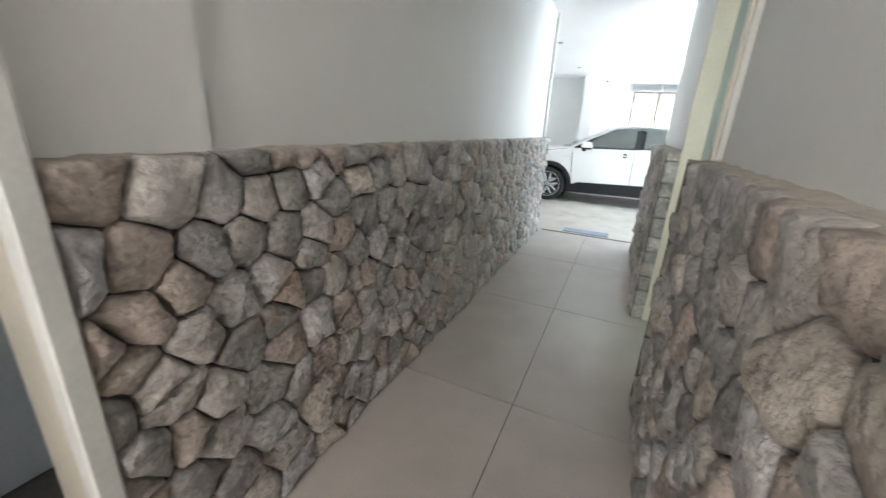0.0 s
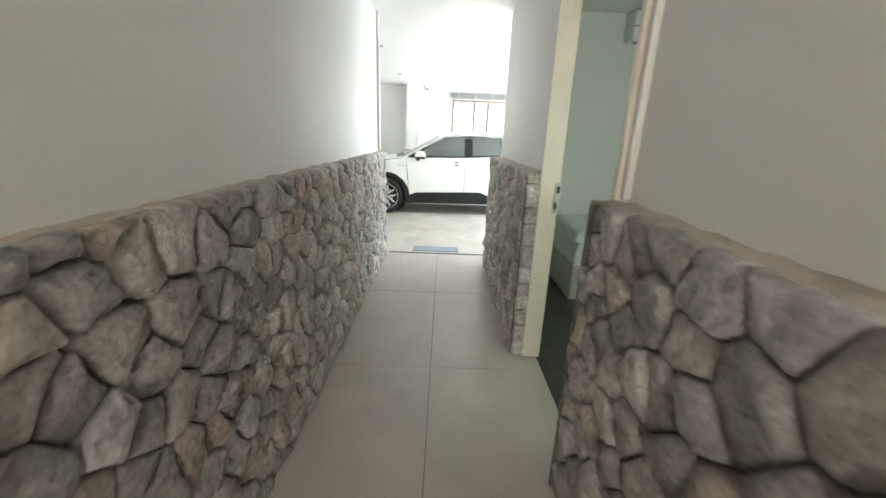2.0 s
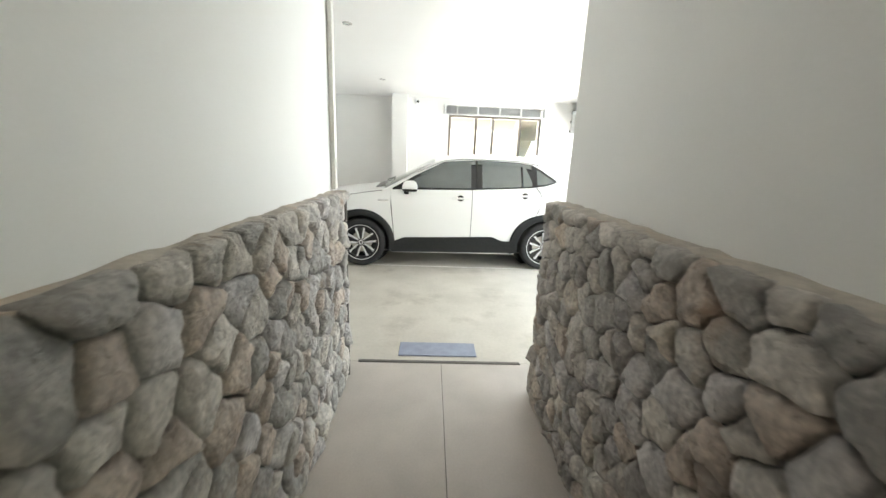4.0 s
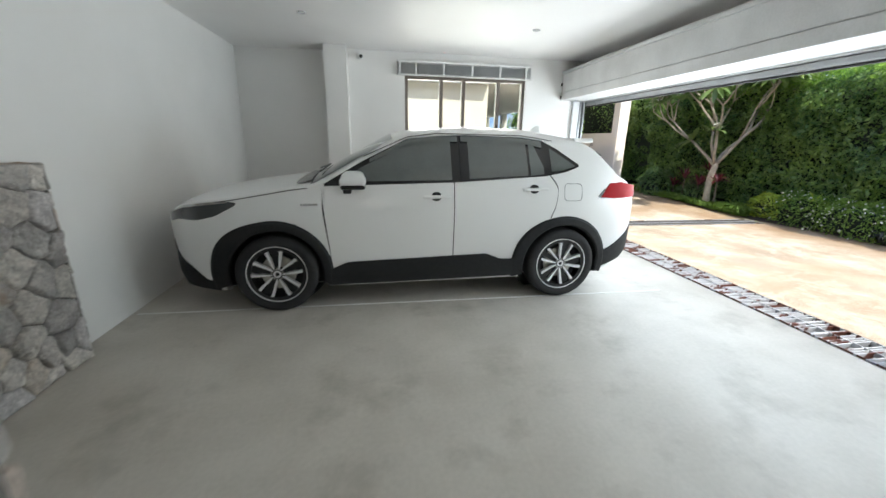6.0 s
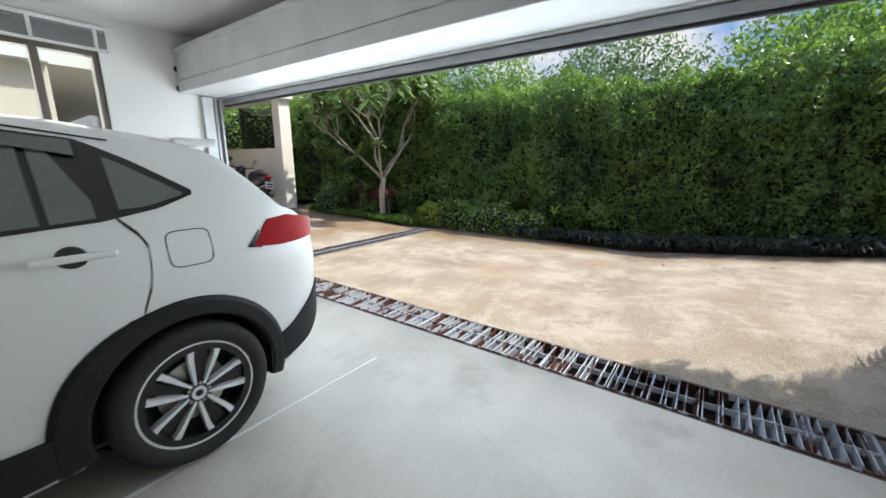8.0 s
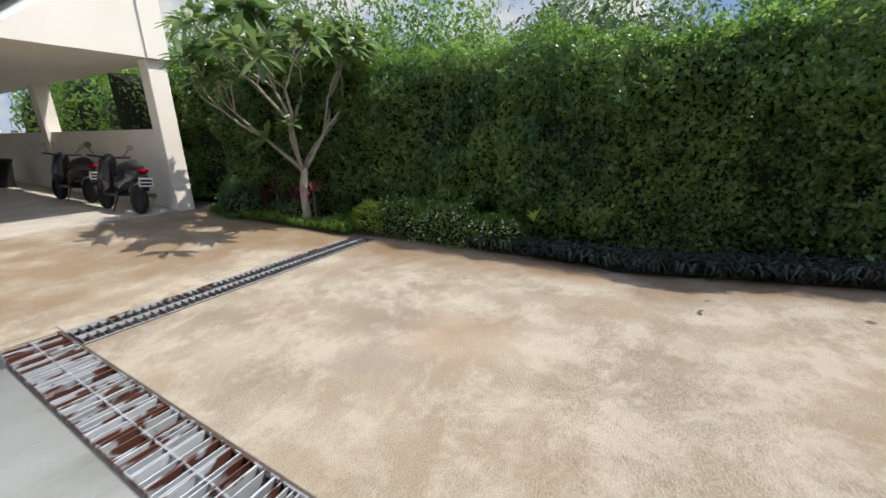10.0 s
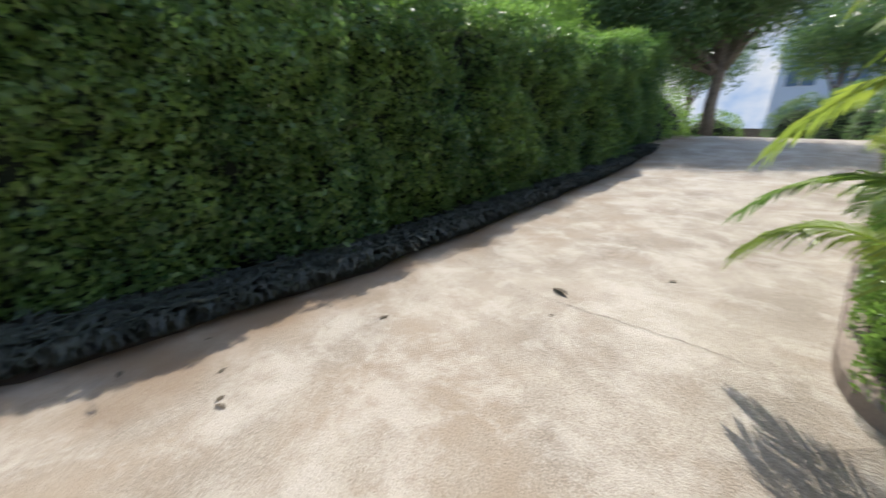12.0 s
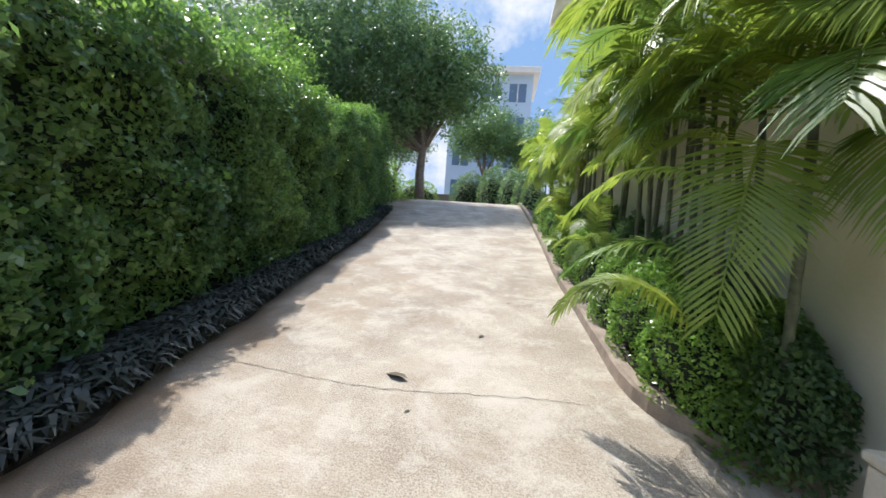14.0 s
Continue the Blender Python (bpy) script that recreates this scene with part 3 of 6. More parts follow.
# bedroom
bed = tagged(empty("bed", pose(1.02, 4.31, 0)), "single bed with white linen on a pale wood drawer base", "bed")
part("base", boxes((0.0, 0.02, 0.0, 1.71, 0.92, 0.36), bevel=0.004), LAMINATE, bed)
for a, b in ((0.0, 0.72), (0.725, 1.71)):
    part("drawer", boxes((a + 0.004, 0.0, 0.03, b - 0.004, 0.021, 0.348), bevel=0.003), LAMINATE, bed)
def soft_box(x0, y0, z0, x1, y1, z1, r, amp, seed, nx=46, ny=28, folds=0.0):
    """A cushion-like slab with a soft edge and creases."""
    bm = bmesh.new()
    off = Vector((seed * 3.1, seed * 1.7, 0))
    grid = []
    nz = 8
    def edge(t):
        return 1 - max(0, abs(2 * t - 1) - (1 - r)) ** 2 / r ** 2 if abs(2 * t - 1) > 1 - r else 1
    for j in range(ny + 1):
        row = []
        for i in range(nx + 1):
            u, v = i / nx, j / ny
            x, y = x0 + u * (x1 - x0), y0 + v * (y1 - y0)
            e = min(edge(u), edge(v))
            z = z1 - (1 - math.sqrt(max(e, 0))) * (z1 - z0) * 0.45 + amp * noise.noise(Vector((x * 5, y * 5, 0)) + off) + amp * 0.5 * noise.noise(Vector((x * 13, y * 17, 0)) + off)
            row.append(bm.verts.new((x, y, z)))
        grid.append(row)
    for j in range(ny):
        for i in range(nx):
            bm.faces.new((grid[j][i], grid[j][i + 1], grid[j + 1][i + 1], grid[j + 1][i]))
    ring = [grid[0][i] for i in range(nx + 1)] + [grid[j][nx] for j in range(1, ny + 1)] + [grid[ny][i] for i in range(nx - 1, -1, -1)] + [grid[j][0] for j in range(ny - 1, 0, -1)]
    prev = ring
    for k in range(1, nz + 1):
        cur = []
        for q, p in enumerate(ring):
            t = k / nz
            bulge = 0.012 * math.sin(t * math.pi) + folds * math.sin(q * 0.06 + t * 19 + 3 * noise.noise(Vector((p.co.x * 2, p.co.y * 2, t * 3)) + off)) * (0.4 + 0.6 * noise.noise(Vector((p.co.x * 3, p.co.y * 3, t * 6)) + off))
            dx = (1 if p.co.x > x1 - 1e-4 else -1 if p.co.x < x0 + 1e-4 else 0)
            dy = (1 if p.co.y > y1 - 1e-4 else -1 if p.co.y < y0 + 1e-4 else 0)
            cur.append(bm.verts.new((p.co.x + dx * bulge, p.co.y + dy * bulge, p.co.z + (z0 - p.co.z) * t)))
        for q in range(len(ring)):
            r2 = (q + 1) % len(ring)
            bm.faces.new((prev[q], cur[q], cur[r2], prev[r2]))
        prev = cur
    bmesh.ops.recalc_face_normals(bm, faces=bm.faces)
    return bm
part("mattress", soft_box(0.02, 0.03, 0.36, 1.70, 0.92, 0.62, 0.06, 0.006, 1, folds=0.026), LINEN, bed, "mattress under a creased white sheet", smooth=True)
part("duvet", soft_box(-0.005, -0.015, 0.60, 1.71, 0.92, 0.715, 0.08, 0.026, 2, folds=0.016), LINEN, bed, "rumpled white duvet", smooth=True)
tw = tagged(empty("folded_towel", pose(1.55, 4.68, 0.712, 0, 0, 8)), "thin beige folded towel lying on the white bed", "towel")
part("fold", soft_box(0, 0, 0.0, 0.33, 0.20, 0.030, 0.15, 0.004, 4, 16, 10), TOWEL, tw, smooth=True)
part("fold", soft_box(0.02, 0.18, 0.0, 0.34, 0.42, 0.022, 0.15, 0.004, 5, 16, 10), TOWEL, tw, smooth=True)

ac = tagged(empty("air_conditioner", pose(1.56, 5.05, 2.51)), "white split air conditioner high on the bedroom wall", "air conditioner")
part("body", boxes((0, 0, 0.0, 0.78, 0.18, 0.28), bevel=0.02, seg=3), PLASTIC, ac)
part("seam", boxes((0.002, -0.003, 0.128, 0.778, 0.02, 0.136)), DARKHOLE, ac)
part("air_flap", boxes((0.05, -0.004, -0.004, 0.55, 0.12, 0.012), bevel=0.003), DARKHOLE, ac, "dark open air slot")
part("energy_label", boxes((0.66, -0.002, 0.2, 0.74, 0.004, 0.27)), YELLOW, ac, "yellow energy label")
for i in range(4):
    part("label_line", boxes((0.668, -0.0032, 0.21 + i * 0.014, 0.72 - i % 2 * 0.012, -0.001, 0.215 + i * 0.014)), DARKHOLE, ac)
wr = tagged(empty("wardrobe", pose(2.74, 3.1, 0)), "tall pale wood wardrobe standing beside the bed", "wardrobe")
part("carcass", boxes((0.02, 0, 0, 0.47, 2.12, 2.64), bevel=0.003), LAMINATE, wr)
for a, b in ((0.0, 0.79), (0.797, 1.585), (1.592, 2.12)):
    dr = part("door", boxes((0.0, a + 0.003, 0.06, 0.021, b - 0.003, 2.635), bevel=0.003), LAMINATE, wr)
    part("handle", boxes((-0.02, b - 0.07, 1.05, -0.0005, b - 0.045, 1.22), bevel=0.004), BRASS, dr)
# ---- garage fittings ----
ALU = mat("brown aluminium", (0.17, 0.145, 0.125), 0.4, 0.4, scale=5, bump=0.03)
SHUT = mat("grey white shutter steel", (0.66, 0.67, 0.67), 0.4, scale=3, bump=0.02)
RAIL = mat("grey guide rail", (0.36, 0.37, 0.38), 0.4, 0.6, scale=6)
RUBBER = mat("black rubber", (0.02, 0.02, 0.02), 0.75, scale=20, bump=0.1)
GLASS = glass("window glass")
def steel_mat():
    """Galvanised bars, some of them rusted along part of their length."""
    m = mat("galvanised grating", (0.52, 0.55, 0.59), 0.5, 0.15, color2=(0.40, 0.43, 0.47), scale=9, detail_scale=60, bump=0.2)
    n, l = m.node_tree.nodes, m.node_tree.links
    b = n["Principled BSDF"]
    src = b.inputs["Base Color"].links[0].from_socket
    geo, info, nz, add, rg, mx = n.new("ShaderNodeNewGeometry"), n.new("ShaderNodeObjectInfo"), n.new("ShaderNodeTexNoise"), n.new("ShaderNodeMath"), n.new("ShaderNodeMapRange"), n.new("ShaderNodeMix")
    nz.inputs["Scale"].default_value, nz.inputs["Detail"].default_value = 5.0, 6
    stretch = n.new("ShaderNodeVectorMath")
    stretch.operation = "MULTIPLY"
    stretch.inputs[1].default_value = (0.8, 2.6, 0.8)
    l.new(geo.outputs["Position"], stretch.inputs[0])
    l.new(stretch.outputs[0], nz.inputs["Vector"])
    add.operation = "MULTIPLY_ADD"
    l.new(info.outputs["Random"], add.inputs[0])
    add.inputs[1].default_value = 0.20
    l.new(nz.outputs[0], add.inputs[2])
    rg.inputs[1].default_value, rg.inputs[2].default_value = 0.64, 0.68
    l.new(add.outputs[0], rg.inputs[0])
    mx.data_type = "RGBA"
    l.new(rg.outputs[0], mx.inputs[0])
    l.new(src, mx.inputs[6])
    mx.inputs[7].default_value = (0.115, 0.048, 0.036, 1)
    l.new(mx.outputs[2], b.inputs["Base Color"])
    return m
STEEL = steel_mat()
STEELD = mat("dull grating", (0.34, 0.335, 0.33), 0.6, 0.3, color2=(0.13, 0.12, 0.115), scale=9, bump=0.2)
SLATS = mat("grey blind slats", (0.52, 0.53, 0.53), 0.5)
NEIGH = mat("neighbour wall", (0.78, 0.72, 0.60), 0.7, color2=(0.70, 0.62, 0.50), scale=0.6, bump=0.1)
LAMPM = mat("lamp trim", (0.7, 0.7, 0.7), 0.25, 0.7)
LENS = mat("lamp lens", (0.6, 0.6, 0.58), 0.2)
LINE = mat("pale joint filler", (0.86, 0.85, 0.82), 0.7)

win = structure(empty("window_1"), "brown aluminium sliding window with clear panes", "window")
y0 = NY + 0.03
part("window_frame", boxes((WX0, y0, WZ0, WX0 + 0.05, y0 + 0.09, WZ1), (WX1 - 0.05, y0, WZ0, WX1, y0 + 0.09, WZ1), (WX0 + 0.05, y0, WZ1 - 0.05, WX1 - 0.05, y0 + 0.09, WZ1), (WX0 + 0.05, y0, WZ0, WX1 - 0.05, y0 + 0.09, WZ0 + 0.05)), ALU, win)
for x in (0.49, 0.86, 1.45):
    part("mullion", boxes((x - 0.03, y0 + 0.005, WZ0 + 0.05, x + 0.03, y0 + 0.08, WZ1 - 0.05), bevel=0.004), ALU, win)
for a, b in ((WX0 + 0.05, 0.46), (0.52, 0.83), (0.89, 1.42), (1.48, WX1 - 0.05)):
    p = part("pane", boxes((a, y0 + 0.04, WZ0 + 0.05, b, y0 + 0.046, WZ1 - 0.05)), GLASS, win)
    p.visible_shadow = False
part("latch", boxes((1.435, y0 - 0.012, 1.66, 1.455, y0 + 0.004, 1.76), bevel=0.003), RUBBER, win)

bl = tagged(empty("window_blind", pose(-0.22, NY - 0.075, 2.47)), "grey venetian blind drawn up above the window", "blind")
part("headrail", boxes((0, 0, 0.17, 2.2, 0.06, 0.21), bevel=0.006), PLASTIC, bl)
part("bottom_rail", boxes((0, 0.005, -0.01, 2.2, 0.055, 0.012), bevel=0.006), PLASTIC, bl)
for i in range(9):
    bm = bmesh.new()
    box(bm, 0.01, 0.0, 0.02 + i * 0.016, 2.19, 0.055, 0.024 + i * 0.016)
    part("slat", bm, SLATS, bl)
for x in (0.03, 0.28, 0.72, 1.18, 1.64, 2.08, 2.17):
    part("ladder_tape", boxes((x, -0.006, -0.012, x + 0.028, -0.001, 0.2)), PLASTIC, bl)

# the shutter's casing under the ceiling: stepped panels with a lip
sb = tagged(empty("roller_shutter", pose(2.55, ENDR, 0)), "grey white roller shutter casing, rolled up over the garage opening", "shutter")
LEN = NY - ENDR - 0.002
part("casing", boxes((0.0, 0.0, 2.30, 0.40, LEN, 2.60), bevel=0.008), SHUT, sb)
part("upper_lip", boxes((-0.02, 0.0, 2.585, 0.03, LEN, 2.63), bevel=0.006), SHUT, sb)
part("lower_panel", boxes((-0.008, 0.0, 2.18, 0.418, LEN, 2.296), bevel=0.006), SHUT, sb)
part("soffit", boxes((0.42, 0.0, 2.165, 0.525, LEN, 2.30), bevel=0.004), SHUT, sb)
part("bottom_bar", boxes((0.45, 0.02, 2.10, 0.51, LEN - 0.02, 2.163), bevel=0.01), RAIL, sb, "dark grey bottom bar of the shutter")
part("rubber_seal", boxes((0.465, 0.02, 2.08, 0.495, LEN - 0.02, 2.10), bevel=0.004), RUBBER, sb)
for z in (2.40, 2.20):
    part("end_clip", boxes((-0.022, LEN - 0.03, z, -0.001, LEN - 0.004, z + 0.05), bevel=0.003), RUBBER, sb)
structure(part("lintel", boxes((2.95, ENDR, 2.32, 3.12, NY, 3.0), (3.08, ENDR, 2.12, 3.12, NY, 2.32)), WALL), "white lintel over the garage opening", "wall")
gr = structure(empty("guide_rail_1"), "grey steel guide rails of the roller shutter", "rail")
for (a, b) in ((ENDR + 0.002, ENDR + 0.07), (NY - 0.07, NY - 0.002)):
    part("rail", boxes((2.88, a, 0, 2.905, b, 2.16), (2.945, a, 0, 2.97, b, 2.16), bevel=0.003), RAIL, gr)
structure(part("jamb_north", boxes((2.76, NY - 0.06, 0, 2.875, NY - 0.001, 2.165), bevel=0.004), SHUT), "pale shutter jamb beside the opening", "trim")
structure(part("wall_opening_south", boxes((2.9, ENDR - 0.10, 0, 3.25, ENDR - 0.001, 2.9)), WALL), "white wall end at the garage opening", "wall")

cc = tagged(empty("security_camera", pose(-0.78, NY, 2.70)), "small white security camera on the garage wall", "camera")
part("bracket", boxes((-0.05, -0.03, -0.04, 0.0, -0.001, 0.05), bevel=0.006), PLASTIC, cc)
bm = bmesh.new(); disc_prism(bm, (-0.01, -0.02, 0.0), (0.25, -1, -0.15), 0, 0.038, 0, 0.11, 20)
cb = part("housing", bm, PLASTIC, cc)
bm = bmesh.new(); disc_prism(bm, (-0.01, -0.02, 0.0), (0.25, -1, -0.15), 0, 0.026, 0.111, 0.116, 20)
part("lens", bm, RUBBER, cb)

def downlight(x, y):
    d = tagged(empty("downlight", pose(x, y, 2.8)), "small round recessed ceiling light, switched off", "ceiling light", "ceiling lights")
    bm = bmesh.new(); disc_prism(bm, (0, 0, 0), (0, 0, -1), 0.032, 0.048, -0.001, 0.006, 24)
    part("ring", bm, LAMPM, d)
    bm = bmesh.new(); disc_prism(bm, (0, 0, 0), (0, 0, -1), 0, 0.031, -0.001, 0.002, 24)
    part("lens", bm, LENS, d)
    return d
dl = downlight(-1.31, 9.9)
for x, y in ((1.41, 9.98), (-1.31, 7.2), (1.41, 7.2), (-0.34, 4.3), (-0.34, 1.6)):
    copy_thing(dl, pose(x, y, 2.8))

structure(part("floor_joint", boxes((-2.6, 8.392, -0.01, 2.4, 8.412, 0.003)), LINE), "pale straight joint line in the garage floor", "floor")

# drains: galvanised gratings over a dark channel
PIT = mat("dark drain pit", (0.07, 0.06, 0.055), 0.9)
def grating(name, x0, yy0, x1, yy1, along, pitch, label, limit=300):
    g = structure(empty(name), label, "drain")
    w, h = x1 - x0, yy1 - yy0
    part("channel", boxes((x0, yy0, -0.22, x1, yy1, -0.16)), PIT, g)
    part("channel_side", boxes((x0 - 0.02, yy0, -0.2, x0, yy1, -0.002) if along == "y" else (x0, yy0 - 0.02, -0.2, x1, yy0, 0.004)), PIT, g)
    part("channel_side", boxes((x1, yy0, -0.2, x1 + 0.02, yy1, 0.004) if along == "y" else (x0, yy1, -0.2, x1, yy1 + 0.02, 0.004)), PIT, g)
    L = h if along == "y" else w
    bar = bmesh.new()
    if along == "y":
        box(bar, x0 + 0.006, -0.003, -0.085, x1 - 0.006, 0.003, 0.006)
    else:
        box(bar, -0.003, yy0 + 0.006, -0.04, 0.003, yy1 - 0.006, 0.006)
    first = part("bar", bar, STEEL if along == "y" else STEELD, g)
    n = int(L / pitch)
    rnd = random.Random(5)
    for i in range(n):
        b = first if i == 0 else first.copy()
        if i:
            scene.collection.objects.link(b)
        b.location = (0, yy0 + 0.02 + i * pitch + rnd.uniform(-.002, .002), 0) if along == "y" else (x0 + 0.02 + i * pitch, 0, 0)
        b.rotation_euler = (radians(rnd.uniform(-7, 7) + 8), 0, radians(rnd.uniform(-.5, .5))) if along == "y" else (0, 0, 0)
    for q in (0.0, 0.5, 1.0):
        if along == "y":
            xx = x0 + 0.004 + q * (w - 0.012)
            part("tie_bar", boxes((xx, yy0, -0.03, xx + 0.006, yy1, 0.009)), STEEL, g)
        else:
            yv = yy0 + 0.004 + q * (h - 0.012)
            part("tie_bar", boxes((x0, yv, -0.03, x1, yv + 0.006, 0.009)), STEEL, g)
    return g
grating("drain_1", 2.985, ENDR, 3.37, 11.90, "y", 0.044, "rusty galvanised drain grating across the garage opening")
grating("drain_2", 3.395, 11.42, 7.05, 11.83, "x", 0.07, "dark steel drain grating across the drive")
# low gate post with a wheel and pale cap by the opening
POSTM = mat("cream post", (0.62, 0.55, 0.44), 0.6, scale=4, bump=0.1)
po = tagged(empty("gate_post", pose(3.60, 5.36, ground_z(3.60, 5.36))), "short cream post with a rounded cap beside the drain", "post")
part("shaft", boxes((-0.06, -0.06, 0.08, 0.06, 0.06, 0.58), bevel=0.025, seg=3), POSTM, po)
part("cap", boxes((-0.075, -0.075, 0.58, 0.075, 0.075, 0.635), bevel=0.02, seg=2), POSTM, po, "rounded pale cap")
part("foot", boxes((-0.09, -0.09, -0.02, 0.09, 0.09, 0.08), bevel=0.01), RUBBER, po, "black foot")

# cladding (last: many stones)
clad("stone_wall_west", ENDL - S0, SH, frame3((XL + 0.085, S0, 0), (0, 1, 0), (0, 0, 1), (1, 0, 0)) @ Matrix.Translation((0, 0, -0.045)), 0.150, 11, DEP, "grey field stone cladding along the corridor wall")
clad("stone_wall_east_a", DOOR0 + 2.2, SH, frame3((XR - 0.085, DOOR0, 0), (0, -1, 0), (0, 0, 1), (-1, 0, 0)) @ Matrix.Translation((0, 0, 0.0)), 0.158, 12, 0.046, "grey field stone cladding before the bedroom doorway")
clad("stone_wall_east_b", ENDR - DOOR1 - 0.002, SH, frame3((XR - 0.085, ENDR, 0), (0, -1, 0), (0, 0, 1), (-1, 0, 0)), 0.145, 13, DEP, "grey field stone cladding between doorway and garage")
clad("stone_wall_garage", 2.22, SH, frame3((-2.56, ENDL, 0), (0, 1, 0), (0, 0, 1), (1, 0, 0)), 0.20, 14, DEP, "pale grey field stone cladding on the garage wall")
clad("stone_end_west", 0.10, SH, frame3((XL + 0.085, ENDL + 0.004, 0), (-1, 0, 0), (0, 0, 1), (0, 1, 0)), 0.16, 15, 0.03, "grey stone end of the corridor cladding")
clad("stone_end_east", 0.11, SH, frame3((XR - 0.13, DOOR1 + 0.0, 0), (1, 0, 0), (0, 0, 1), (0, -1, 0)), 0.13, 16, 0.02, "squared grey stones ending the cladding at the doorway")
clad("stone_end_east_a", 0.11, SH, frame3((XR - 0.02, DOOR0 + 0.0, 0), (-1, 0, 0), (0, 0, 1), (0, 1, 0)), 0.13, 17, 0.02, "squared grey stones ending the cladding at the door frame")
clad("stone_end_garage", 0.10, SH, frame3((-2.53, ENDL + 2.22, 0), (-1, 0, 0), (0, 0, 1), (0, 1, 0)), 0.16, 18, 0.03, "grey stones ending the garage cladding")
# ---- the parked car ----
PAINT = mat("pearl white car paint", (0.80, 0.80, 0.785), 0.30, color2=(0.79, 0.79, 0.775), scale=0.8, bump=0.0, coat=0.35, rough_var=0.03)
CLADB = mat("black plastic cladding", (0.017, 0.018, 0.019), 0.65, spec=0.3, scale=30, detail_scale=400, bump=0.15, bump_dist=0.001)
TINT = mat("tinted car glass", (0.075, 0.09, 0.085), 0.04, spec=1.0, bump=0.0, coat=0.6, rough_var=0.01)
GLOSSB = mat("gloss black trim", (0.012, 0.012, 0.013), 0.15, bump=0.0)
ALLOY = mat("machined alloy", (0.86, 0.86, 0.87), 0.34, 0.15, bump=0.0)
DALLOY = mat("dark alloy", (0.014, 0.014, 0.015), 0.4, 0.1, bump=0.0)
TYRE = mat("tyre rubber", (0.02, 0.02, 0.021), 0.8, scale=30, detail_scale=150, bump=0.3)
REDL = mat("red tail lamp", (0.36, 0.002, 0.006), 0.45, spec=0.08, bump=0.0)
LAMPD = mat("smoked headlamp", (0.05, 0.055, 0.06), 0.08, coat=1.0, bump=0.0)
CHROME = mat("chrome trim", (0.7, 0.7, 0.7), 0.12, 1.0, bump=0.0)
SEAM = mat("panel gap", (0.02, 0.02, 0.02), 0.8, bump=0.0)
UNDER = mat("dark underbody", (0.012, 0.012, 0.012), 0.9)


def lerp(pts, x):
    if x <= pts[0][0]:
        return pts[0][1]
    for (a, b), (c, d) in zip(pts, pts[1:]):
        if x <= c:
            t = (x - a) / (c - a)
            return b + (d - b) * t
    return pts[-1][1]

def smooth(pts, x, r=0.06):
    return (lerp(pts, x - r) + 2 * lerp(pts, x) + lerp(pts, x + r)) / 4

ROOFC = [(-2.25, 0.80), (-2.16, 0.93), (-2.0, 1.0), (-1.6, 1.07), (-1.1, 1.13), (-1.0, 1.16), (-0.3, 1.55), (-0.05, 1.60), (0.45, 1.635), (1.05, 1.618), (1.45, 1.563), (1.60, 1.53), (1.68, 1.455), (1.92, 1.20), (2.05, 1.06), (2.12, 0.98), (2.2, 0.80)]
BELT = [(-2.25, 0.74), (-2.16, 0.88), (-2.0, 0.95), (-1.6, 1.005), (-1.1, 1.09), (-0.9, 1.105), (0.24, 1.14), (1.15, 1.195), (1.6, 1.21), (1.9, 1.18), (2.03, 1.10), (2.1, 0.98), (2.2, 0.72)]
BOTTOM = [(-2.25, 0.36), (-2.1, 0.24), (-1.8, 0.2), (1.7, 0.22), (2.0, 0.36), (2.2, 0.46)]
SIDE = [(0.18, 0.845), (0.35, 0.872), (0.5, 0.885), (0.75, 0.903), (0.92, 0.905), (1.0, 0.898), (1.15, 0.862), (1.25, 0.825), (1.55, 0.665), (1.7, 0.58)]
def plan(x):
    if x < -1.45:
        t = (-1.45 - x) / 0.8
        return 1 - 0.11 * t ** 2 - 0.30 * t ** 6
    if x > 1.45:
        t = (x - 1.45) / 0.75
        return 1 - 0.09 * t ** 2 - 0.22 * t ** 5
    return 1.0
def side_y(x, z):
    return smooth(SIDE, z, 0.03) * plan(x)
def top_z(x, y):
    """The hood, windscreen and roof over the half width."""
    zc, zb = smooth(ROOFC, x, 0.05), smooth(BELT, x, 0.05)
    edge_z = zb if x < -1.05 or x > 2.0 else max(zb, zc - 0.075)
    w = side_y(x, edge_z)
    t = min(1, abs(y) / w)
    return zc - (zc - edge_z) * t ** 2.6

def car_section(x):
    zb, zc = smooth(BELT, x, 0.05), smooth(ROOFC, x, 0.05)
    z0 = lerp(BOTTOM, x)
    pts = [(0.0, z0), (side_y(x, z0) - 0.1, z0)]
    for i in range(13):
        z = z0 + (zb - z0) * i / 12
        pts.append((side_y(x, z), z))
    edge_z = zb + 0.001 if x < -1.05 or x > 2.0 else max(zb + 0.001, zc - 0.075)
    for i in range(1, 6):
        z = zb + (edge_z - zb) * i / 5
        pts.append((side_y(x, z), z))
    w = side_y(x, edge_z)
    for i in range(1, 9):
        y = w * (1 - i / 8)
        pts.append((y, top_z(x, y)))
    return pts

HUBX, HUBZ, TR = 1.32, 0.345, 0.345
def in_arch(x, z):
    return any((x - s * HUBX) ** 2 + (z - HUBZ) ** 2 < 0.445 ** 2 for s in (-1, 1))

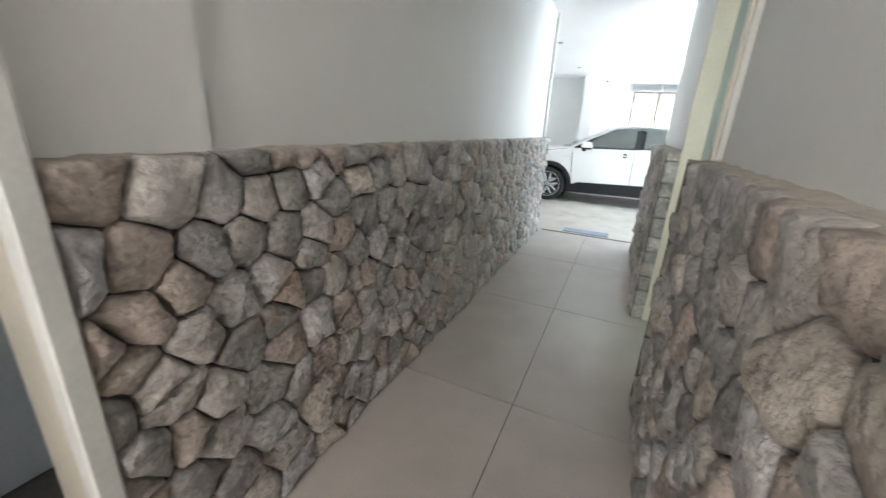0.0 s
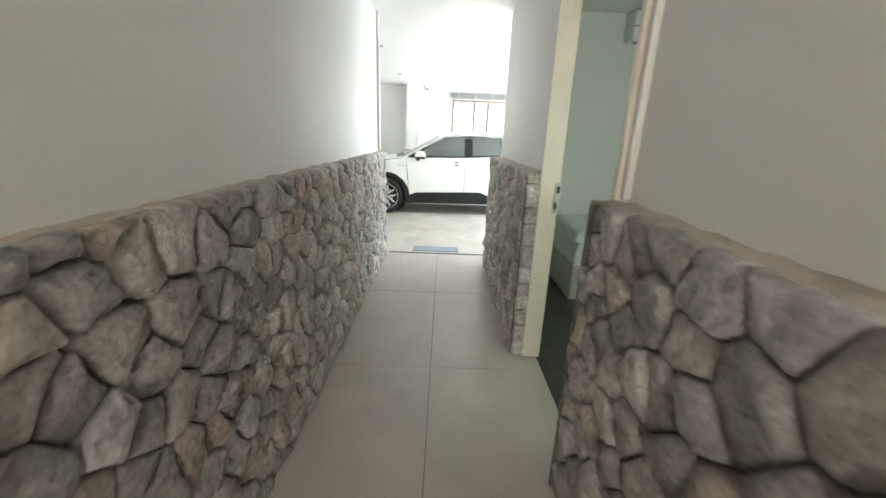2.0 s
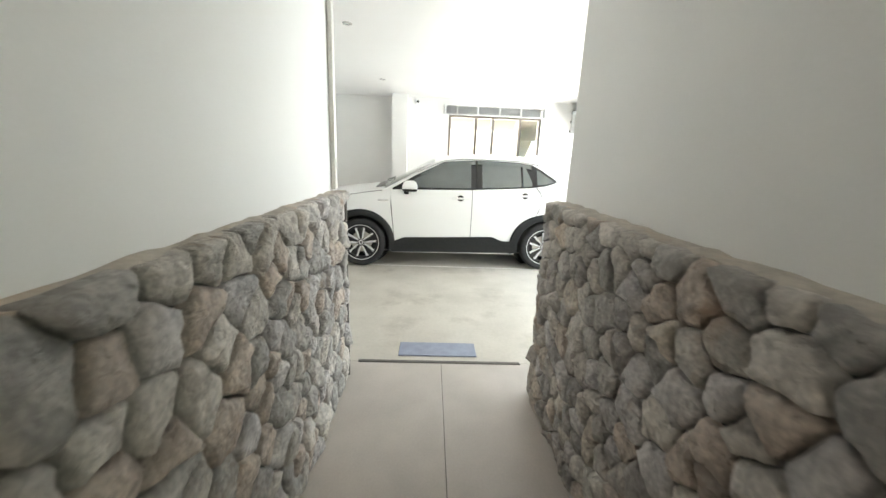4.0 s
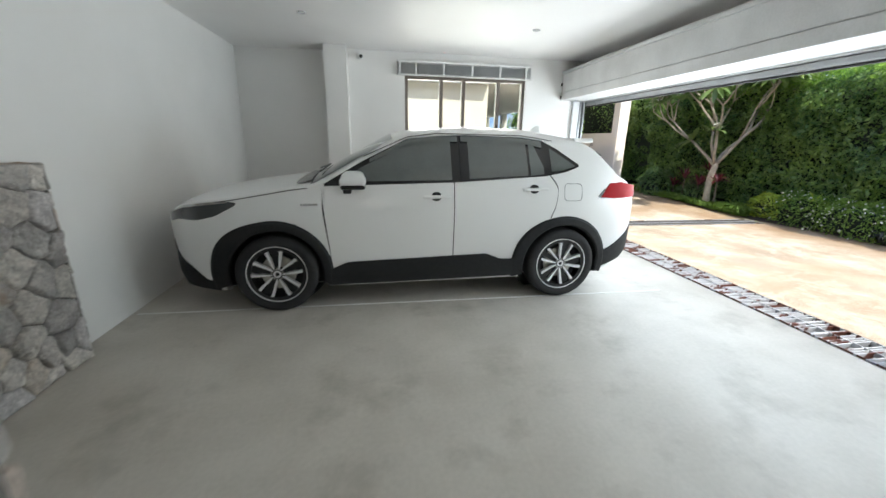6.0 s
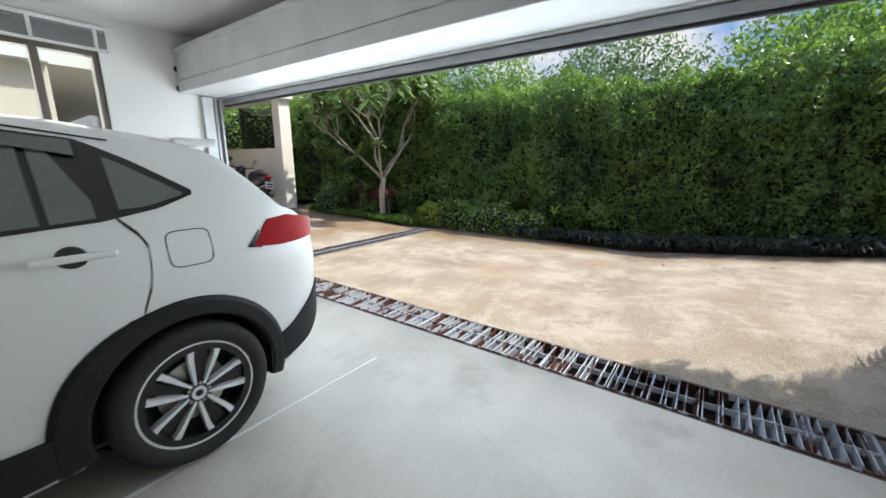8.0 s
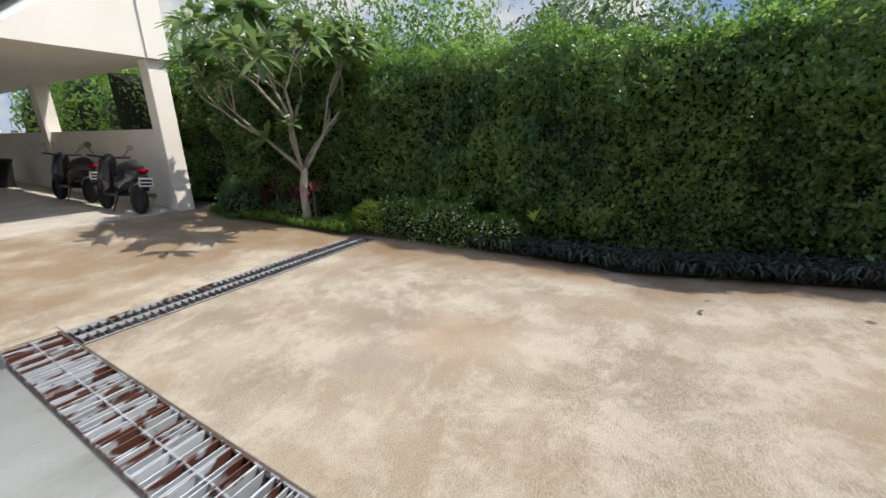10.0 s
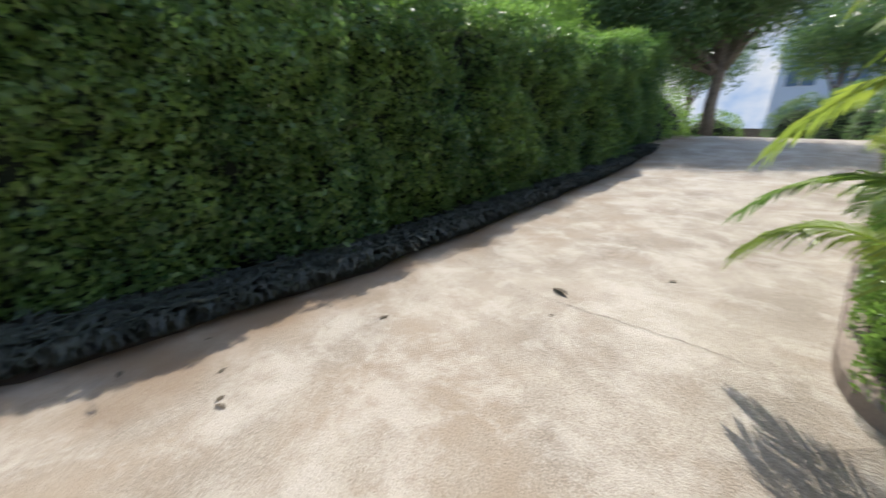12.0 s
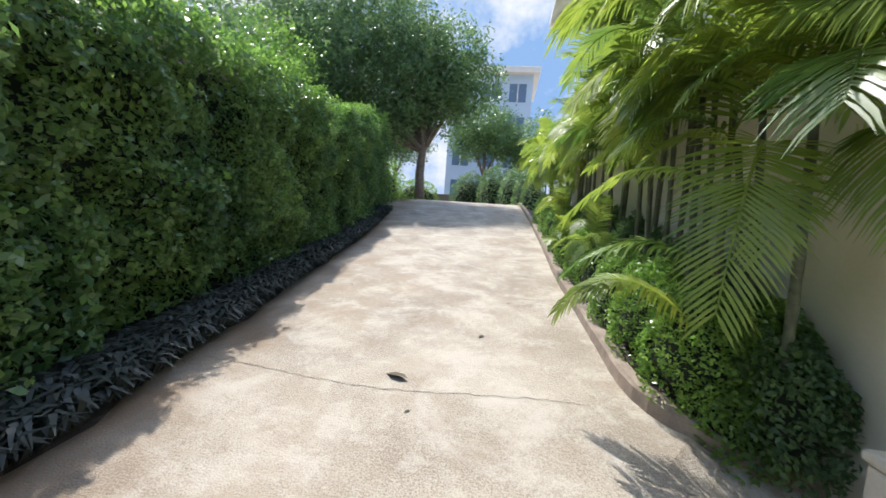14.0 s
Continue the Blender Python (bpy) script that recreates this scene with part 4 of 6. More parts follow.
car = tagged(empty("car", pose(-0.105, 9.25, 0, 0, 0, 1.0)), "white compact car with black arch cladding, parked in the garage", "car")
bm = bmesh.new()
xs_c = [-2.25 + 0.035 * i for i in range(128)]
xs_c = [x for x in xs_c if x < 2.2] + [2.2]
for sgn in (-1, 1):
    prev = None
    for x in xs_c:
        row = [bm.verts.new((x, sgn * y, z)) for y, z in car_section(x)]
        if prev:
            for k in range(len(row) - 1):
                c = [(a.co + b.co) / 2 for a, b in ((prev[k], row[k + 1]),)][0]
                if abs(c.y) > 0.55 and c.z < 0.78 and in_arch(c.x, c.z):
                    continue
                f = (prev[k], row[k], row[k + 1], prev[k + 1])
                bm.faces.new(f if sgn < 0 else f[::-1])
        else:
            bm.faces.new(row if sgn > 0 else row[::-1])
        prev = row
    bm.faces.new(prev[::-1] if sgn > 0 else prev)
bmesh.ops.remove_doubles(bm, verts=bm.verts, dist=0.0006)
bmesh.ops.recalc_face_normals(bm, faces=bm.faces)
part("body", bm, PAINT, car, smooth=True)
part("underbody", boxes((-1.95, -0.72, 0.19, 1.85, 0.72, 0.5)), UNDER, car)


def patch(name, xs, lo, hi, material, sgn, off=0.006, rows=6, label="", thick=0.012, parent=None):
    """A panel that lies on the car's side between two curves z = lo(x) and z = hi(x)."""
    bm = bmesh.new()
    outer, n = [], rows
    for x in xs:
        a, b = lo(x), hi(x)
        outer.append([bm.verts.new((x, sgn * (side_y(x, a + (b - a) * k / n) + off), a + (b - a) * k / n)) for k in range(n + 1)])
    inner = [[bm.verts.new((v.co.x, v.co.y - sgn * thick, v.co.z)) for v in r] for r in outer]
    for g in (outer, inner):
        for p, q in zip(g, g[1:]):
            for k in range(n):
                bm.faces.new((p[k], q[k], q[k + 1], p[k + 1]))
    for k in (0, n):
        for p, q, r, s in zip(outer, outer[1:], inner, inner[1:]):
            bm.faces.new((p[k], q[k], s[k], r[k]))
    for i in (0, -1):
        for k in range(n):
            bm.faces.new((outer[i][k], outer[i][k + 1], inner[i][k + 1], inner[i][k]))
    bmesh.ops.recalc_face_normals(bm, faces=bm.faces)
    return part(name, bm, material, parent or car, label)

def span(a, b, n=24):
    return [a + (b - a) * i / n for i in range(n + 1)]
def curve(*pts):
    return lambda x: lerp(pts, x)

def arch(sgn, cx):
    """Black cladding round a wheel opening."""
    bm = bmesh.new()
    rings = []
    for i in range(33):
        a = radians(-14 + 208 * i / 32)
        row = []
        for r, off in ((0.385, -0.06), (0.388, 0.012), (0.40, 0.022), (0.455, 0.020), (0.478, 0.004)):
            f = min(max((math.degrees(a) - 100) / 55, 0), 1)
            rr = r + (0.065 if cx < 0 else 0.035) * f * f * (3 - 2 * f) * (r > 0.42)
            x, z = cx + rr * math.cos(a), HUBZ + rr * math.sin(a)
            row.append(bm.verts.new((x, sgn * (side_y(x, max(z, 0.2)) + off), z)))
        rings.append(row)
    for p, q in zip(rings, rings[1:]):
        for k in range(4):
            bm.faces.new((p[k], q[k], q[k + 1], p[k + 1]))
    bmesh.ops.recalc_face_normals(bm, faces=bm.faces)
    part("wheel_arch_cladding", bm, CLADB, car, "black plastic arch trim")
    bm = bmesh.new()
    rings = []
    for i in range(25):
        a = radians(-10 + 200 * i / 24)
        rings.append([bm.verts.new((cx + 0.40 * math.cos(a), sgn * y, HUBZ + 0.40 * math.sin(a))) for y in (0.86, 0.55)])
    for p, q in zip(rings, rings[1:]):
        bm.faces.new((p[0], q[0], q[1], p[1]))
    disc_prism(bm, (cx, sgn * 0.55, HUBZ), (0, 1, 0), 0, 0.41, -0.004, 0.004, 28)
    part("wheel_well", bm, UNDER, car)

for sgn in (-1, 1):
    patch("window_surround", span(-0.88, 1.44, 60), curve((-0.88, 1.105), (0.24, 1.135), (1.1, 1.19), (1.3, 1.225), (1.44, 1.275)), curve((-0.88, 1.125), (-0.56, 1.31), (-0.17, 1.50), (0.1, 1.53), (0.35, 1.54), (0.9, 1.53), (1.1, 1.505), (1.24, 1.43), (1.44, 1.295)), GLOSSB, sgn, 0.003, 8)
    patch("door_glass", span(-0.72, 0.215, 30), curve((-0.72, 1.14), (0.215, 1.155)), curve((-0.72, 1.17), (-0.56, 1.265), (-0.17, 1.455), (0.05, 1.485), (0.215, 1.488)), TINT, sgn, 0.007, 6, "dark tinted side glass")
    patch("door_glass", span(0.375, 0.93, 20), curve((0.375, 1.165), (0.93, 1.195)), curve((0.375, 1.492), (0.93, 1.48)), TINT, sgn, 0.007, 6, "dark tinted side glass")
    patch("quarter_glass", span(0.955, 1.085, 8), curve((0.955, 1.195), (1.085, 1.205)), curve((0.955, 1.475), (1.0, 1.47), (1.085, 1.27)), TINT, sgn, 0.007, 6)
    patch("rear_quarter_glass", span(1.16, 1.40, 12), curve((1.16, 1.23), (1.25, 1.235), (1.40, 1.275)), curve((1.16, 1.44), (1.22, 1.405), (1.40, 1.285)), TINT, sgn, 0.007, 5, "small dark rear quarter glass")
    patch("window_visor", span(-0.5, 0.28, 20), curve((-0.5, 1.30), (-0.17, 1.45), (0.05, 1.48), (0.28, 1.482)), curve((-0.5, 1.33), (-0.17, 1.495), (0.05, 1.525), (0.28, 1.53)), TINT, sgn, 0.02, 2, "smoked rain visor over the window")
    patch("window_visor", span(0.31, 1.08, 20), curve((0.31, 1.485), (0.9, 1.475), (1.08, 1.44)), curve((0.31, 1.533), (0.9, 1.52), (1.08, 1.50)), TINT, sgn, 0.02, 2, "smoked rain visor over the window")
    patch("roof_rail_trim", span(-0.55, 1.2, 40), curve((-0.55, 1.345), (-0.17, 1.512), (0.1, 1.547), (0.9, 1.543), (1.2, 1.50)), curve((-0.55, 1.352), (-0.17, 1.519), (0.1, 1.554), (0.9, 1.55), (1.2, 1.507)), SEAM, sgn, 0.003, 1)
    patch("sill_cladding", span(-0.90, 0.91, 50), curve((-0.9, 0.215), (0.91, 0.24)), curve((-0.9, 0.36), (-0.80, 0.40), (-0.72, 0.435), (0.22, 0.465), (0.55, 0.475), (0.70, 0.415), (0.91, 0.415)), CLADB, sgn, 0.018, 5, "black plastic sill trim")
    for cx in (-HUBX, HUBX):
        arch(sgn, cx)
    patch("bumper_cladding", span(-2.2, -1.80, 16), curve((-2.2, 0.36), (-2.1, 0.24), (-1.8, 0.2)), curve((-2.2, 0.62), (-2.14, 0.5), (-2.02, 0.42), (-1.9, 0.30), (-1.8, 0.28)), CLADB, sgn, 0.012, 4, "black lower front bumper")
    patch("rear_bumper_cladding", span(1.70, 2.15, 14), curve((1.70, 0.30), (1.8, 0.30), (2.0, 0.36), (2.15, 0.46)), curve((1.70, 0.44), (1.85, 0.50), (2.15, 0.68)), CLADB, sgn, 0.014, 4, "grey black lower rear bumper")
    patch("headlight", span(-2.16, -1.58, 22), curve((-2.16, 0.80), (-2.05, 0.835), (-1.9, 0.83), (-1.75, 0.865), (-1.58, 0.955)), curve((-2.16, 0.875), (-2.0, 0.945), (-1.8, 0.975), (-1.64, 0.985), (-1.58, 0.975)), LAMPD, sgn, 0.006, 4, "smoked glass headlight")
    patch("headlight_trim", span(-2.16, -1.64, 22), curve((-2.16, 0.868), (-2.0, 0.932), (-1.8, 0.957), (-1.64, 0.975)), curve((-2.16, 0.878), (-2.0, 0.95), (-1.8, 0.978), (-1.64, 0.982)), CHROME, sgn, 0.009, 1)
    patch("tail_light", span(1.66, 2.12, 18), curve((1.66, 1.0), (1.8, 0.985), (2.12, 0.985)), curve((1.66, 1.005), (1.76, 1.125), (1.9, 1.135), (2.12, 1.09)), REDL, sgn, 0.012, 5, "red tail light")
    patch("tail_light_edge", span(1.635, 1.70, 6), curve((1.635, 1.0), (1.70, 0.99)), curve((1.635, 1.005), (1.70, 1.075)), GLOSSB, sgn, 0.010, 2)
    for x in (0.235,):
        patch("door_gap", [x - 0.004, x + 0.004], curve((-3, 0.30)), curve((-3, 1.14)), SEAM, sgn, 0.0015, 14)
    patch("pillar_gap", [0.292, 0.30], curve((-3, 1.15)), curve((-3, 1.54)), SEAM, sgn, 0.009, 6)
    patch("front_door_gap", span(-0.905, -0.85, 8), curve((-0.905, 0.88), (-0.85, 0.36)), curve((-0.905, 1.10), (-0.897, 0.95), (-0.85, 0.40)), SEAM, sgn, 0.0015, 6)
    patch("rear_door_gap", span(1.165, 1.225, 14), curve((1.165, 0.79), (1.18, 0.835), (1.205, 0.90), (1.218, 0.98), (1.225, 1.06)), curve((1.165, 0.815), (1.18, 0.857), (1.205, 0.92), (1.218, 1.01), (1.225, 1.085)), SEAM, sgn, 0.0015, 3)
    patch("rear_door_gap", span(1.145, 1.225, 10), curve((1.145, 1.19), (1.20, 1.12), (1.225, 1.06)), curve((1.145, 1.205), (1.20, 1.14), (1.225, 1.085)), SEAM, sgn, 0.0015, 3)
    patch("hood_gap", span(-2.02, -1.02, 30), lambda x: smooth(BELT, x) - 0.012, lambda x: smooth(BELT, x) - 0.005, SEAM, sgn, 0.002, 1)
    for x0 in (-0.05, 0.865):
        zc = 1.015 + 0.06 * (x0 > 0)
        patch("handle_recess", span(x0 + 0.075, x0 + 0.17, 10), lambda x, x0=x0, zc=zc: zc - 0.04 * math.sqrt(max(0.02, 1 - ((x - x0 - 0.1225) / 0.0475) ** 2)), lambda x, x0=x0, zc=zc: zc + 0.04 * math.sqrt(max(0.02, 1 - ((x - x0 - 0.1225) / 0.0475) ** 2)), GLOSSB, sgn, 0.002, 4)
        h = part("door_handle", boxes((x0, -0.012, zc - 0.014, x0 + 0.25, 0.012, zc + 0.014), bevel=0.010, seg=2), PAINT, car, "white door handle")
        h.location = (0, sgn * (side_y(x0 + 0.12, zc) + 0.03), 0)
    if sgn < 0:
        fx, fz, fw = 1.375, 1.045, 0.09
        def flap(x, r):
            """Half height of the flap's rounded outline, drawn in by r."""
            return (0.08 - r) * max(0.0, 1 - (abs(x - fx) / (fw - r)) ** 5) ** 0.2
        xs_flap = [fx + fw * math.sin(math.pi * (k / 40 - 0.5)) for k in range(41)]
        patch("fuel_flap_gap", xs_flap, lambda x: fz + flap(x, 0.0035), lambda x: fz + flap(x, 0.0) + 0.0002, SEAM, sgn, 0.0012, 1)
        patch("fuel_flap_gap", xs_flap, lambda x: fz - flap(x, 0.0) - 0.0002, lambda x: fz - flap(x, 0.0035), SEAM, sgn, 0.0012, 1)
    for i in range(7):
        patch("badge_letter", [-1.075 + 0.02 * i, -1.062 + 0.02 * i], curve((-3, 0.945)), curve((-3, 0.965)), CHROME, sgn, 0.004, 1)
    # mirror
    mr = part("mirror", soft_box(-0.11, -0.09, 0.0, 0.11, 0.09, 0.135, 0.7, 0.0, 6, 14, 10), PAINT, car, "white door mirror with black lower half", smooth=True)
    mr.location = (-0.635, sgn * 0.985, 1.125)
    mr.scale = (0.85, 0.85, 0.85)
    part("mirror_base", boxes((-0.117, -0.094, -0.035, 0.114, 0.094, 0.042), bevel=0.02, seg=2), GLOSSB, mr)
    part("mirror_arm", boxes((-0.10, -sgn * 0.16 if sgn > 0 else 0.0, -0.085, -0.02, 0.0 if sgn > 0 else 0.16, -0.01), bevel=0.015, seg=2), GLOSSB, mr)

def top_patch(name, xs, half, material, off, label=""):
    bm = bmesh.new()
    rows = []
    for x in xs:
        w = half(x)
        rows.append([bm.verts.new((x, w * (k / 8 - 1), top_z(x, w * (k / 8 - 1)) + off)) for k in range(17)])
    for p, q in zip(rows, rows[1:]):
        for k in range(16):
            bm.faces.new((p[k], q[k], q[k + 1], p[k + 1]))
    part(name, bm, material, car, label, smooth=True)
top_patch("windscreen", span(-1.0, -0.30, 20), lambda x: side_y(x, smooth(ROOFC, x) - 0.07) - 0.07, TINT, 0.006, "sloping tinted windscreen")
top_patch("cowl", span(-1.13, -1.0, 6), lambda x: 0.72, GLOSSB, 0.012, "black cowl panel")
top_patch("rear_screen", span(1.68, 1.9, 8), lambda x: 0.55, TINT, 0.006)
part("rear_spoiler", boxes((1.48, -0.59, 1.495, 1.69, 0.59, 1.537), bevel=0.014, seg=2), PAINT, car, "white roof spoiler")
bm = bmesh.new()
vs = [bm.verts.new(p) for p in ((1.20, -0.02, 1.59), (1.36, -0.02, 1.57), (1.36, 0.02, 1.57), (1.20, 0.02, 1.59), (1.33, -0.006, 1.66), (1.36, -0.006, 1.655), (1.36, 0.006, 1.655), (1.33, 0.006, 1.66))]
for f in ((0, 1, 5, 4), (1, 2, 6, 5), (2, 3, 7, 6), (3, 0, 4, 7), (4, 5, 6, 7)):
    bm.faces.new([vs[i] for i in f])
part("roof_fin", bm, PAINT, car, "white antenna fin")
bm = bmesh.new(); tube(bm, [(-1.06, 0.35, 1.17), (-0.9, -0.1, 1.24), (-0.95, -0.5, 1.20)], 0.008, 6)
part("wiper", bm, GLOSSB, car)
part("plate", boxes((2.165, -0.17, 0.72, 2.21, 0.17, 0.83), bevel=0.003), PLASTIC, car)

def wheel(x, sgn):
    w = part("wheel", lathe_tyre(), TYRE, car, "black tyre on a two-tone alloy rim", smooth=True)
    w.location = (x, sgn * 0.80, HUBZ)
    w.rotation_euler = (0, radians(14 if x < 0 else 31), 0 if sgn < 0 else math.pi)
    bm = bmesh.new(); disc_prism(bm, (0, 0, 0), (0, -1, 0), 0.215, 0.252, 0.0, 0.095, 48)
    part("rim", bm, DALLOY, w)
    bm = bmesh.new(); disc_prism(bm, (0, 0, 0), (0, -1, 0), 0.246, 0.254, 0.094, 0.101, 48)
    part("rim_lip", bm, ALLOY, w, "machined rim edge")
    bm = bmesh.new(); disc_prism(bm, (0, 0, 0), (0, -1, 0), 0, 0.236, 0.0, 0.012, 40)
    part("barrel", bm, UNDER, w)
    bm = bmesh.new(); disc_prism(bm, (0, 0, 0), (0, -1, 0), 0.05, 0.15, 0.014, 0.03, 32)
    part("brake_disc", bm, BRASS, w)
    for i in range(5):
        a = i * math.tau / 5
        for s in (-1, 1):
            bm = bmesh.new()
            a0, a1 = a + s * 0.20, a + s * 0.33
            d0, d1 = Vector((math.cos(a0), 0, math.sin(a0))), Vector((math.cos(a1), 0, math.sin(a1)))
            t0, t1 = Vector((-math.sin(a0), 0, math.cos(a0))), Vector((-math.sin(a1), 0, math.cos(a1)))
            q = [d0 * 0.045 - t0 * 0.006, d0 * 0.045 + t0 * 0.006, d1 * 0.185 + t1 * 0.011, d1 * 0.250 + t1 * (0.030 if s > 0 else 0.006), d1 * 0.250 - t1 * (0.006 if s > 0 else 0.030), d1 * 0.185 - t1 * 0.011]
            up = [bm.verts.new(p + Vector((0, -0.088 - 0.006 * (1 < k), 0))) for k, p in enumerate(q)]
            dn = [bm.verts.new(p * 1.0 + Vector((0, -0.055, 0))) for p in q]
            bm.faces.new(up), bm.faces.new(dn[::-1])
            for k in range(6):
                bm.faces.new((up[k], up[(k + 1) % 6], dn[(k + 1) % 6], dn[k]))
            bmesh.ops.recalc_face_normals(bm, faces=bm.faces)
            part("spoke", bm, ALLOY, w)
        bm = bmesh.new()
        ax = a + math.pi / 5
        q = [Vector((math.cos(ax + e) * r, 0, math.sin(ax + e) * r)) for r, e in ((0.05, -0.3), (0.05, 0.3), (0.243, 0.13), (0.243, -0.13))]
        up = [bm.verts.new(p + Vector((0, -0.072, 0))) for p in q]
        dn = [bm.verts.new(p + Vector((0, -0.05, 0))) for p in q]
        bm.faces.new(up), bm.faces.new(dn[::-1])
        for k in range(4):
            bm.faces.new((up[k], up[(k + 1) % 4], dn[(k + 1) % 4], dn[k]))
        bmesh.ops.recalc_face_normals(bm, faces=bm.faces)
        part("dark_spoke", bm, DALLOY, w)
    bm = bmesh.new(); disc_prism(bm, (0, 0, 0), (0, -1, 0), 0, 0.062, 0.05, 0.084, 24)
    hub = part("hub", bm, DALLOY, w)
    bm = bmesh.new(); disc_prism(bm, (0, 0, 0), (0, -1, 0), 0.018, 0.033, 0.083, 0.092, 24)
    part("hub_cap", bm, ALLOY, w)
    for i in range(5):
        a = i * math.tau / 5 + 0.6
        bm = bmesh.new(); disc_prism(bm, (0.048 * math.cos(a), 0, 0.048 * math.sin(a)), (0, -1, 0), 0, 0.008, 0.08, 0.09, 8)
        part("wheel_nut", bm, BRASS, w)

def lathe_tyre():
    bm = bmesh.new()
    prof = [(0.248, 0.09), (0.262, 0.108), (0.30, 0.113), (0.328, 0.106), (0.342, 0.085), (0.346, 0.03), (0.346, -0.05), (0.340, -0.09), (0.30, -0.11), (0.25, -0.09)]
    rings = [[bm.verts.new((r * math.cos(k * math.tau / 56), -y, r * math.sin(k * math.tau / 56))) for k in range(56)] for r, y in prof]
    for p, q in zip(rings, rings[1:]):
        for k in range(56):
            bm.faces.new((p[k], p[(k + 1) % 56], q[(k + 1) % 56], q[k]))
    bmesh.ops.recalc_face_normals(bm, faces=bm.faces)
    return bm
for sgn in (-1, 1):
    for x in (-HUBX, HUBX):
        wheel(x, sgn)
# ---- plants ----
rng = np.random.default_rng(7)
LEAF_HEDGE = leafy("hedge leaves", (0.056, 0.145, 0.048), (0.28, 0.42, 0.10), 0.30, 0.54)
LEAF_DARK = leafy("dark strap leaves", (0.020, 0.029, 0.021), (0.044, 0.056, 0.044), 0.62, 0.15)
LEAF_TREE = leafy("tree leaves", (0.06, 0.135, 0.05), (0.22, 0.34, 0.11), 0.36, 0.55)
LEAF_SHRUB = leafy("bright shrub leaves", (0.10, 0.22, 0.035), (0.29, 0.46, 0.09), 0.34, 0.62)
LEAF_LIME = leafy("lime shrub leaves", (0.30, 0.44, 0.04), (0.44, 0.54, 0.08), 0.45, 0.45)
LEAF_RED = leafy("red cordyline leaves", (0.10, 0.015, 0.02), (0.20, 0.04, 0.05), 0.4, 0.3)
LEAF_PALM = leafy("palm leaflets", (0.11, 0.21, 0.04), (0.42, 0.50, 0.07), 0.40, 0.60, own=True)
LEAF_PLUM = leafy("frangipani leaves", (0.11, 0.20, 0.06), (0.27, 0.37, 0.12), 0.3, 0.45)
PETAL = mat("white petals", (0.78, 0.78, 0.70), 0.6, bump=0.0)
GRASS = leafy("lawn grass", (0.08, 0.17, 0.02), (0.18, 0.30, 0.05), 0.6, 0.4)
BARK = mat("grey bark", (0.24, 0.20, 0.16), 0.85, color2=(0.13, 0.105, 0.085), scale=12, detail_scale=60, bump=0.7, bump_dist=0.008)
PALEBARK = mat("pale frangipani bark", (0.42, 0.38, 0.32), 0.8, color2=(0.27, 0.24, 0.20), scale=10, detail_scale=60, bump=0.5, bump_dist=0.006)
PALMBARK = mat("palm stem", (0.13, 0.15, 0.085), 0.7, color2=(0.07, 0.075, 0.05), scale=14, bump=0.4)
SOIL = mat("dark soil", (0.06, 0.045, 0.035), 0.95, scale=20, detail_scale=90, bump=0.9, bump_dist=0.02)
# near-black: the shade deep between leaves put into the colour
GAP_SHADE = mat("leaf gap shade", (0.010, 0.018, 0.007), 0.9, scale=8)


def quads(name, V, material, parent=None, label="", n=4):
    """Many separate small faces of n corners each; V has shape (count, n, 3)."""
    c = V.shape[0]
    me = bpy.data.meshes.new(name)
    me.vertices.add(c * n)
    me.vertices.foreach_set("co", V.reshape(-1).astype(np.float32))
    me.loops.add(c * n)
    me.loops.foreach_set("vertex_index", np.arange(c * n, dtype=np.int32))
    me.polygons.add(c)
    me.polygons.foreach_set("loop_start", np.arange(0, c * n, n, dtype=np.int32))
    me.update(calc_edges=True)
    me.materials.append(material)
    ob = new(name, me)
    if parent:
        ob.parent = parent
    if label:
        tagged(ob, label)
    return ob


def unit(a):
    return a / np.maximum(np.linalg.norm(a, axis=-1, keepdims=True), 1e-9)


def leaf_quads(P, out, size, spread=0.9, slim=0.5, droop=0.35):
    """Diamond leaves at the points P, turned roughly along the directions out."""
    c = len(P)
    nrm = unit(out + spread * rng.normal(size=(c, 3)))
    t = unit(np.cross(nrm, rng.normal(size=(c, 3))))
    t[:, 2] -= droop
    t = unit(t)
    b = unit(np.cross(nrm, t))
    s = (size * rng.uniform(0.6, 1.35, c))[:, None]
    fold = nrm * s * 0.10
    return np.stack([P - t * s * 0.5, P + b * s * slim * 0.5 + fold, P + t * s * 0.5, P - b * s * slim * 0.5 + fold], 1)


def fbm(P, s):
    """Cheap smooth bumps."""
    p = P * s
    return (np.sin(p[:, 0] * 1.3 + 1.7 * np.sin(p[:, 1] * 0.9)) + np.sin(p[:, 1] * 1.7 + 1.3 * np.sin(p[:, 2] * 1.1)) + np.sin(p[:, 2] * 1.5 + 1.9 * np.sin(p[:, 0] * 0.8 + p[:, 1] * 0.5))) / 3


gz = np.vectorize(ground_z)

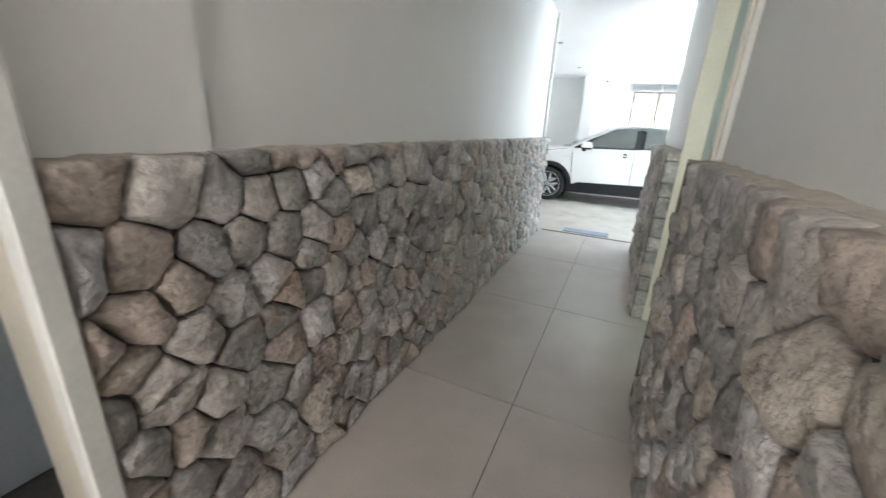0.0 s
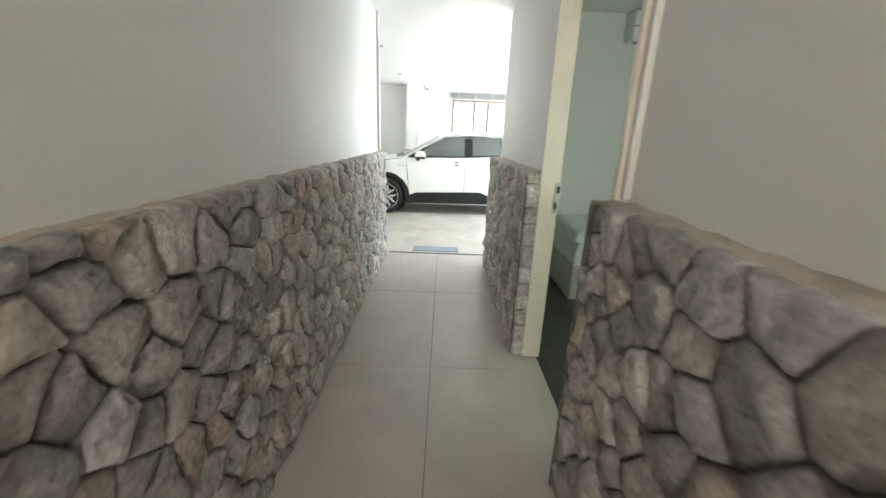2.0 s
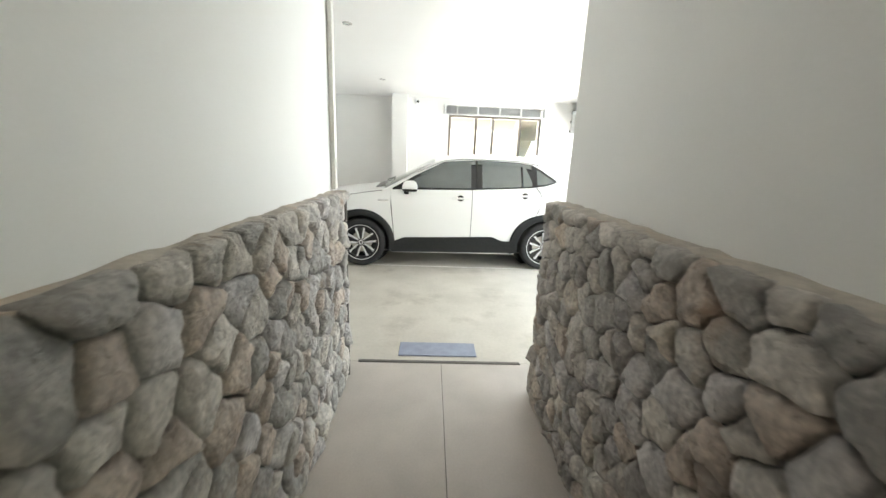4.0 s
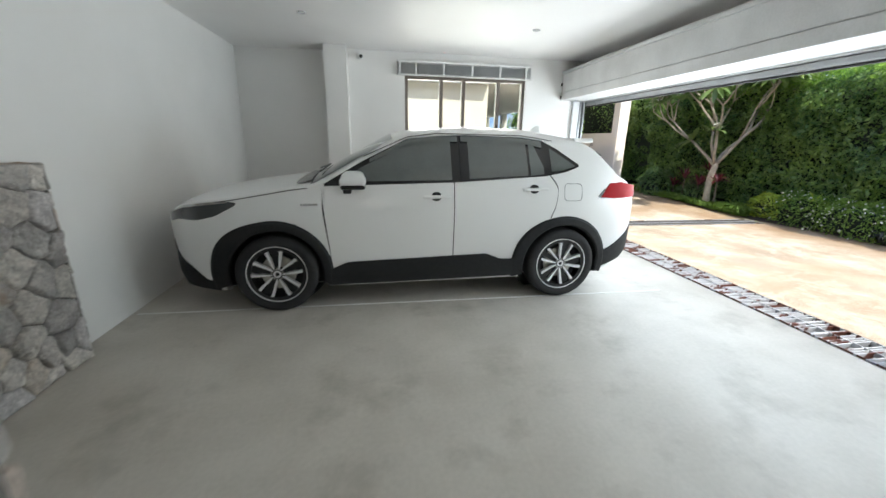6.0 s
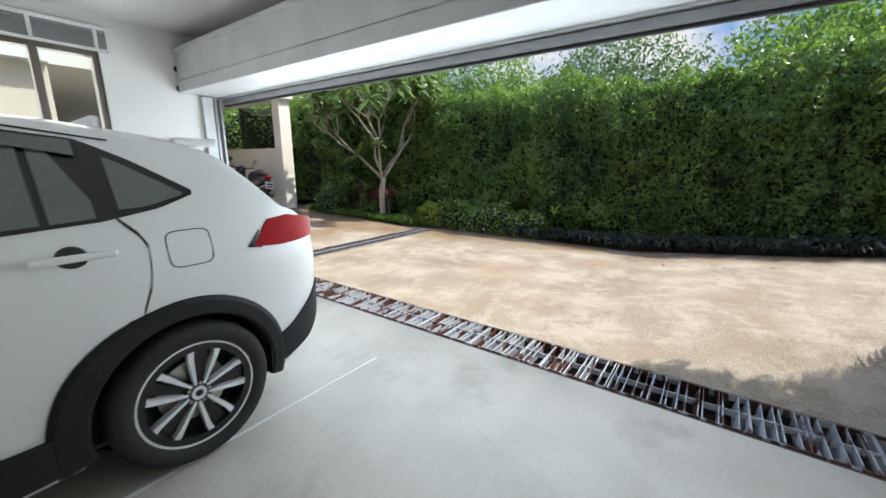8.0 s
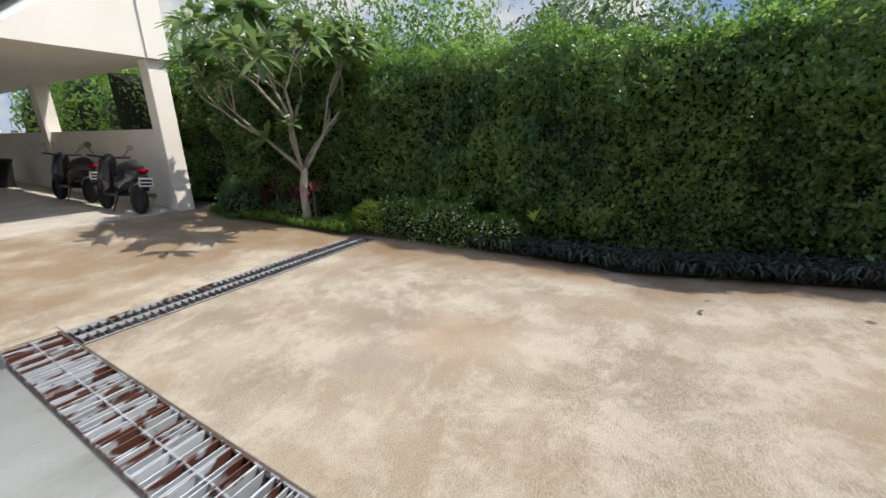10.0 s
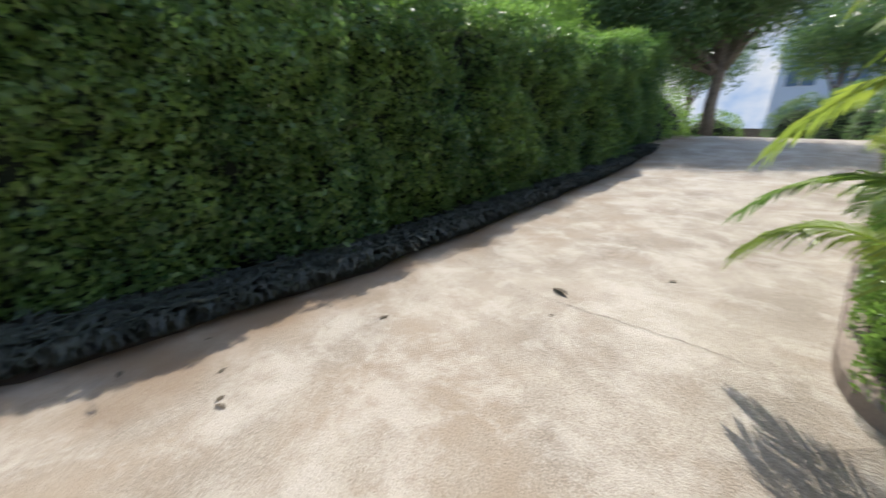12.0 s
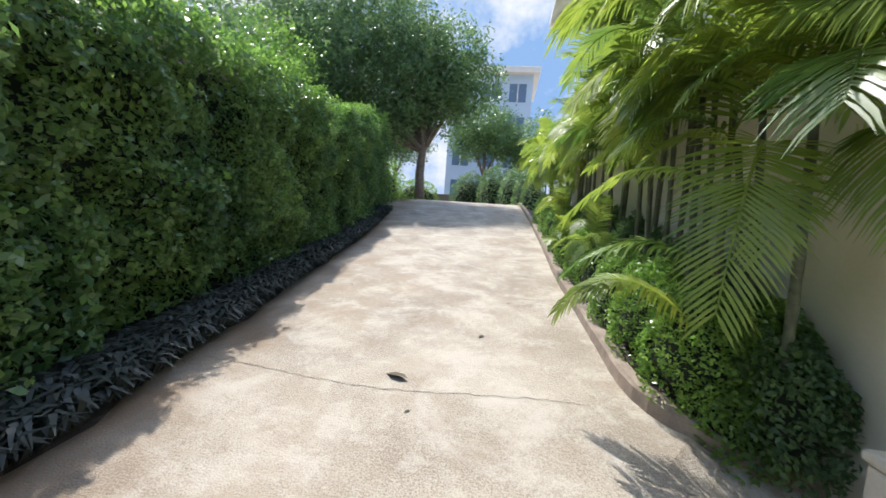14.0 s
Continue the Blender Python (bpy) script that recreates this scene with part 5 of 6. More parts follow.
# the tall clipped hedge: a line in the plan, with front, top and end
HL = np.array([(9.25, -5.2), (8.85, -2.0), (8.5, 1.0), (8.15, 4.0), (8.0, 6.0), (7.9, 10.0), (7.75, 12.3), (7.2, 14.2), (6.62, 15.6), (6.5, 18.0)])
def along(t):
    d = np.concatenate([[0], np.cumsum(np.linalg.norm(np.diff(HL, axis=0), axis=1))])
    x, y = np.interp(t * d[-1], d, HL[:, 0]), np.interp(t * d[-1], d, HL[:, 1])
    x2, y2 = np.interp(t * d[-1] + 0.05, d, HL[:, 0]), np.interp(t * d[-1] + 0.05, d, HL[:, 1])
    tx, ty = x2 - x, y2 - y
    ln = np.maximum(np.hypot(tx, ty), 1e-6)
    return x, y, -ty / ln, tx / ln        # outward normal towards the drive
HH, HD = 2.85, 1.5
hedge = tagged(empty("hedge"), "tall clipped dark green hedge with small glossy leaves", "hedge")
def hedge_points(n, kind):
    t = rng.random(n)
    t = np.where(t > 0.93, rng.random(n), t)
    x, y, nx_, ny_ = along(t)
    g = gz(x, y)
    if kind == "front":
        h = rng.random(n) ** 0.92 * (HH - 0.15) + 0.15
        d = -rng.exponential(0.18, n)
        rnd_top = np.clip((h - HH + 0.35) / 0.35, 0, 1) ** 2 * 0.25
        d -= rnd_top
        out = np.stack([nx_, ny_, 0.25 + rnd_top * 3], 1)
    else:
        h = HH + rng.normal(0, 0.05, n) - rng.exponential(0.05, n)
        d = -rng.random(n) * HD
        out = np.stack([nx_ * 0.3, ny_ * 0.3, np.ones(n)], 1)
    P = np.stack([x, y, h], 1)
    grow = np.interp(y, [-5, 3], [1.02, 0.98])       # taller towards its far end
    h = h * grow
    bump = 0.22 * fbm(P, 2.1) + 0.16 * fbm(P + 5, 6.0) + 0.09 * fbm(P + 9, 15.0)
    d = d + bump if kind == "front" else d
    z = g + h + (bump * 1.0 if kind == "top" else 0)
    return np.stack([x + nx_ * d, y + ny_ * d, z], 1), out
P, o = hedge_points(185000, "front")
quads("leaves", leaf_quads(P, o, rng.choice([0.048, 0.064, 0.085], len(P), p=[0.45, 0.37, 0.18]), slim=0.58), LEAF_HEDGE, hedge)["kind"] = "stuff"
# the top layer takes the brighter shrub leaf material
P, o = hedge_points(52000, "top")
quads("top_leaves", leaf_quads(P, o, 0.062, spread=1.2), LEAF_SHRUB, hedge, "brighter green leaves on the hedge top")["kind"] = "stuff"
n = 9000
P = np.stack([rng.uniform(9.2, 10.7, n), -5.2 - rng.exponential(0.08, n) + 0.1 * rng.normal(size=n), rng.uniform(0.1, HH, n)], 1)
P[:, 2] += gz(P[:, 0], P[:, 1])
quads("end_leaves", leaf_quads(P, np.tile([0, -1.0, 0.2], (n, 1)), 0.065), LEAF_HEDGE, hedge)["kind"] = "stuff"
# dark body behind the leaves, painted as the shade in the hedge's gaps
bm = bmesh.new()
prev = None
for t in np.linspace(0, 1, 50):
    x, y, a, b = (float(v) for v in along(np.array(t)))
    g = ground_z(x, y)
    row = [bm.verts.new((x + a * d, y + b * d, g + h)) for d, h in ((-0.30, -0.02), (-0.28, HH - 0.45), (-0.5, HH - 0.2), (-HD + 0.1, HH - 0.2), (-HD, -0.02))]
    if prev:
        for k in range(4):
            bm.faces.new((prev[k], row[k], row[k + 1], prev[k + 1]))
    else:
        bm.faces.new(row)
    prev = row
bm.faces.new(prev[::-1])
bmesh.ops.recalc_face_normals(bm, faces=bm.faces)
part("inner_growth", bm, GAP_SHADE, hedge)
# fresh shoots sticking out, and some hanging vines
n = 260
P, o = hedge_points(n, "front")
P += unit(o) * rng.uniform(0.05, 0.12, n)[:, None]
V = np.concatenate([leaf_quads(P + rng.normal(0, 0.03, P.shape), o, 0.075, 1.2) for _ in range(4)])
quads("fresh_growth", V, LEAF_SHRUB, hedge)["kind"] = "stuff"
for vy, vz in ((5.85, 2.25), (7.6, 2.3), (8.9, 2.2)):
    bm = bmesh.new()
    tube(bm, [(7.85, vy, vz), (7.78, vy + 0.02, vz - 0.15), (7.80, vy - 0.04, vz - 0.3), (7.76, vy - 0.09, vz - 0.38)], [0.006, 0.005, 0.004, 0.003], 5)
    vine = part("vine", bm, LEAF_SHRUB, hedge, "pale vine tendril hanging on the hedge")

# planting strip at the hedge's foot
strip = []
sv, sf = [], []
ysp = [15.0 - 0.4 * i for i in range(51)]
for y in ysp:
    e = float(np.interp(y, [-5.2, -1.5, 1.9, 3.9, 5.7, 7.7, 9.5, 11.5, 12.6, 15.0], [8.95, 8.35, 7.95, 7.66, 7.42, 7.33, 7.36, 7.2, 6.95, 6.4]))
    g = ground_z(7.5, y)
    e += 0.05 * math.sin(y * 3.1) + 0.03 * math.sin(y * 7.7 + 1)
    sv += [(e + 0.06, y, g + 0.004), (e + 0.14, y, g + 0.04), (e + 2.2, y, g + 0.06)]
for j in range(len(ysp) - 1):
    for k in range(2):
        sf.append((3 * j + k, 3 * j + k + 1, 3 * j + 4 + k, 3 * j + 3 + k))
structure(raw("planting_bed", sv, sf, SOIL), "dark soil bed along the hedge", "ground")
def strap_tufts(x0f, y0, y1, n, h, material, name, label, cat, width=0.25):
    """Low tufts of strap leaves."""
    c = n
    y = rng.uniform(y0, y1, c)
    x = x0f(y) + rng.random(c) * width
    base = np.stack([x, y, gz(x, y) + 0.03], 1)
    ang = rng.random(c) * math.tau
    dirv = np.stack([np.cos(ang), np.sin(ang), np.zeros(c)], 1)
    side = np.stack([-np.sin(ang), np.cos(ang), np.zeros(c)], 1)
    hh = (h * rng.uniform(0.5, 1.2, c))[:, None]
    w = 0.010 if material is GRASS else 0.017
    up = np.array([0, 0, 1.0])
    m = base + dirv * hh * 0.35 + up * hh * 0.8
    tip = base + dirv * hh * 0.95 + up * hh * rng.uniform(0.3, 0.9, c)[:, None]
    V = np.concatenate([np.stack([base - side * w, base + side * w, m + side * w, m - side * w], 1), np.stack([m - side * w, m + side * w, tip + side * 0.002, tip - side * 0.002], 1)])
    ob = quads(name, V, material)
    return tagged(ob, label, cat, kind="stuff")
edge_x = lambda y: np.interp(y, [-5.2, -1.5, 1.9, 3.9, 5.7, 7.7, 9.5, 11.5], [8.98, 8.38, 7.98, 7.69, 7.45, 7.36, 7.39, 7.23])
strap_tufts(edge_x, -5.0, 9.8, 15000, 0.20, LEAF_DARK, "border_grass", "dark low strap-leaved border plants under the hedge", "border plants", 0.42)
strap_tufts(lambda y: np.interp(y, [11.9, 12.6, 14.8], [7.02, 6.85, 6.35]), 11.95, 14.8, 3500, 0.14, GRASS, "grass", "short bright lawn grass at the drive's edge", "grass", 0.28)
strap_tufts(lambda y: np.interp(y, [11.9, 12.6], [7.05, 6.95]), 11.9, 12.5, 1800, 0.2, GRASS, "grass_tuft", "bright green grass tuft beside the drain", "grass", 0.5)

def bush(name, blobs, n, size, material, label, flowers=0, cat="shrub", core=True, spread=1.0, up=0.3):
    """A shrub: leaves spread over overlapping uneven mounds."""
    b = tagged(empty(name), label, cat)
    Ps, Os = [], []
    B = np.array(blobs, float)
    wts = (B[:, 3] * B[:, 4]) / (B[:, 3] * B[:, 4]).sum()
    idx = rng.choice(len(B), n, p=wts)
    d = unit(rng.normal(size=(n, 3)))
    d[:, 2] = np.where(d[:, 2] < -0.4, np.abs(d[:, 2]), d[:, 2]) if not up < 0 else d[:, 2]
    r = 1 - rng.exponential(0.10, n)
    sc = B[idx][:, [3, 4, 5]]
    lump = 1 + 0.13 * fbm(d * 3 + idx[:, None], 2.0)
    P = B[idx][:, :3] + d * sc * (r * lump)[:, None]
    o = d + np.array([0, 0, abs(up)])
    quads("leaves", leaf_quads(P, o, size, spread), material, b)["kind"] = "stuff"
    if flowers:
        i = rng.choice(n, flowers)
        q = P[i] + d[i] * sc[i] * 0.04
        quads("flowers", np.concatenate([leaf_quads(q + rng.normal(0, 0.008, q.shape), d[i], 0.032, 0.6, 0.9) for _ in range(2)]), PETAL, b, "tiny white flowers")["kind"] = "stuff"
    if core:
        # near-black lumps so that gaps between leaves read as deep shade
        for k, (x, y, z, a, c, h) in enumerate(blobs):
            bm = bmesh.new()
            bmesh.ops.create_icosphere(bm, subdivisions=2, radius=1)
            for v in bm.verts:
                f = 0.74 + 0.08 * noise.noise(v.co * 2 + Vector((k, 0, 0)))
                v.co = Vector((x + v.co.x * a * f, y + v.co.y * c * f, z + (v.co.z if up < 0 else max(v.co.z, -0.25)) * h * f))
            part("inner_growth", bm, GAP_SHADE, b)
    return b
bush("flowering_shrub", [(7.6, 11.2, 0.15, 0.40, 0.8, 0.5), (7.62, 10.3, 0.15, 0.38, 0.8, 0.48), (7.65, 9.5, 0.12, 0.34, 0.5, 0.40)], 9000, 0.05, LEAF_SHRUB, "low green shrub dotted with white flowers", 420)
bush("lime_shrub", [(7.45, 11.75, 0.2, 0.25, 0.42, 0.36)], 2200, 0.05, LEAF_LIME, "small lime green shrub before the hedge")
bush("corner_shrub", [(6.75, 14.3, 0.3, 0.45, 0.5, 0.6), (7.2, 13.4, 0.2, 0.4, 0.5, 0.45)], 4500, 0.07, LEAF_TREE, "small green shrub beside the carport column")

def rosette(name, x, y, z, n, ln, material, label, stem=0.0, cat="plant", w=0.02):
    b = tagged(empty(name, pose(x, y, z)), label, cat, "red plants")
    V = []
    for i in range(n):
        a = i * 2.4 + random.uniform(-.3, .3)
        el = random.uniform(0.15, 1.2)
        d = np.array([math.cos(a) * math.cos(el), math.sin(a) * math.cos(el), math.sin(el)])
        s = np.array([-math.sin(a), math.cos(a), 0]) * w
        o = np.array([0, 0, stem])
        L = ln * random.uniform(0.7, 1.1)
        m, t = o + d * L * 0.55, o + d * L + np.array([0, 0, -0.25 * L])
        V += [[o - s * .4, o + s * .4, m + s, m - s], [m - s, m + s, t + s * .1, t - s * .1]]
    quads("leaves", np.array(V), material, b)
    if stem > 0.05:
        bm = bmesh.new()
        tube(bm, [(0, 0, -0.05), (0.02, 0.01, stem * 0.5), (0, 0, stem)], [0.018, 0.015, 0.012], 6)
        part("stem", bm, BARK, b)
    return b
for (x, y, st) in ((6.9, 13.5, 0.55), (7.0, 13.15, 0.45), (7.1, 12.75, 0.6), (6.95, 13.9, 0.3), (7.25, 13.2, 0.8)):
    rosette("cordyline", x, y, ground_z(x, y), 22, 0.42, LEAF_RED, "dark red spiky cordyline growing under the hedge", st)
for (x, y) in ((7.55, 11.0), (7.5, 8.9), (7.5, 12.6)):
    rosette("bromeliad", x, y, ground_z(x, y) + 0.45 * (y < 12), 12, 0.3, LEAF_LIME, "bright green spiky plant in the border", 0.05)

# frangipani tree
TX, TY = 7.0, 12.85
tree = tagged(empty("frangipani_tree", pose(TX, TY, ground_z(TX, TY))), "frangipani tree with grey forked limbs and broad leaves", "tree")
tips = []
trunk_bm = bmesh.new()
tube(trunk_bm, [(0, 0, -0.05), (0.02, 0.03, 0.3), (-0.02, 0.0, 0.65), (0.03, -0.03, 0.95), (0.02, -0.02, 1.02)], [0.085, 0.07, 0.065, 0.062, 0.05], 10)
part("trunk", trunk_bm, PALEBARK, tree, smooth=True)
trnd = random.Random(3)
def limb(p, d, ln, r, lev):
    q = [p]
    for i in range(3):
        d = (d + Vector((trnd.uniform(-.26, .26), trnd.uniform(-.26, .26), trnd.uniform(-.05, .18)))).normalized()
        q.append(q[-1] + d * ln / 3)
    bm = bmesh.new()
    tube(bm, q, [r, r * 0.9, r * 0.8, r * 0.68], 7)
    part("limb", bm, PALEBARK, tree, smooth=True)
    if lev == 0 or trnd.random() < 0.22:
        tips.append((q[-1], d))
    if lev == 0:
        return
    for k in range(2 if trnd.random() < 0.55 else 3):
        a = trnd.uniform(0, math.tau)
        nd = (d * 0.75 + Vector((math.cos(a), math.sin(a), trnd.uniform(0.0, 0.5))) * 0.62).normalized()
        limb(q[-1], nd, ln * trnd.uniform(0.70, 0.92), r * 0.68, lev - 1)
for a, s in ((0.4, 0.6), (2.2, 0.75), (3.6, 0.5), (5.2, 0.7), (1.3, 0.25)):
    limb(Vector((0.02, -0.02, 0.95)), Vector((math.cos(a) * s, math.sin(a) * s, 0.75)).normalized(), trnd.uniform(0.72, 0.92), 0.038, 3)
V, Fw = [], []
for p, d in tips:
    for k in range(13):
        a = k * 2.4 + trnd.uniform(-.2, .2)
        e = d.orthogonal().normalized()
        f = d.cross(e)
        ld = (d * trnd.uniform(0.1, 0.7) + (e * math.cos(a) + f * math.sin(a))).normalized()
        sd_ = ld.cross(Vector((0, 0, 1))).normalized() * 0.058
        L = trnd.uniform(0.26, 0.44)
        b0, m0, t0 = p, p + ld * L * 0.6, p + ld * L + Vector((0, 0, -0.05))
        V += [[b0 - sd_ * .3, b0 + sd_ * .3, m0 + sd_, m0 - sd_], [m0 - sd_, m0 + sd_, t0 + sd_ * .15, t0 - sd_ * .15]]
    if trnd.random() < 0.5:
        for k in range(10):
            c = p + d * 0.06 + Vector((trnd.uniform(-.06, .06), trnd.uniform(-.06, .06), trnd.uniform(0, .08)))
            u = Vector((trnd.uniform(-1, 1), trnd.uniform(-1, 1), trnd.uniform(-.4, 1))).normalized() * 0.03
            w = u.orthogonal().normalized() * 0.026
            Fw.append([c - u, c + w, c + u, c - w])
quads("leaves", np.array([[tuple(v) for v in q] for q in V]), LEAF_PLUM, tree)["kind"] = "stuff"
quads("flowers", np.array([[tuple(v) for v in q] for q in Fw]), PETAL, tree, "clusters of white flowers")["kind"] = "stuff"

def big_tree(name, x, y, z, h, trunk_h, blobs, n, size, material, label, r=0.18):
    t = tagged(empty(name, pose(x, y, z)), label, "tree")
    bm = bmesh.new()
    tube(bm, [(0, 0, -0.1), (0.08, 0.02, trunk_h * 0.5), (0, 0.05, trunk_h), (0.1, 0, h * 0.7)], [r, r * 0.85, r * 0.75, r * 0.3], 10)
    part("trunk", bm, BARK, t, smooth=True)
    B = np.array(blobs, float)
    for b in blobs:
        bm = bmesh.new()
        tube(bm, [(0, 0.05, trunk_h * 0.92), (b[0] * 0.5, b[1] * 0.5, (trunk_h + b[2]) * 0.5), (b[0] * 0.95, b[1] * 0.95, b[2])], [r * 0.5, r * 0.35, r * 0.1], 7)
        part("limb", bm, BARK, t, smooth=True)
    wts = B[:, 3] ** 2 / (B[:, 3] ** 2).sum()
    k = 9
    m = n // k
    idx = rng.choice(len(B), m, p=wts)
    d = unit(rng.normal(size=(m, 3)))
    rr = 1.05 - rng.exponential(0.22, m)
    c = B[idx][:, :3] + d * (B[idx][:, 3] * rr * (1 + 0.28 * fbm(d * 2 + idx[:, None], 2.3)))[:, None] * np.array([1, 1, 0.8])
    c = np.repeat(c, k, 0)
    dd = np.repeat(d, k, 0)
    P = c + rng.normal(0, size * 1.1, c.shape)
    quads("crown", leaf_quads(P, dd + np.array([0, 0, 0.4]), size, 0.9, 0.42, 0.6), material, t, "crown of dense green leaves")["kind"] = "stuff"
    return t
big_tree("mango_tree", 8.9, -9.0, ground_z(8.9, -9.0), 8.5, 2.2, [(2.6, 0, 5.2, 2.9), (0.2, 0.6, 4.6, 1.9), (4.9, 0.6, 5.6, 2.4), (2.4, -0.8, 7.6, 2.3), (0.9, 0.3, 6.3, 1.7), (3.8, 1.0, 3.6, 1.8), (7.0, 0.0, 6.4, 2.6), (5.4, -1.0, 8.4, 2.2), (8.8, 0.5, 5.2, 2.2), (1.2, 1.2, 3.2, 1.2), (-0.9, 0.4, 3.9, 1.1), (-1.7, 0.2, 4.7, 1.4), (-0.9, 0.0, 6.0, 1.6)], 90000, 0.16, LEAF_TREE, "large dark green mango tree at the hedge's end", 0.22)
for i, (x, y, hh, rr) in enumerate(((12.5, 0.5, 5.0, 2.0), (12.8, 4.5, 5.0, 1.9), (12.2, 9.0, 4.6, 1.7), (12.0, 13.5, 4.8, 1.9), (10.5, 17.5, 4.9, 2.0), (13.5, -4.0, 5.6, 2.0))):
    big_tree("garden_tree", x, y, ground_z(x, y), hh, 2.0, [(0, 0, hh - 1.2, rr), (-0.9, 0.9, hh - 1.9, rr * 0.75), (0.7, -1.1, hh - 1.8, rr * 0.8)], 13000, 0.14, LEAF_SHRUB if i % 2 else LEAF_TREE, "leafy garden tree standing behind the hedge", 0.12)

# palms, shrubs and the kerb along the house
KERB = mat("old concrete kerb", (0.31, 0.245, 0.19), 0.85, color2=(0.20, 0.155, 0.12), scale=7, detail_scale=50, bump=0.6, bump_dist=0.005)
KL = [(3.43, 4.88), (3.74, 4.80), (4.02, 4.69), (4.23, 4.49), (4.32, 4.15), (4.34, 3.5), (4.37, 2.4), (4.41, 0.9), (4.42, -2.0), (4.5, -5.0), (4.75, -9.0), (5.4, -14.0)]
def smooth_line(pts, step):
    """A rounded line through the points of a plan."""
    out = []
    for i in range(len(pts) - 1):
        p0, p1, p2, p3 = (Vector(pts[min(max(k, 0), len(pts) - 1)]) for k in (i - 1, i, i + 1, i + 2))
        m = max(2, int((p2 - p1).length / step))
        for j in range(m):
            t = j / m
            out.append(0.5 * (2 * p1 + (p2 - p0) * t + (2 * p0 - 5 * p1 + 4 * p2 - p3) * t * t + (3 * p1 - p0 - 3 * p2 + p3) * t ** 3))
    return out + [Vector(pts[-1])]
KS = smooth_line(KL, 0.12)
krnd = random.Random(2)
bm = bmesh.new()
prev = None
for i, o in enumerate(KS):
    d = (KS[min(i + 1, len(KS) - 1)] - KS[max(i - 1, 0)]).normalized()
    inn = Vector((d.y, -d.x))
    g = ground_z(o.x, o.y) + krnd.uniform(-.004, .004)
    row = [bm.verts.new((*(o + inn * (k + krnd.uniform(-.004, .004))), g + z)) for k, z in ((0, -0.06), (0.005, 0.10), (0.025, 0.125), (0.11, 0.125), (0.13, 0.0))]
    if prev:
        for k in range(4):
            bm.faces.new((prev[k], row[k], row[k + 1], prev[k + 1]))
    prev = row
bmesh.ops.recalc_face_normals(bm, faces=bm.faces)
structure(part("kerb", bm, KERB), "low worn concrete kerb round the planting bed", "kerb")
sv, sf = [], []
for (x, y) in KL:
    g = ground_z(x, y)
    sv += [(x - 0.1, y - 0.08, g + 0.10), (3.42, y - 0.1, g + 0.12)]
for j in range(len(KL) - 1):
    sf.append((2 * j, 2 * j + 1, 2 * j + 3, 2 * j + 2))
structure(raw("house_bed", sv, sf, SOIL), "soil bed between kerb and house", "ground")
def kerb_x(y):
    return float(np.interp(-y, [-q[1] for q in KL], [q[0] for q in KL]))
for i, y in enumerate((4.35, 3.75, 3.05, 2.3, 1.5, 0.6, -0.4, -1.5, -2.7, -4.0)):
    kx = kerb_x(y)
    h = (0.62, 0.66, 0.62, 0.6, 0.65, 0.6, 0.62, 0.66, 0.6, 0.7)[i]
    blobs = [(kx - 0.36, y, ground_z(kx, y) + 0.30, 0.34, 0.48, h * 0.9), (kx - 0.66, y + 0.12, ground_z(kx, y) + 0.28, 0.36, 0.46, h * 0.9)]
    bush("bed_shrub", blobs, 13000 if i < 3 else 5000, 0.036 if i < 4 else 0.055, LEAF_SHRUB, "glossy green shrub growing in the house bed")["group"] = "bed shrubs"
bush("bed_shrub", [(3.72, 4.55, 0.3, 0.34, 0.34, 0.55)], 6000, 0.04, LEAF_SHRUB, "green shrub growing by the garage corner")

def frond_shape(seed, p0, p1, p2, leaf_len, face, droop, n=31):
    """A feather frond: a bowed midrib from p0 to p2 and two rows of long leaflets in the plane across face."""
    r = random.Random(seed)
    p0, p1, p2, face = (Vector(q) for q in (p0, p1, p2, face))
    pts = [p0 * (1 - t) ** 2 + p1 * 2 * t * (1 - t) + p2 * t * t for t in (i / n for i in range(n + 1))]
    L = sum((b - a).length for a, b in zip(pts, pts[1:]))
    V = []
    for i in range(3, n + 1):
        t = i / n
        d = (pts[i] - pts[i - 1]).normalized()
        s = d.cross(face).normalized()
        up = s.cross(d)
        for sgn in (-1, 1):
            ll = leaf_len * (0.45 + 0.65 * math.sin(min(1.0, 0.12 + t * 0.86) * math.pi)) * r.uniform(0.9, 1.1)
            b = pts[i] - d * (L / n) * r.uniform(0.0, 0.6)
            sd2 = (s * sgn + d * (0.5 + 0.9 * t * t) + up * r.uniform(0.12, 0.3)).normalized()
            w = (d - sd2 * d.dot(sd2)).normalized() * L / n * 0.36
            fall = Vector((0, 0, -1)) * ll * droop * r.uniform(0.75, 1.25)
            m, q, e = b + sd2 * ll * 0.3 + fall * 0.06, b + sd2 * ll * 0.68 + fall * 0.38, b + sd2 * ll * 0.95 + fall
            V.append([b - w * .35, b + w * .35, m + w, q + w * 0.8, e, q - w * 0.8, m - w][:7])
    for i in range(n):
        a, b = pts[i], pts[i + 1]
        k = 0.011 * (1 - i / n) + 0.003
        d = (b - a).normalized()
        s = d.cross(face).normalized() * k
        f = face.normalized() * k
        V.append([a - s, a, a + s, b + s, b + f * 0.4, b, b - s])
        V.append([a - f, a, a + f, b + f, b, b, b - f])
    return np.array([[tuple(v) for v in q] for q in V])
fronds = []
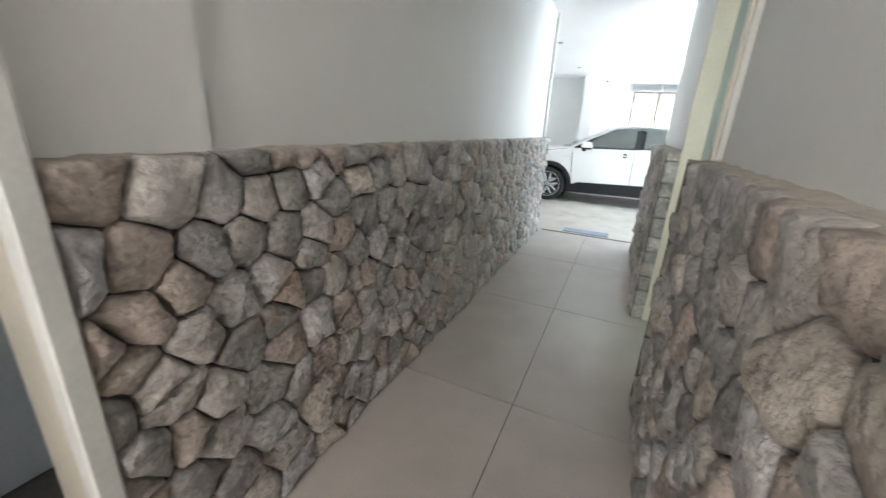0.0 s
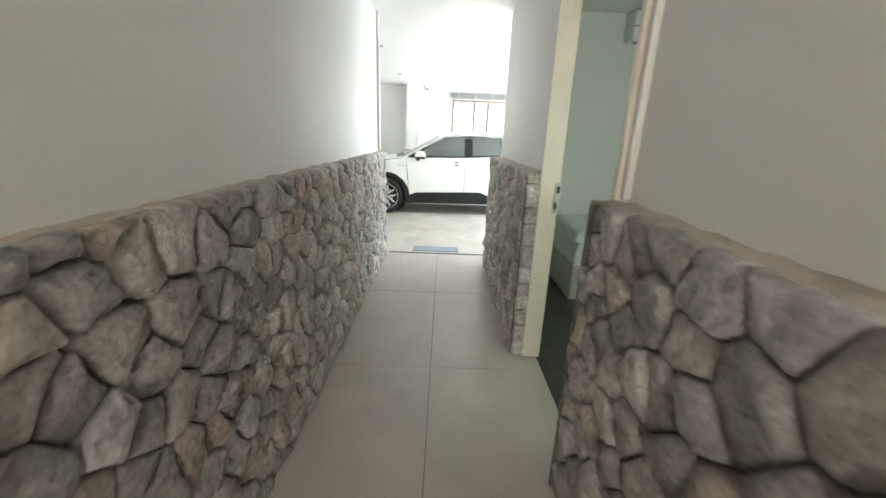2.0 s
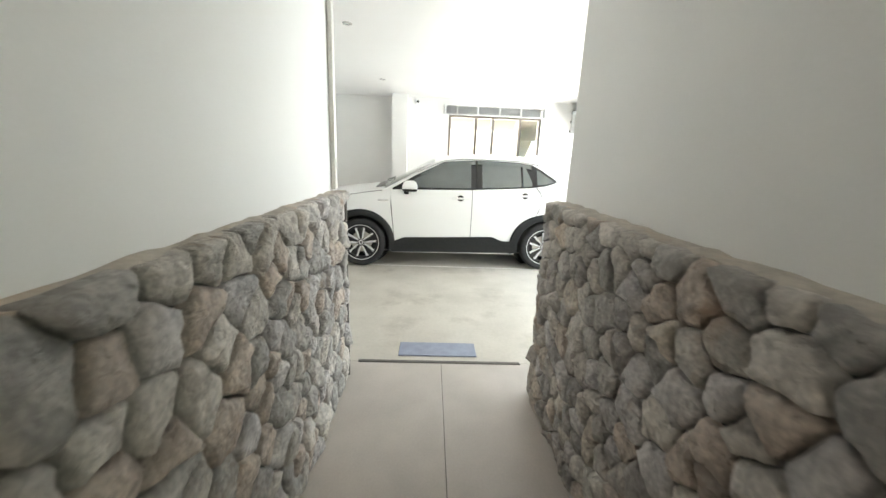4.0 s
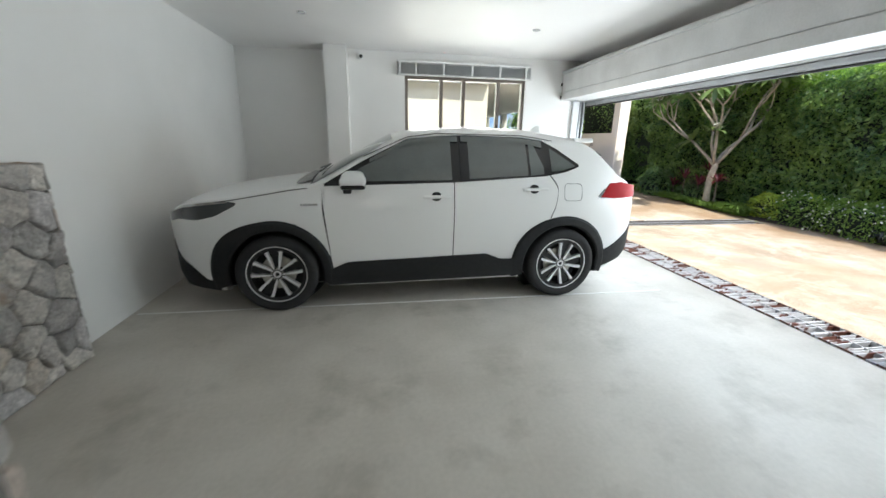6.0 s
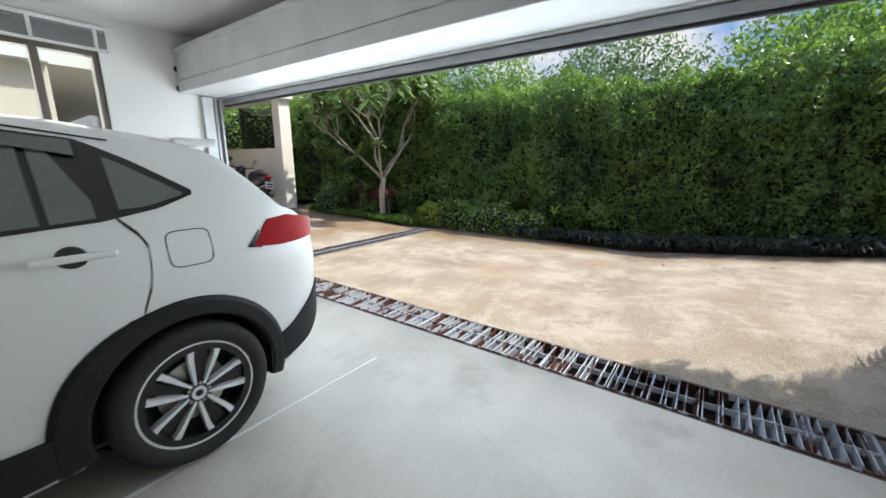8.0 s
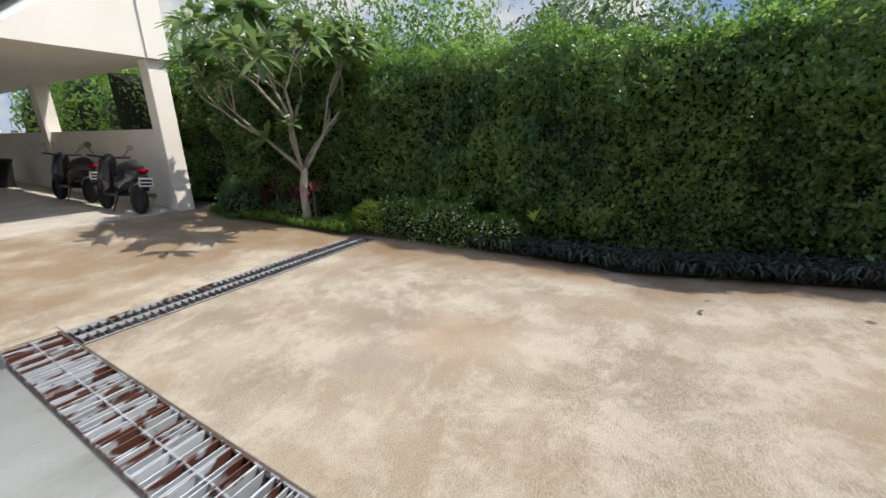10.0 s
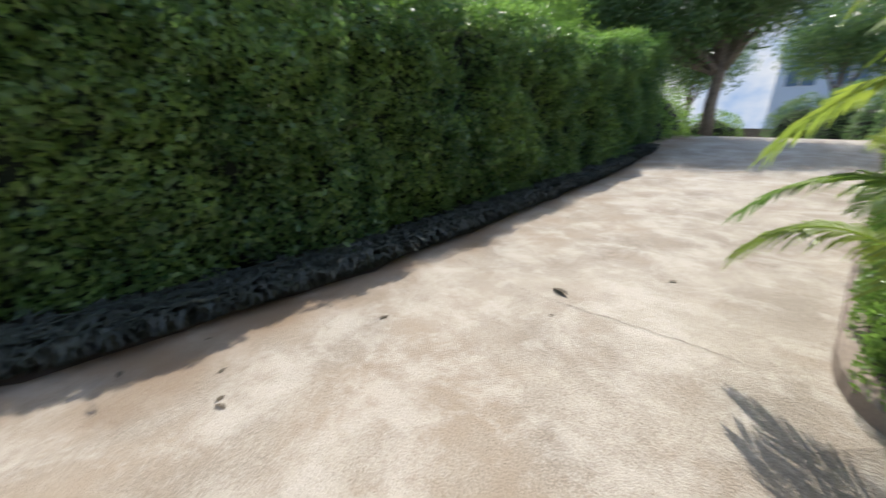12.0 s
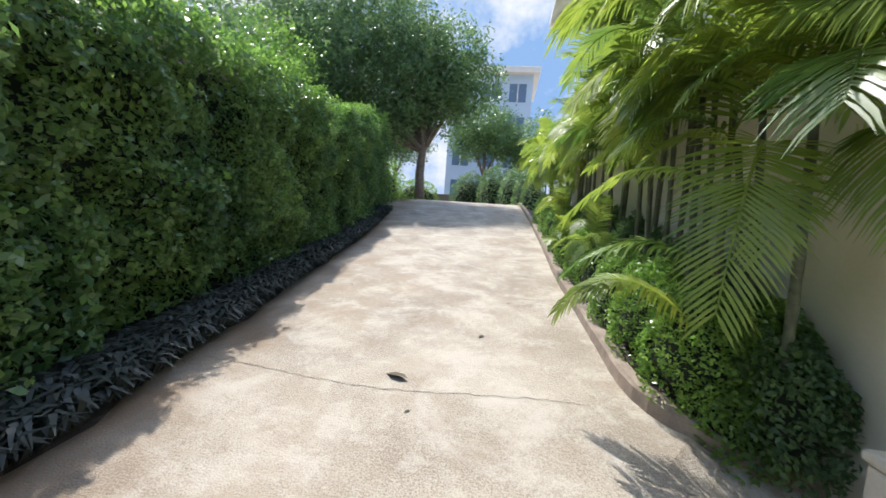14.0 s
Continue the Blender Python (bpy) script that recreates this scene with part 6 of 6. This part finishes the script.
for k, (up_, out_, drop, ll, dr) in enumerate(((0.75, 1.05, 0.35, 0.40, 0.25), (0.60, 1.10, -0.05, 0.38, 0.35), (0.95, 0.85, 0.85, 0.42, 0.2), (0.35, 1.00, -0.45, 0.36, 0.45), (0.70, 0.90, -0.25, 0.40, 0.5), (1.1, 0.55, 1.2, 0.36, 0.15))):
    ob = quads("frond", frond_shape(k, (0, 0, 0), (out_ * 0.5, 0, up_), (out_, 0.05, drop), ll, (0, 0, 1) if k != 2 else (-0.6, 0, 0.8), dr), LEAF_PALM, n=7)
    fronds.append(ob.data)
    bpy.data.objects.remove(ob)
prnd = random.Random(21)
def palm(x, y, stems, h, count, size=1.0):
    g = ground_z(x, y) + 0.1
    pm = tagged(empty("palm", pose(x, y, g)), "clumping palm with arching yellow green fronds beside the house", "palm", "palms along the house")
    for s in range(stems):
        a = prnd.uniform(0, math.tau)
        dx, dy = 0.09 * math.cos(a), 0.20 * math.sin(a)
        hh = h * prnd.uniform(0.72, 1.08)
        bm = bmesh.new()
        lx = prnd.uniform(0.0, 0.12)
        ring = [(dx * (1 + k / 18) + lx * (k / 18) ** 2, dy * (1 + 0.6 * k / 18), -0.1 + (hh + 0.1) * k / 18) for k in range(19)]
        tube(bm, ring, [(0.030 - 0.010 * k / 18) * (1.12 if k % 2 else 0.96) for k in range(19)], 8)
        part("stem", bm, PALMBARK, pm, smooth=True)
        for k in range(count):
            az = prnd.uniform(-1.75, 1.75)
            f = new("frond", prnd.choice(fronds))
            f.parent = pm
            f.location = (ring[-1][0], ring[-1][1], hh - prnd.uniform(0, 0.25))
            f.rotation_euler = (prnd.uniform(-.3, .3), prnd.uniform(-.25, .2), az)
            q = prnd.uniform(0.75, 1.05) * size * (0.8 if abs(az) < 0.7 else 1.0)
            f.scale = (q, q, q)
    return pm
def bowed(pm, rows):
    """Single large fronds of a palm, each from its base over a bend to its tip."""
    o = Vector(pm.matrix_basis.translation)
    for k, (p0, p1, p2, ll, face, dr) in enumerate(rows):
        quads("frond", frond_shape(40 + k, Vector(p0) - o, Vector(p1) - o, Vector(p2) - o, ll, face, dr, 46), LEAF_PALM, pm, n=7)
near = palm(3.62, 4.62, 3, 2.35, 2, 0.85)
bowed(near, (((3.82, 4.66, 2.05), (4.00, 4.86, 2.10), (4.22, 5.12, 1.12), 0.42, (0.55, 0.8, 0.25), 0.12),
             ((3.74, 5.05, 2.15), (3.92, 5.36, 2.5), (4.18, 5.62, 1.98), 0.40, (0.5, 0.2, 0.8), 0.35),
             ((3.74, 4.80, 2.30), (3.95, 5.10, 2.75), (4.0, 5.50, 2.35), 0.40, (0.2, 0.0, 1), 0.4),
             ((3.70, 4.90, 2.30), (3.80, 5.15, 3.10), (3.98, 5.25, 2.70), 0.42, (0.4, 0.3, 0.8), 0.5),
             ((3.70, 4.80, 2.40), (3.90, 5.00, 3.40), (4.25, 5.05, 2.85), 0.42, (0.2, 0.1, 1), 0.6),
             ((3.74, 4.70, 2.30), (4.05, 4.50, 3.00), (4.50, 4.30, 2.45), 0.42, (0.1, 0, 1), 0.7),
             ((3.74, 4.55, 2.40), (3.95, 4.30, 3.00), (4.25, 3.70, 2.60), 0.42, (0.2, 0.3, 1), 0.55),
             ((3.66, 4.90, 2.20), (3.80, 5.30, 2.75), (3.86, 5.72, 2.25), 0.40, (0.3, 0.1, 1), 0.5),
             ((3.66, 4.75, 2.35), (4.10, 4.95, 3.10), (4.45, 5.02, 2.70), 0.42, (0.1, 0.1, 1), 0.6),
             ((3.62, 4.95, 1.90), (3.66, 5.20, 2.30), (3.80, 5.50, 1.62), 0.36, (0.6, 0.2, 0.7), 0.3),
             ((3.62, 4.60, 1.60), (3.85, 4.80, 2.05), (4.02, 5.10, 1.45), 0.34, (0.6, 0.5, 0.6), 0.2)))
second = palm(3.74, 4.05, 3, 2.45, 2, 0.9)
bowed(second, (((3.80, 4.30, 2.45), (4.00, 4.10, 2.85), (4.32, 3.66, 2.18), 0.42, (0.1, 0.2, 1), 0.75),
               ((3.80, 4.70, 1.50), (4.35, 4.60, 2.28), (4.86, 4.33, 1.53), 0.26, (0.1, 0.1, 1), 0.5),
               ((3.80, 4.80, 0.95), (4.40, 4.82, 1.78), (4.86, 4.61, 1.20), 0.24, (0.1, 0.1, 1), 0.5),
               ((3.90, 4.50, 0.80), (4.50, 4.52, 1.48), (4.87, 4.48, 0.91), 0.20, (0.2, 0.3, 1), 0.5),
               ((3.80, 4.10, 2.50), (4.00, 3.80, 3.45), (4.30, 3.15, 3.25), 0.44, (0.2, 0.2, 1), 0.4),
               ((3.80, 4.20, 2.50), (4.35, 4.10, 3.70), (4.95, 3.95, 3.05), 0.46, (0.1, 0.1, 1), 0.5),
               ((3.80, 4.05, 2.50), (4.30, 3.75, 3.80), (4.85, 3.40, 3.30), 0.46, (0.1, 0.1, 1), 0.5),
               ((3.76, 4.35, 2.45), (4.15, 4.45, 3.60), (4.62, 4.55, 3.05), 0.46, (0.1, 0.1, 1), 0.5)))
third = palm(3.72, 3.15, 4, 2.75, 3)
bowed(third, (((3.80, 3.20, 2.75), (4.05, 2.90, 3.75), (4.38, 2.40, 3.15), 0.44, (0.2, 0.2, 1), 0.6),
              ((3.80, 3.20, 2.65), (4.25, 3.30, 3.40), (4.72, 3.40, 2.62), 0.42, (0.1, 0.1, 1), 0.6),
              ((3.85, 3.25, 2.00), (4.10, 3.00, 2.55), (4.36, 2.55, 2.15), 0.26, (0.1, 0.1, 1), 0.4)))
for x, y, st, h, c, k in ((3.66, 2.35, 4, 2.9, 5, 1.0), (3.95, 2.1, 2, 0.7, 4, 0.6), (3.70, 1.3, 4, 2.6, 5, 1.0), (3.95, 0.9, 2, 0.7, 4, 0.65), (3.75, 0.1, 4, 2.7, 5, 1.0), (3.95, -0.5, 2, 0.9, 4, 0.7), (3.78, -1.4, 4, 2.5, 5, 1.0), (3.8, -2.8, 3, 2.3, 5, 1.0), (3.85, -4.4, 3, 2.2, 5, 1.0), (4.0, -6.2, 3, 2.0, 5, 1.0)):
    palm(x, y, st, h, c, k)

for i, (y, h) in enumerate(((4.62, 0.72), (4.0, 0.95), (3.4, 1.05), (2.7, 1.0), (1.9, 1.1), (1.0, 1.1), (0.0, 1.1), (-1.2, 1.2))):
    bush("wall_shrub", [(3.62, y, ground_z(3.6, y) + 0.25, 0.26, 0.5, h * 0.8)], 5200, 0.045, LEAF_TREE, "leafy green shrub growing against the house wall")["group"] = "wall shrubs"
bush("tree_foot_shrub", [(9.6, -8.2, 1.25, 1.2, 1.0, 1.1), (11.0, -7.8, 1.25, 1.8, 1.0, 1.4), (9.0, -10.2, 1.45, 0.7, 0.9, 0.6)], 6000, 0.10, LEAF_SHRUB, "low green shrubs under the mango tree")
# ---- carport, scooters and distance ----
CARPM = mat("cream render", (0.80, 0.77, 0.71), 0.75, color2=(0.75, 0.71, 0.64), scale=1.2, detail_scale=50, bump=0.2)
BLUEW = mat("pale blue facade", (0.50, 0.62, 0.74), 0.7, color2=(0.45, 0.57, 0.70), scale=0.8)
BLUED = mat("blue window glass", (0.13, 0.21, 0.33), 0.15)
SCOOT = mat("dark scooter plastic", (0.02, 0.02, 0.025), 0.25, coat=0.6)
CPX, CPY, CG = 6.05, 15.3, 0.30
cp = tagged(empty("carport"), "cream rendered carport with columns and a low wall", "carport")
part("roof", boxes((-9, CPY - 0.05, 2.92, CPX + 0.35, 30, 4.6)), CARPM, cp)
part("column", boxes((CPX + 0.02, CPY, CG - 0.1, CPX + 0.32, CPY + 0.30, 2.92), bevel=0.01), CARPM, cp)
part("roof_edge", boxes((CPX + 0.02, CPY - 0.09, 2.92, CPX + 0.36, CPY - 0.051, 4.05)), CARPM, cp)
for y in (21.0, 26.2):
    part("column", boxes((CPX, y, CG - 0.1, CPX + 0.3, y + 0.35, 2.92), bevel=0.01), CARPM, cp)
part("low_wall", boxes((CPX + 0.1, CPY + 0.32, CG - 0.1, CPX + 0.24, 29.8, 1.78)), CARPM, cp)
part("back_wall", boxes((-9, 29.8, CG - 0.1, CPX + 0.3, 30, 2.92)), CARPM, cp)
structure(part("carport_floor", boxes((-9, CPY + 0.02, CG - 0.2, CPX + 0.12, 29.8, CG + 0.012)), CONCRETE), "smooth pale concrete carport floor", "floor")
nb = tagged(empty("neighbour_house"), "cream neighbouring house wall seen past the window", "house")
part("wall", boxes((-6, 14.3, 0.0, 2.0, 14.6, 2.75)), NEIGH, nb)
part("parapet", boxes((-6, 14.1, 2.75, 2.0, 14.7, 3.3)), WALL, nb)

def scooter(m):
    s = tagged(empty("scooter", m), "dark parked scooter with red tail light and white plate", "scooter", "scooters")
    for x in (-0.62, 0.60):
        bm = bmesh.new()
        rings = []
        for k in range(20):
            a = k * math.tau / 20
            c = Vector((x + 0.215 * math.cos(a), 0, 0.265 + 0.215 * math.sin(a)))
            rd = Vector((math.cos(a), 0, math.sin(a)))
            rings.append([bm.verts.new(c + 0.05 * (math.cos(j * math.tau / 8) * rd + math.sin(j * math.tau / 8) * Vector((0, 1, 0)))) for j in range(8)])
        for k in range(20):
            for j in range(8):
                bm.faces.new((rings[k][j], rings[(k + 1) % 20][j], rings[(k + 1) % 20][(j + 1) % 8], rings[k][(j + 1) % 8]))
        w = part("wheel", bm, TYRE, s, smooth=True)
        bm = bmesh.new(); disc_prism(bm, (x, 0, 0.265), (0, 1, 0), 0, 0.17, -0.02, 0.02, 18)
        part("rim", bm, DALLOY, w)
    bm = bmesh.new()
    tube(bm, [(-0.80, 0, 0.72), (-0.5, 0, 0.70), (-0.15, 0, 0.58), (0.0, 0, 0.36)], [0.07, 0.15, 0.15, 0.10], 12)
    part("rear_body", bm, SCOOT, s, smooth=True)
    bm = bmesh.new(); tube(bm, [(-0.78, 0, 0.83), (-0.55, 0, 0.84), (-0.25, 0, 0.78), (-0.05, 0, 0.76)], [0.05, 0.12, 0.13, 0.06], 12)
    part("seat", bm, RUBBER, s, "black seat", smooth=True)
    part("footboard", boxes((-0.1, -0.13, 0.28, 0.38, 0.13, 0.36), bevel=0.03, seg=2), SCOOT, s)
    bm = bmesh.new(); tube(bm, [(0.36, 0, 0.30), (0.42, 0, 0.6), (0.36, 0, 0.92), (0.28, 0, 1.0)], [0.11, 0.17, 0.13, 0.07], 12)
    part("front_shield", bm, SCOOT, s, smooth=True)
    bm = bmesh.new(); tube(bm, [(0.34, 0, 0.9), (0.60, 0, 0.30)], [0.03, 0.03], 8)
    part("fork", bm, DALLOY, s)
    bm = bmesh.new(); tube(bm, [(0.28, -0.33, 1.0), (0.32, 0, 0.97), (0.28, 0.33, 1.0)], 0.018, 8)
    part("handlebar", bm, RUBBER, s)
    for sg in (-1, 1):
        bm = bmesh.new(); tube(bm, [(0.30, sg * 0.22, 1.0), (0.27, sg * 0.30, 1.14)], 0.008, 6)
        st = part("mirror_stalk", bm, RUBBER, s)
        bm = bmesh.new(); disc_prism(bm, (0.25, sg * 0.32, 1.18), (-1, 0, 0), 0, 0.055, 0, 0.015, 16)
        part("mirror", bm, CHROME, st, "round mirror")
    bm = bmesh.new(); tube(bm, [(0.42, 0, 0.50), (0.62, 0, 0.52), (0.80, 0, 0.40)], [0.06, 0.09, 0.05], 8)
    part("front_mudguard", bm, SCOOT, s, smooth=True)
    part("tail_light", boxes((-0.86, -0.08, 0.74, -0.80, 0.08, 0.80), bevel=0.015), REDL, s, "red tail light")
    pl = part("plate", boxes((-0.90, -0.11, 0.50, -0.885, 0.11, 0.66), bevel=0.003), PLASTIC, s, "white number plate")
    for i in range(2):
        part("plate_text", boxes((-0.9025, -0.085, 0.53 + 0.06 * i, -0.9005, 0.085, 0.56 + 0.06 * i)), SCOOT, pl)
    part("rear_mudguard", boxes((-0.89, -0.06, 0.42, -0.76, 0.06, 0.70), bevel=0.02), SCOOT, s)
    bm = bmesh.new(); tube(bm, [(-0.15, -0.15, 0.30), (-0.75, -0.18, 0.33)], [0.03, 0.05], 10)
    part("exhaust", bm, BRASS, s)
    bm = bmesh.new(); tube(bm, [(-0.1, 0.10, 0.28), (-0.18, 0.22, 0.02)], 0.012, 6)
    part("stand", bm, RUBBER, s)
    return s
sc = scooter(pose(5.52, 16.15, CG + 0.012, 7, 0, 93))
copy_thing(sc, pose(5.55, 18.5, CG + 0.012, 7, 0, 97))
bn = tagged(empty("waste_bin", pose(5.5, 23.6, CG + 0.012)), "dark grey plastic waste bin standing by the low wall", "bin")
bm = bmesh.new()
vs = [bm.verts.new(p) for p in ((-.2, -.25, 0), (.2, -.25, 0), (.2, .25, 0), (-.2, .25, 0), (-.27, -.33, .72), (.27, -.33, .72), (.27, .33, .72), (-.27, .33, .72))]
for f in ((3, 2, 1, 0), (4, 5, 6, 7), (0, 1, 5, 4), (1, 2, 6, 5), (2, 3, 7, 6), (3, 0, 4, 7)):
    bm.faces.new([vs[i] for i in f])
part("tub", bm, CLADB, bn)
part("lid", boxes((-.3, -.36, .722, .3, .36, .78), bevel=0.015), CLADB, bn)

# thicket behind the carport
bush("thicket", [(8.4, 18.0, 1.6, 1.0, 1.6, 2.0), (8.2, 21.0, 1.7, 0.9, 1.8, 2.2), (8.2, 24.5, 1.8, 0.9, 2.0, 2.4), (8.2, 28.5, 1.8, 0.9, 2.4, 2.4), (9.5, 17.5, 1.5, 1.6, 2.0, 1.9), (9.0, 20.5, 1.4, 1.6, 2.2, 2.3), (8.8, 24, 1.6, 1.6, 2.6, 2.2), (9.2, 28, 1.6, 1.8, 2.6, 2.6), (10.5, 22, 2.6, 1.8, 2.6, 2.6), (10.5, 27, 3, 2, 3, 2.8)], 34000, 0.16, LEAF_SHRUB, "dense sunny green thicket behind the carport wall", 0, "bushes", up=-0.3)
# a building far up the drive
fb = tagged(empty("apartment_building", pose(3.4, -33.0, ground_z(5, -33))), "pale blue apartment building beyond the trees", "building")
part("wall", boxes((0, -8, 0, 8.3, 0, 13.8)), BLUEW, fb)
part("roof", boxes((-0.6, -8.5, 13.8, 8.9, 0.7, 14.4), bevel=0.03), CARPM, fb)
for i in range(3):
    for j in range(4):
        w = part("window", boxes((0.6 + i * 2.7, -0.05, 1.2 + j * 3.3, 2.3 + i * 2.7, 0.03, 3.0 + j * 3.3)), BLUED, fb)
        part("frame", boxes((1.4 + i * 2.7, 0.031, 1.2 + j * 3.3, 1.5 + i * 2.7, 0.06, 3.0 + j * 3.3)), PLASTIC, w)
wall_f = tagged(part("garden_wall", boxes((4.5, -19.3, 1.0, 22, -19.0, ground_z(8, -19) + 0.75)), BARK), "low dark garden wall at the drive's end", "wall")
G_ = ground_z
bush("far_shrub", [(7.4, -16.5, G_(7, -16), 1.3, 1.2, 2.1), (6.0, -14.6, G_(6, -14), 0.9, 1.5, 2.3), (5.0, -12.5, G_(5, -12), 0.7, 1.5, 1.9), (4.4, -10.0, G_(4, -10), 0.6, 1.6, 1.6), (4.2, -8.0, G_(4, -8), 0.5, 1.2, 1.3)], 16000, 0.11, LEAF_TREE, "grey green shrubs at the bend of the drive", 420)
bush("far_shrub", [(10.8, -16.5, G_(11, -16), 1.6, 1.2, 1.5), (12.8, -15.5, G_(12, -15), 1.4, 1.4, 1.9), (14.5, -18, G_(12, -18), 2.2, 1.4, 2.2), (11.5, -11, G_(11, -11), 1.4, 1.6, 2.2), (10.6, -7.2, G_(10, -7), 1.2, 1.2, 1.6)], 14000, 0.11, LEAF_SHRUB, "green shrubs beyond the hedge end")
for i, (x, y, h, r) in enumerate(((14.5, -24, 7.5, 2.6), (20, -20, 8, 3.0), (3.0, -20.0, 6.0, 2.2), (16, -12, 7.5, 2.8), (19, -4, 7, 2.8), (6.9, -20.5, 7.2, 2.0))):
    big_tree("far_tree", x, y, ground_z(x, y), h, 2.4, [(0, 0, h - 1.6, r), (-1.2, 0.8, h - 2.6, r * 0.75), (1.2, -0.6, h - 2.4, r * 0.8)], 12000, 0.2, LEAF_TREE, "large leafy tree in the distance", 0.2)
# fallen leaf and the crack across the drive
LEAFBROWN = mat("dry leaf", (0.10, 0.075, 0.045), 0.8)
lx, ly = 5.97, 4.47
raw("fallen_leaf", [(0, -.10, .004), (.035, -.03, .022), (.03, .05, .026), (0, .11, .006), (-.03, .05, .02), (-.035, -.03, .018), (0, -.03, .008), (0, .05, .01)], [(0, 1, 6), (1, 2, 7, 6), (2, 3, 7), (3, 4, 7), (4, 5, 6, 7), (5, 0, 6)], LEAFBROWN)
lf = bpy.data.objects["fallen_leaf"]
lf.matrix_basis = pose(lx, ly, ground_z(lx, ly) + 0.004, 4, 0, 70)
tagged(lf, "dry brown curled leaf lying on the drive", "leaf")
CRACK = mat("crack shadow", (0.13, 0.10, 0.08), 0.95)
bm = bmesh.new()
crnd = random.Random(9)
prev = None
for i in range(70):
    t = i / 69
    x = 7.5 + t * (4.62 - 7.5)
    y = 4.62 - 0.06 * t + 0.06 * math.sin(t * 6.5 - 1.5) + crnd.uniform(-.012, .012)
    g = ground_z(x, y) + 0.003
    w = 0.0014 + crnd.uniform(0, 0.0026)
    row = [bm.verts.new((x, y - w, g + w * 0.07)), bm.verts.new((x, y + w, g - w * 0.07 + 0.001))]
    if prev:
        bm.faces.new((prev[0], row[0], row[1], prev[1]))
    prev = row
structure(part("drive_crack", bm, CRACK), "thin dark crack across the concrete drive", "ground")

# scattered dry leaves near the hedge and the drain
lrnd = random.Random(4)
for i in range(14):
    x, y = (lrnd.uniform(6.2, 7.3), lrnd.uniform(6.5, 11.0)) if i < 9 else (lrnd.uniform(5.0, 7.2), lrnd.uniform(1.5, 6.0))
    m = pose(x, y, ground_z(x, y) + 0.004, lrnd.uniform(-8, 8), lrnd.uniform(-8, 8), lrnd.uniform(0, 360))
    c = copy_thing(lf, m)
    k = lrnd.uniform(0.22, 0.42)
    c.scale = (k, k, k)
# bank of clouds far off
cm = bpy.data.materials.new("cloud bank")
cm.use_nodes = True
n, l = cm.node_tree.nodes, cm.node_tree.links
em, sh, nz, geo, rg = n.new("ShaderNodeEmission"), n.new("ShaderNodeMixShader"), n.new("ShaderNodeTexNoise"), n.new("ShaderNodeNewGeometry"), n.new("ShaderNodeMapRange")
nz.inputs["Scale"].default_value, nz.inputs["Detail"].default_value, nz.inputs["Roughness"].default_value = 0.006, 8, 0.6
l.new(geo.outputs["Position"], nz.inputs["Vector"])
rg.inputs[1].default_value, rg.inputs[2].default_value, rg.inputs[4].default_value = 0.40, 0.62, 0.95
l.new(nz.outputs[0], rg.inputs[0])
em.inputs[0].default_value, em.inputs[1].default_value = (0.95, 0.97, 1.0, 1), 0.56
blue = n.new("ShaderNodeEmission")
blue.inputs[0].default_value, blue.inputs[1].default_value = (0.34, 0.56, 0.95, 1), 0.50
l.new(rg.outputs[0], sh.inputs[0]), l.new(blue.outputs[0], sh.inputs[1]), l.new(em.outputs[0], sh.inputs[2])
l.new(sh.outputs[0], n["Material Output"].inputs[0])
V, Fc = [], []
for i in range(25):
    a = math.tau * i / 24
    for z in (-10, 560):
        V.append((900 * math.cos(a), 900 * math.sin(a), z))
for i in range(24):
    Fc.append((2 * i, 2 * i + 2, 2 * i + 3, 2 * i + 1))
structure(raw("backdrop", V, Fc, cm), "distant bank of white clouds in a blue sky", "sky")
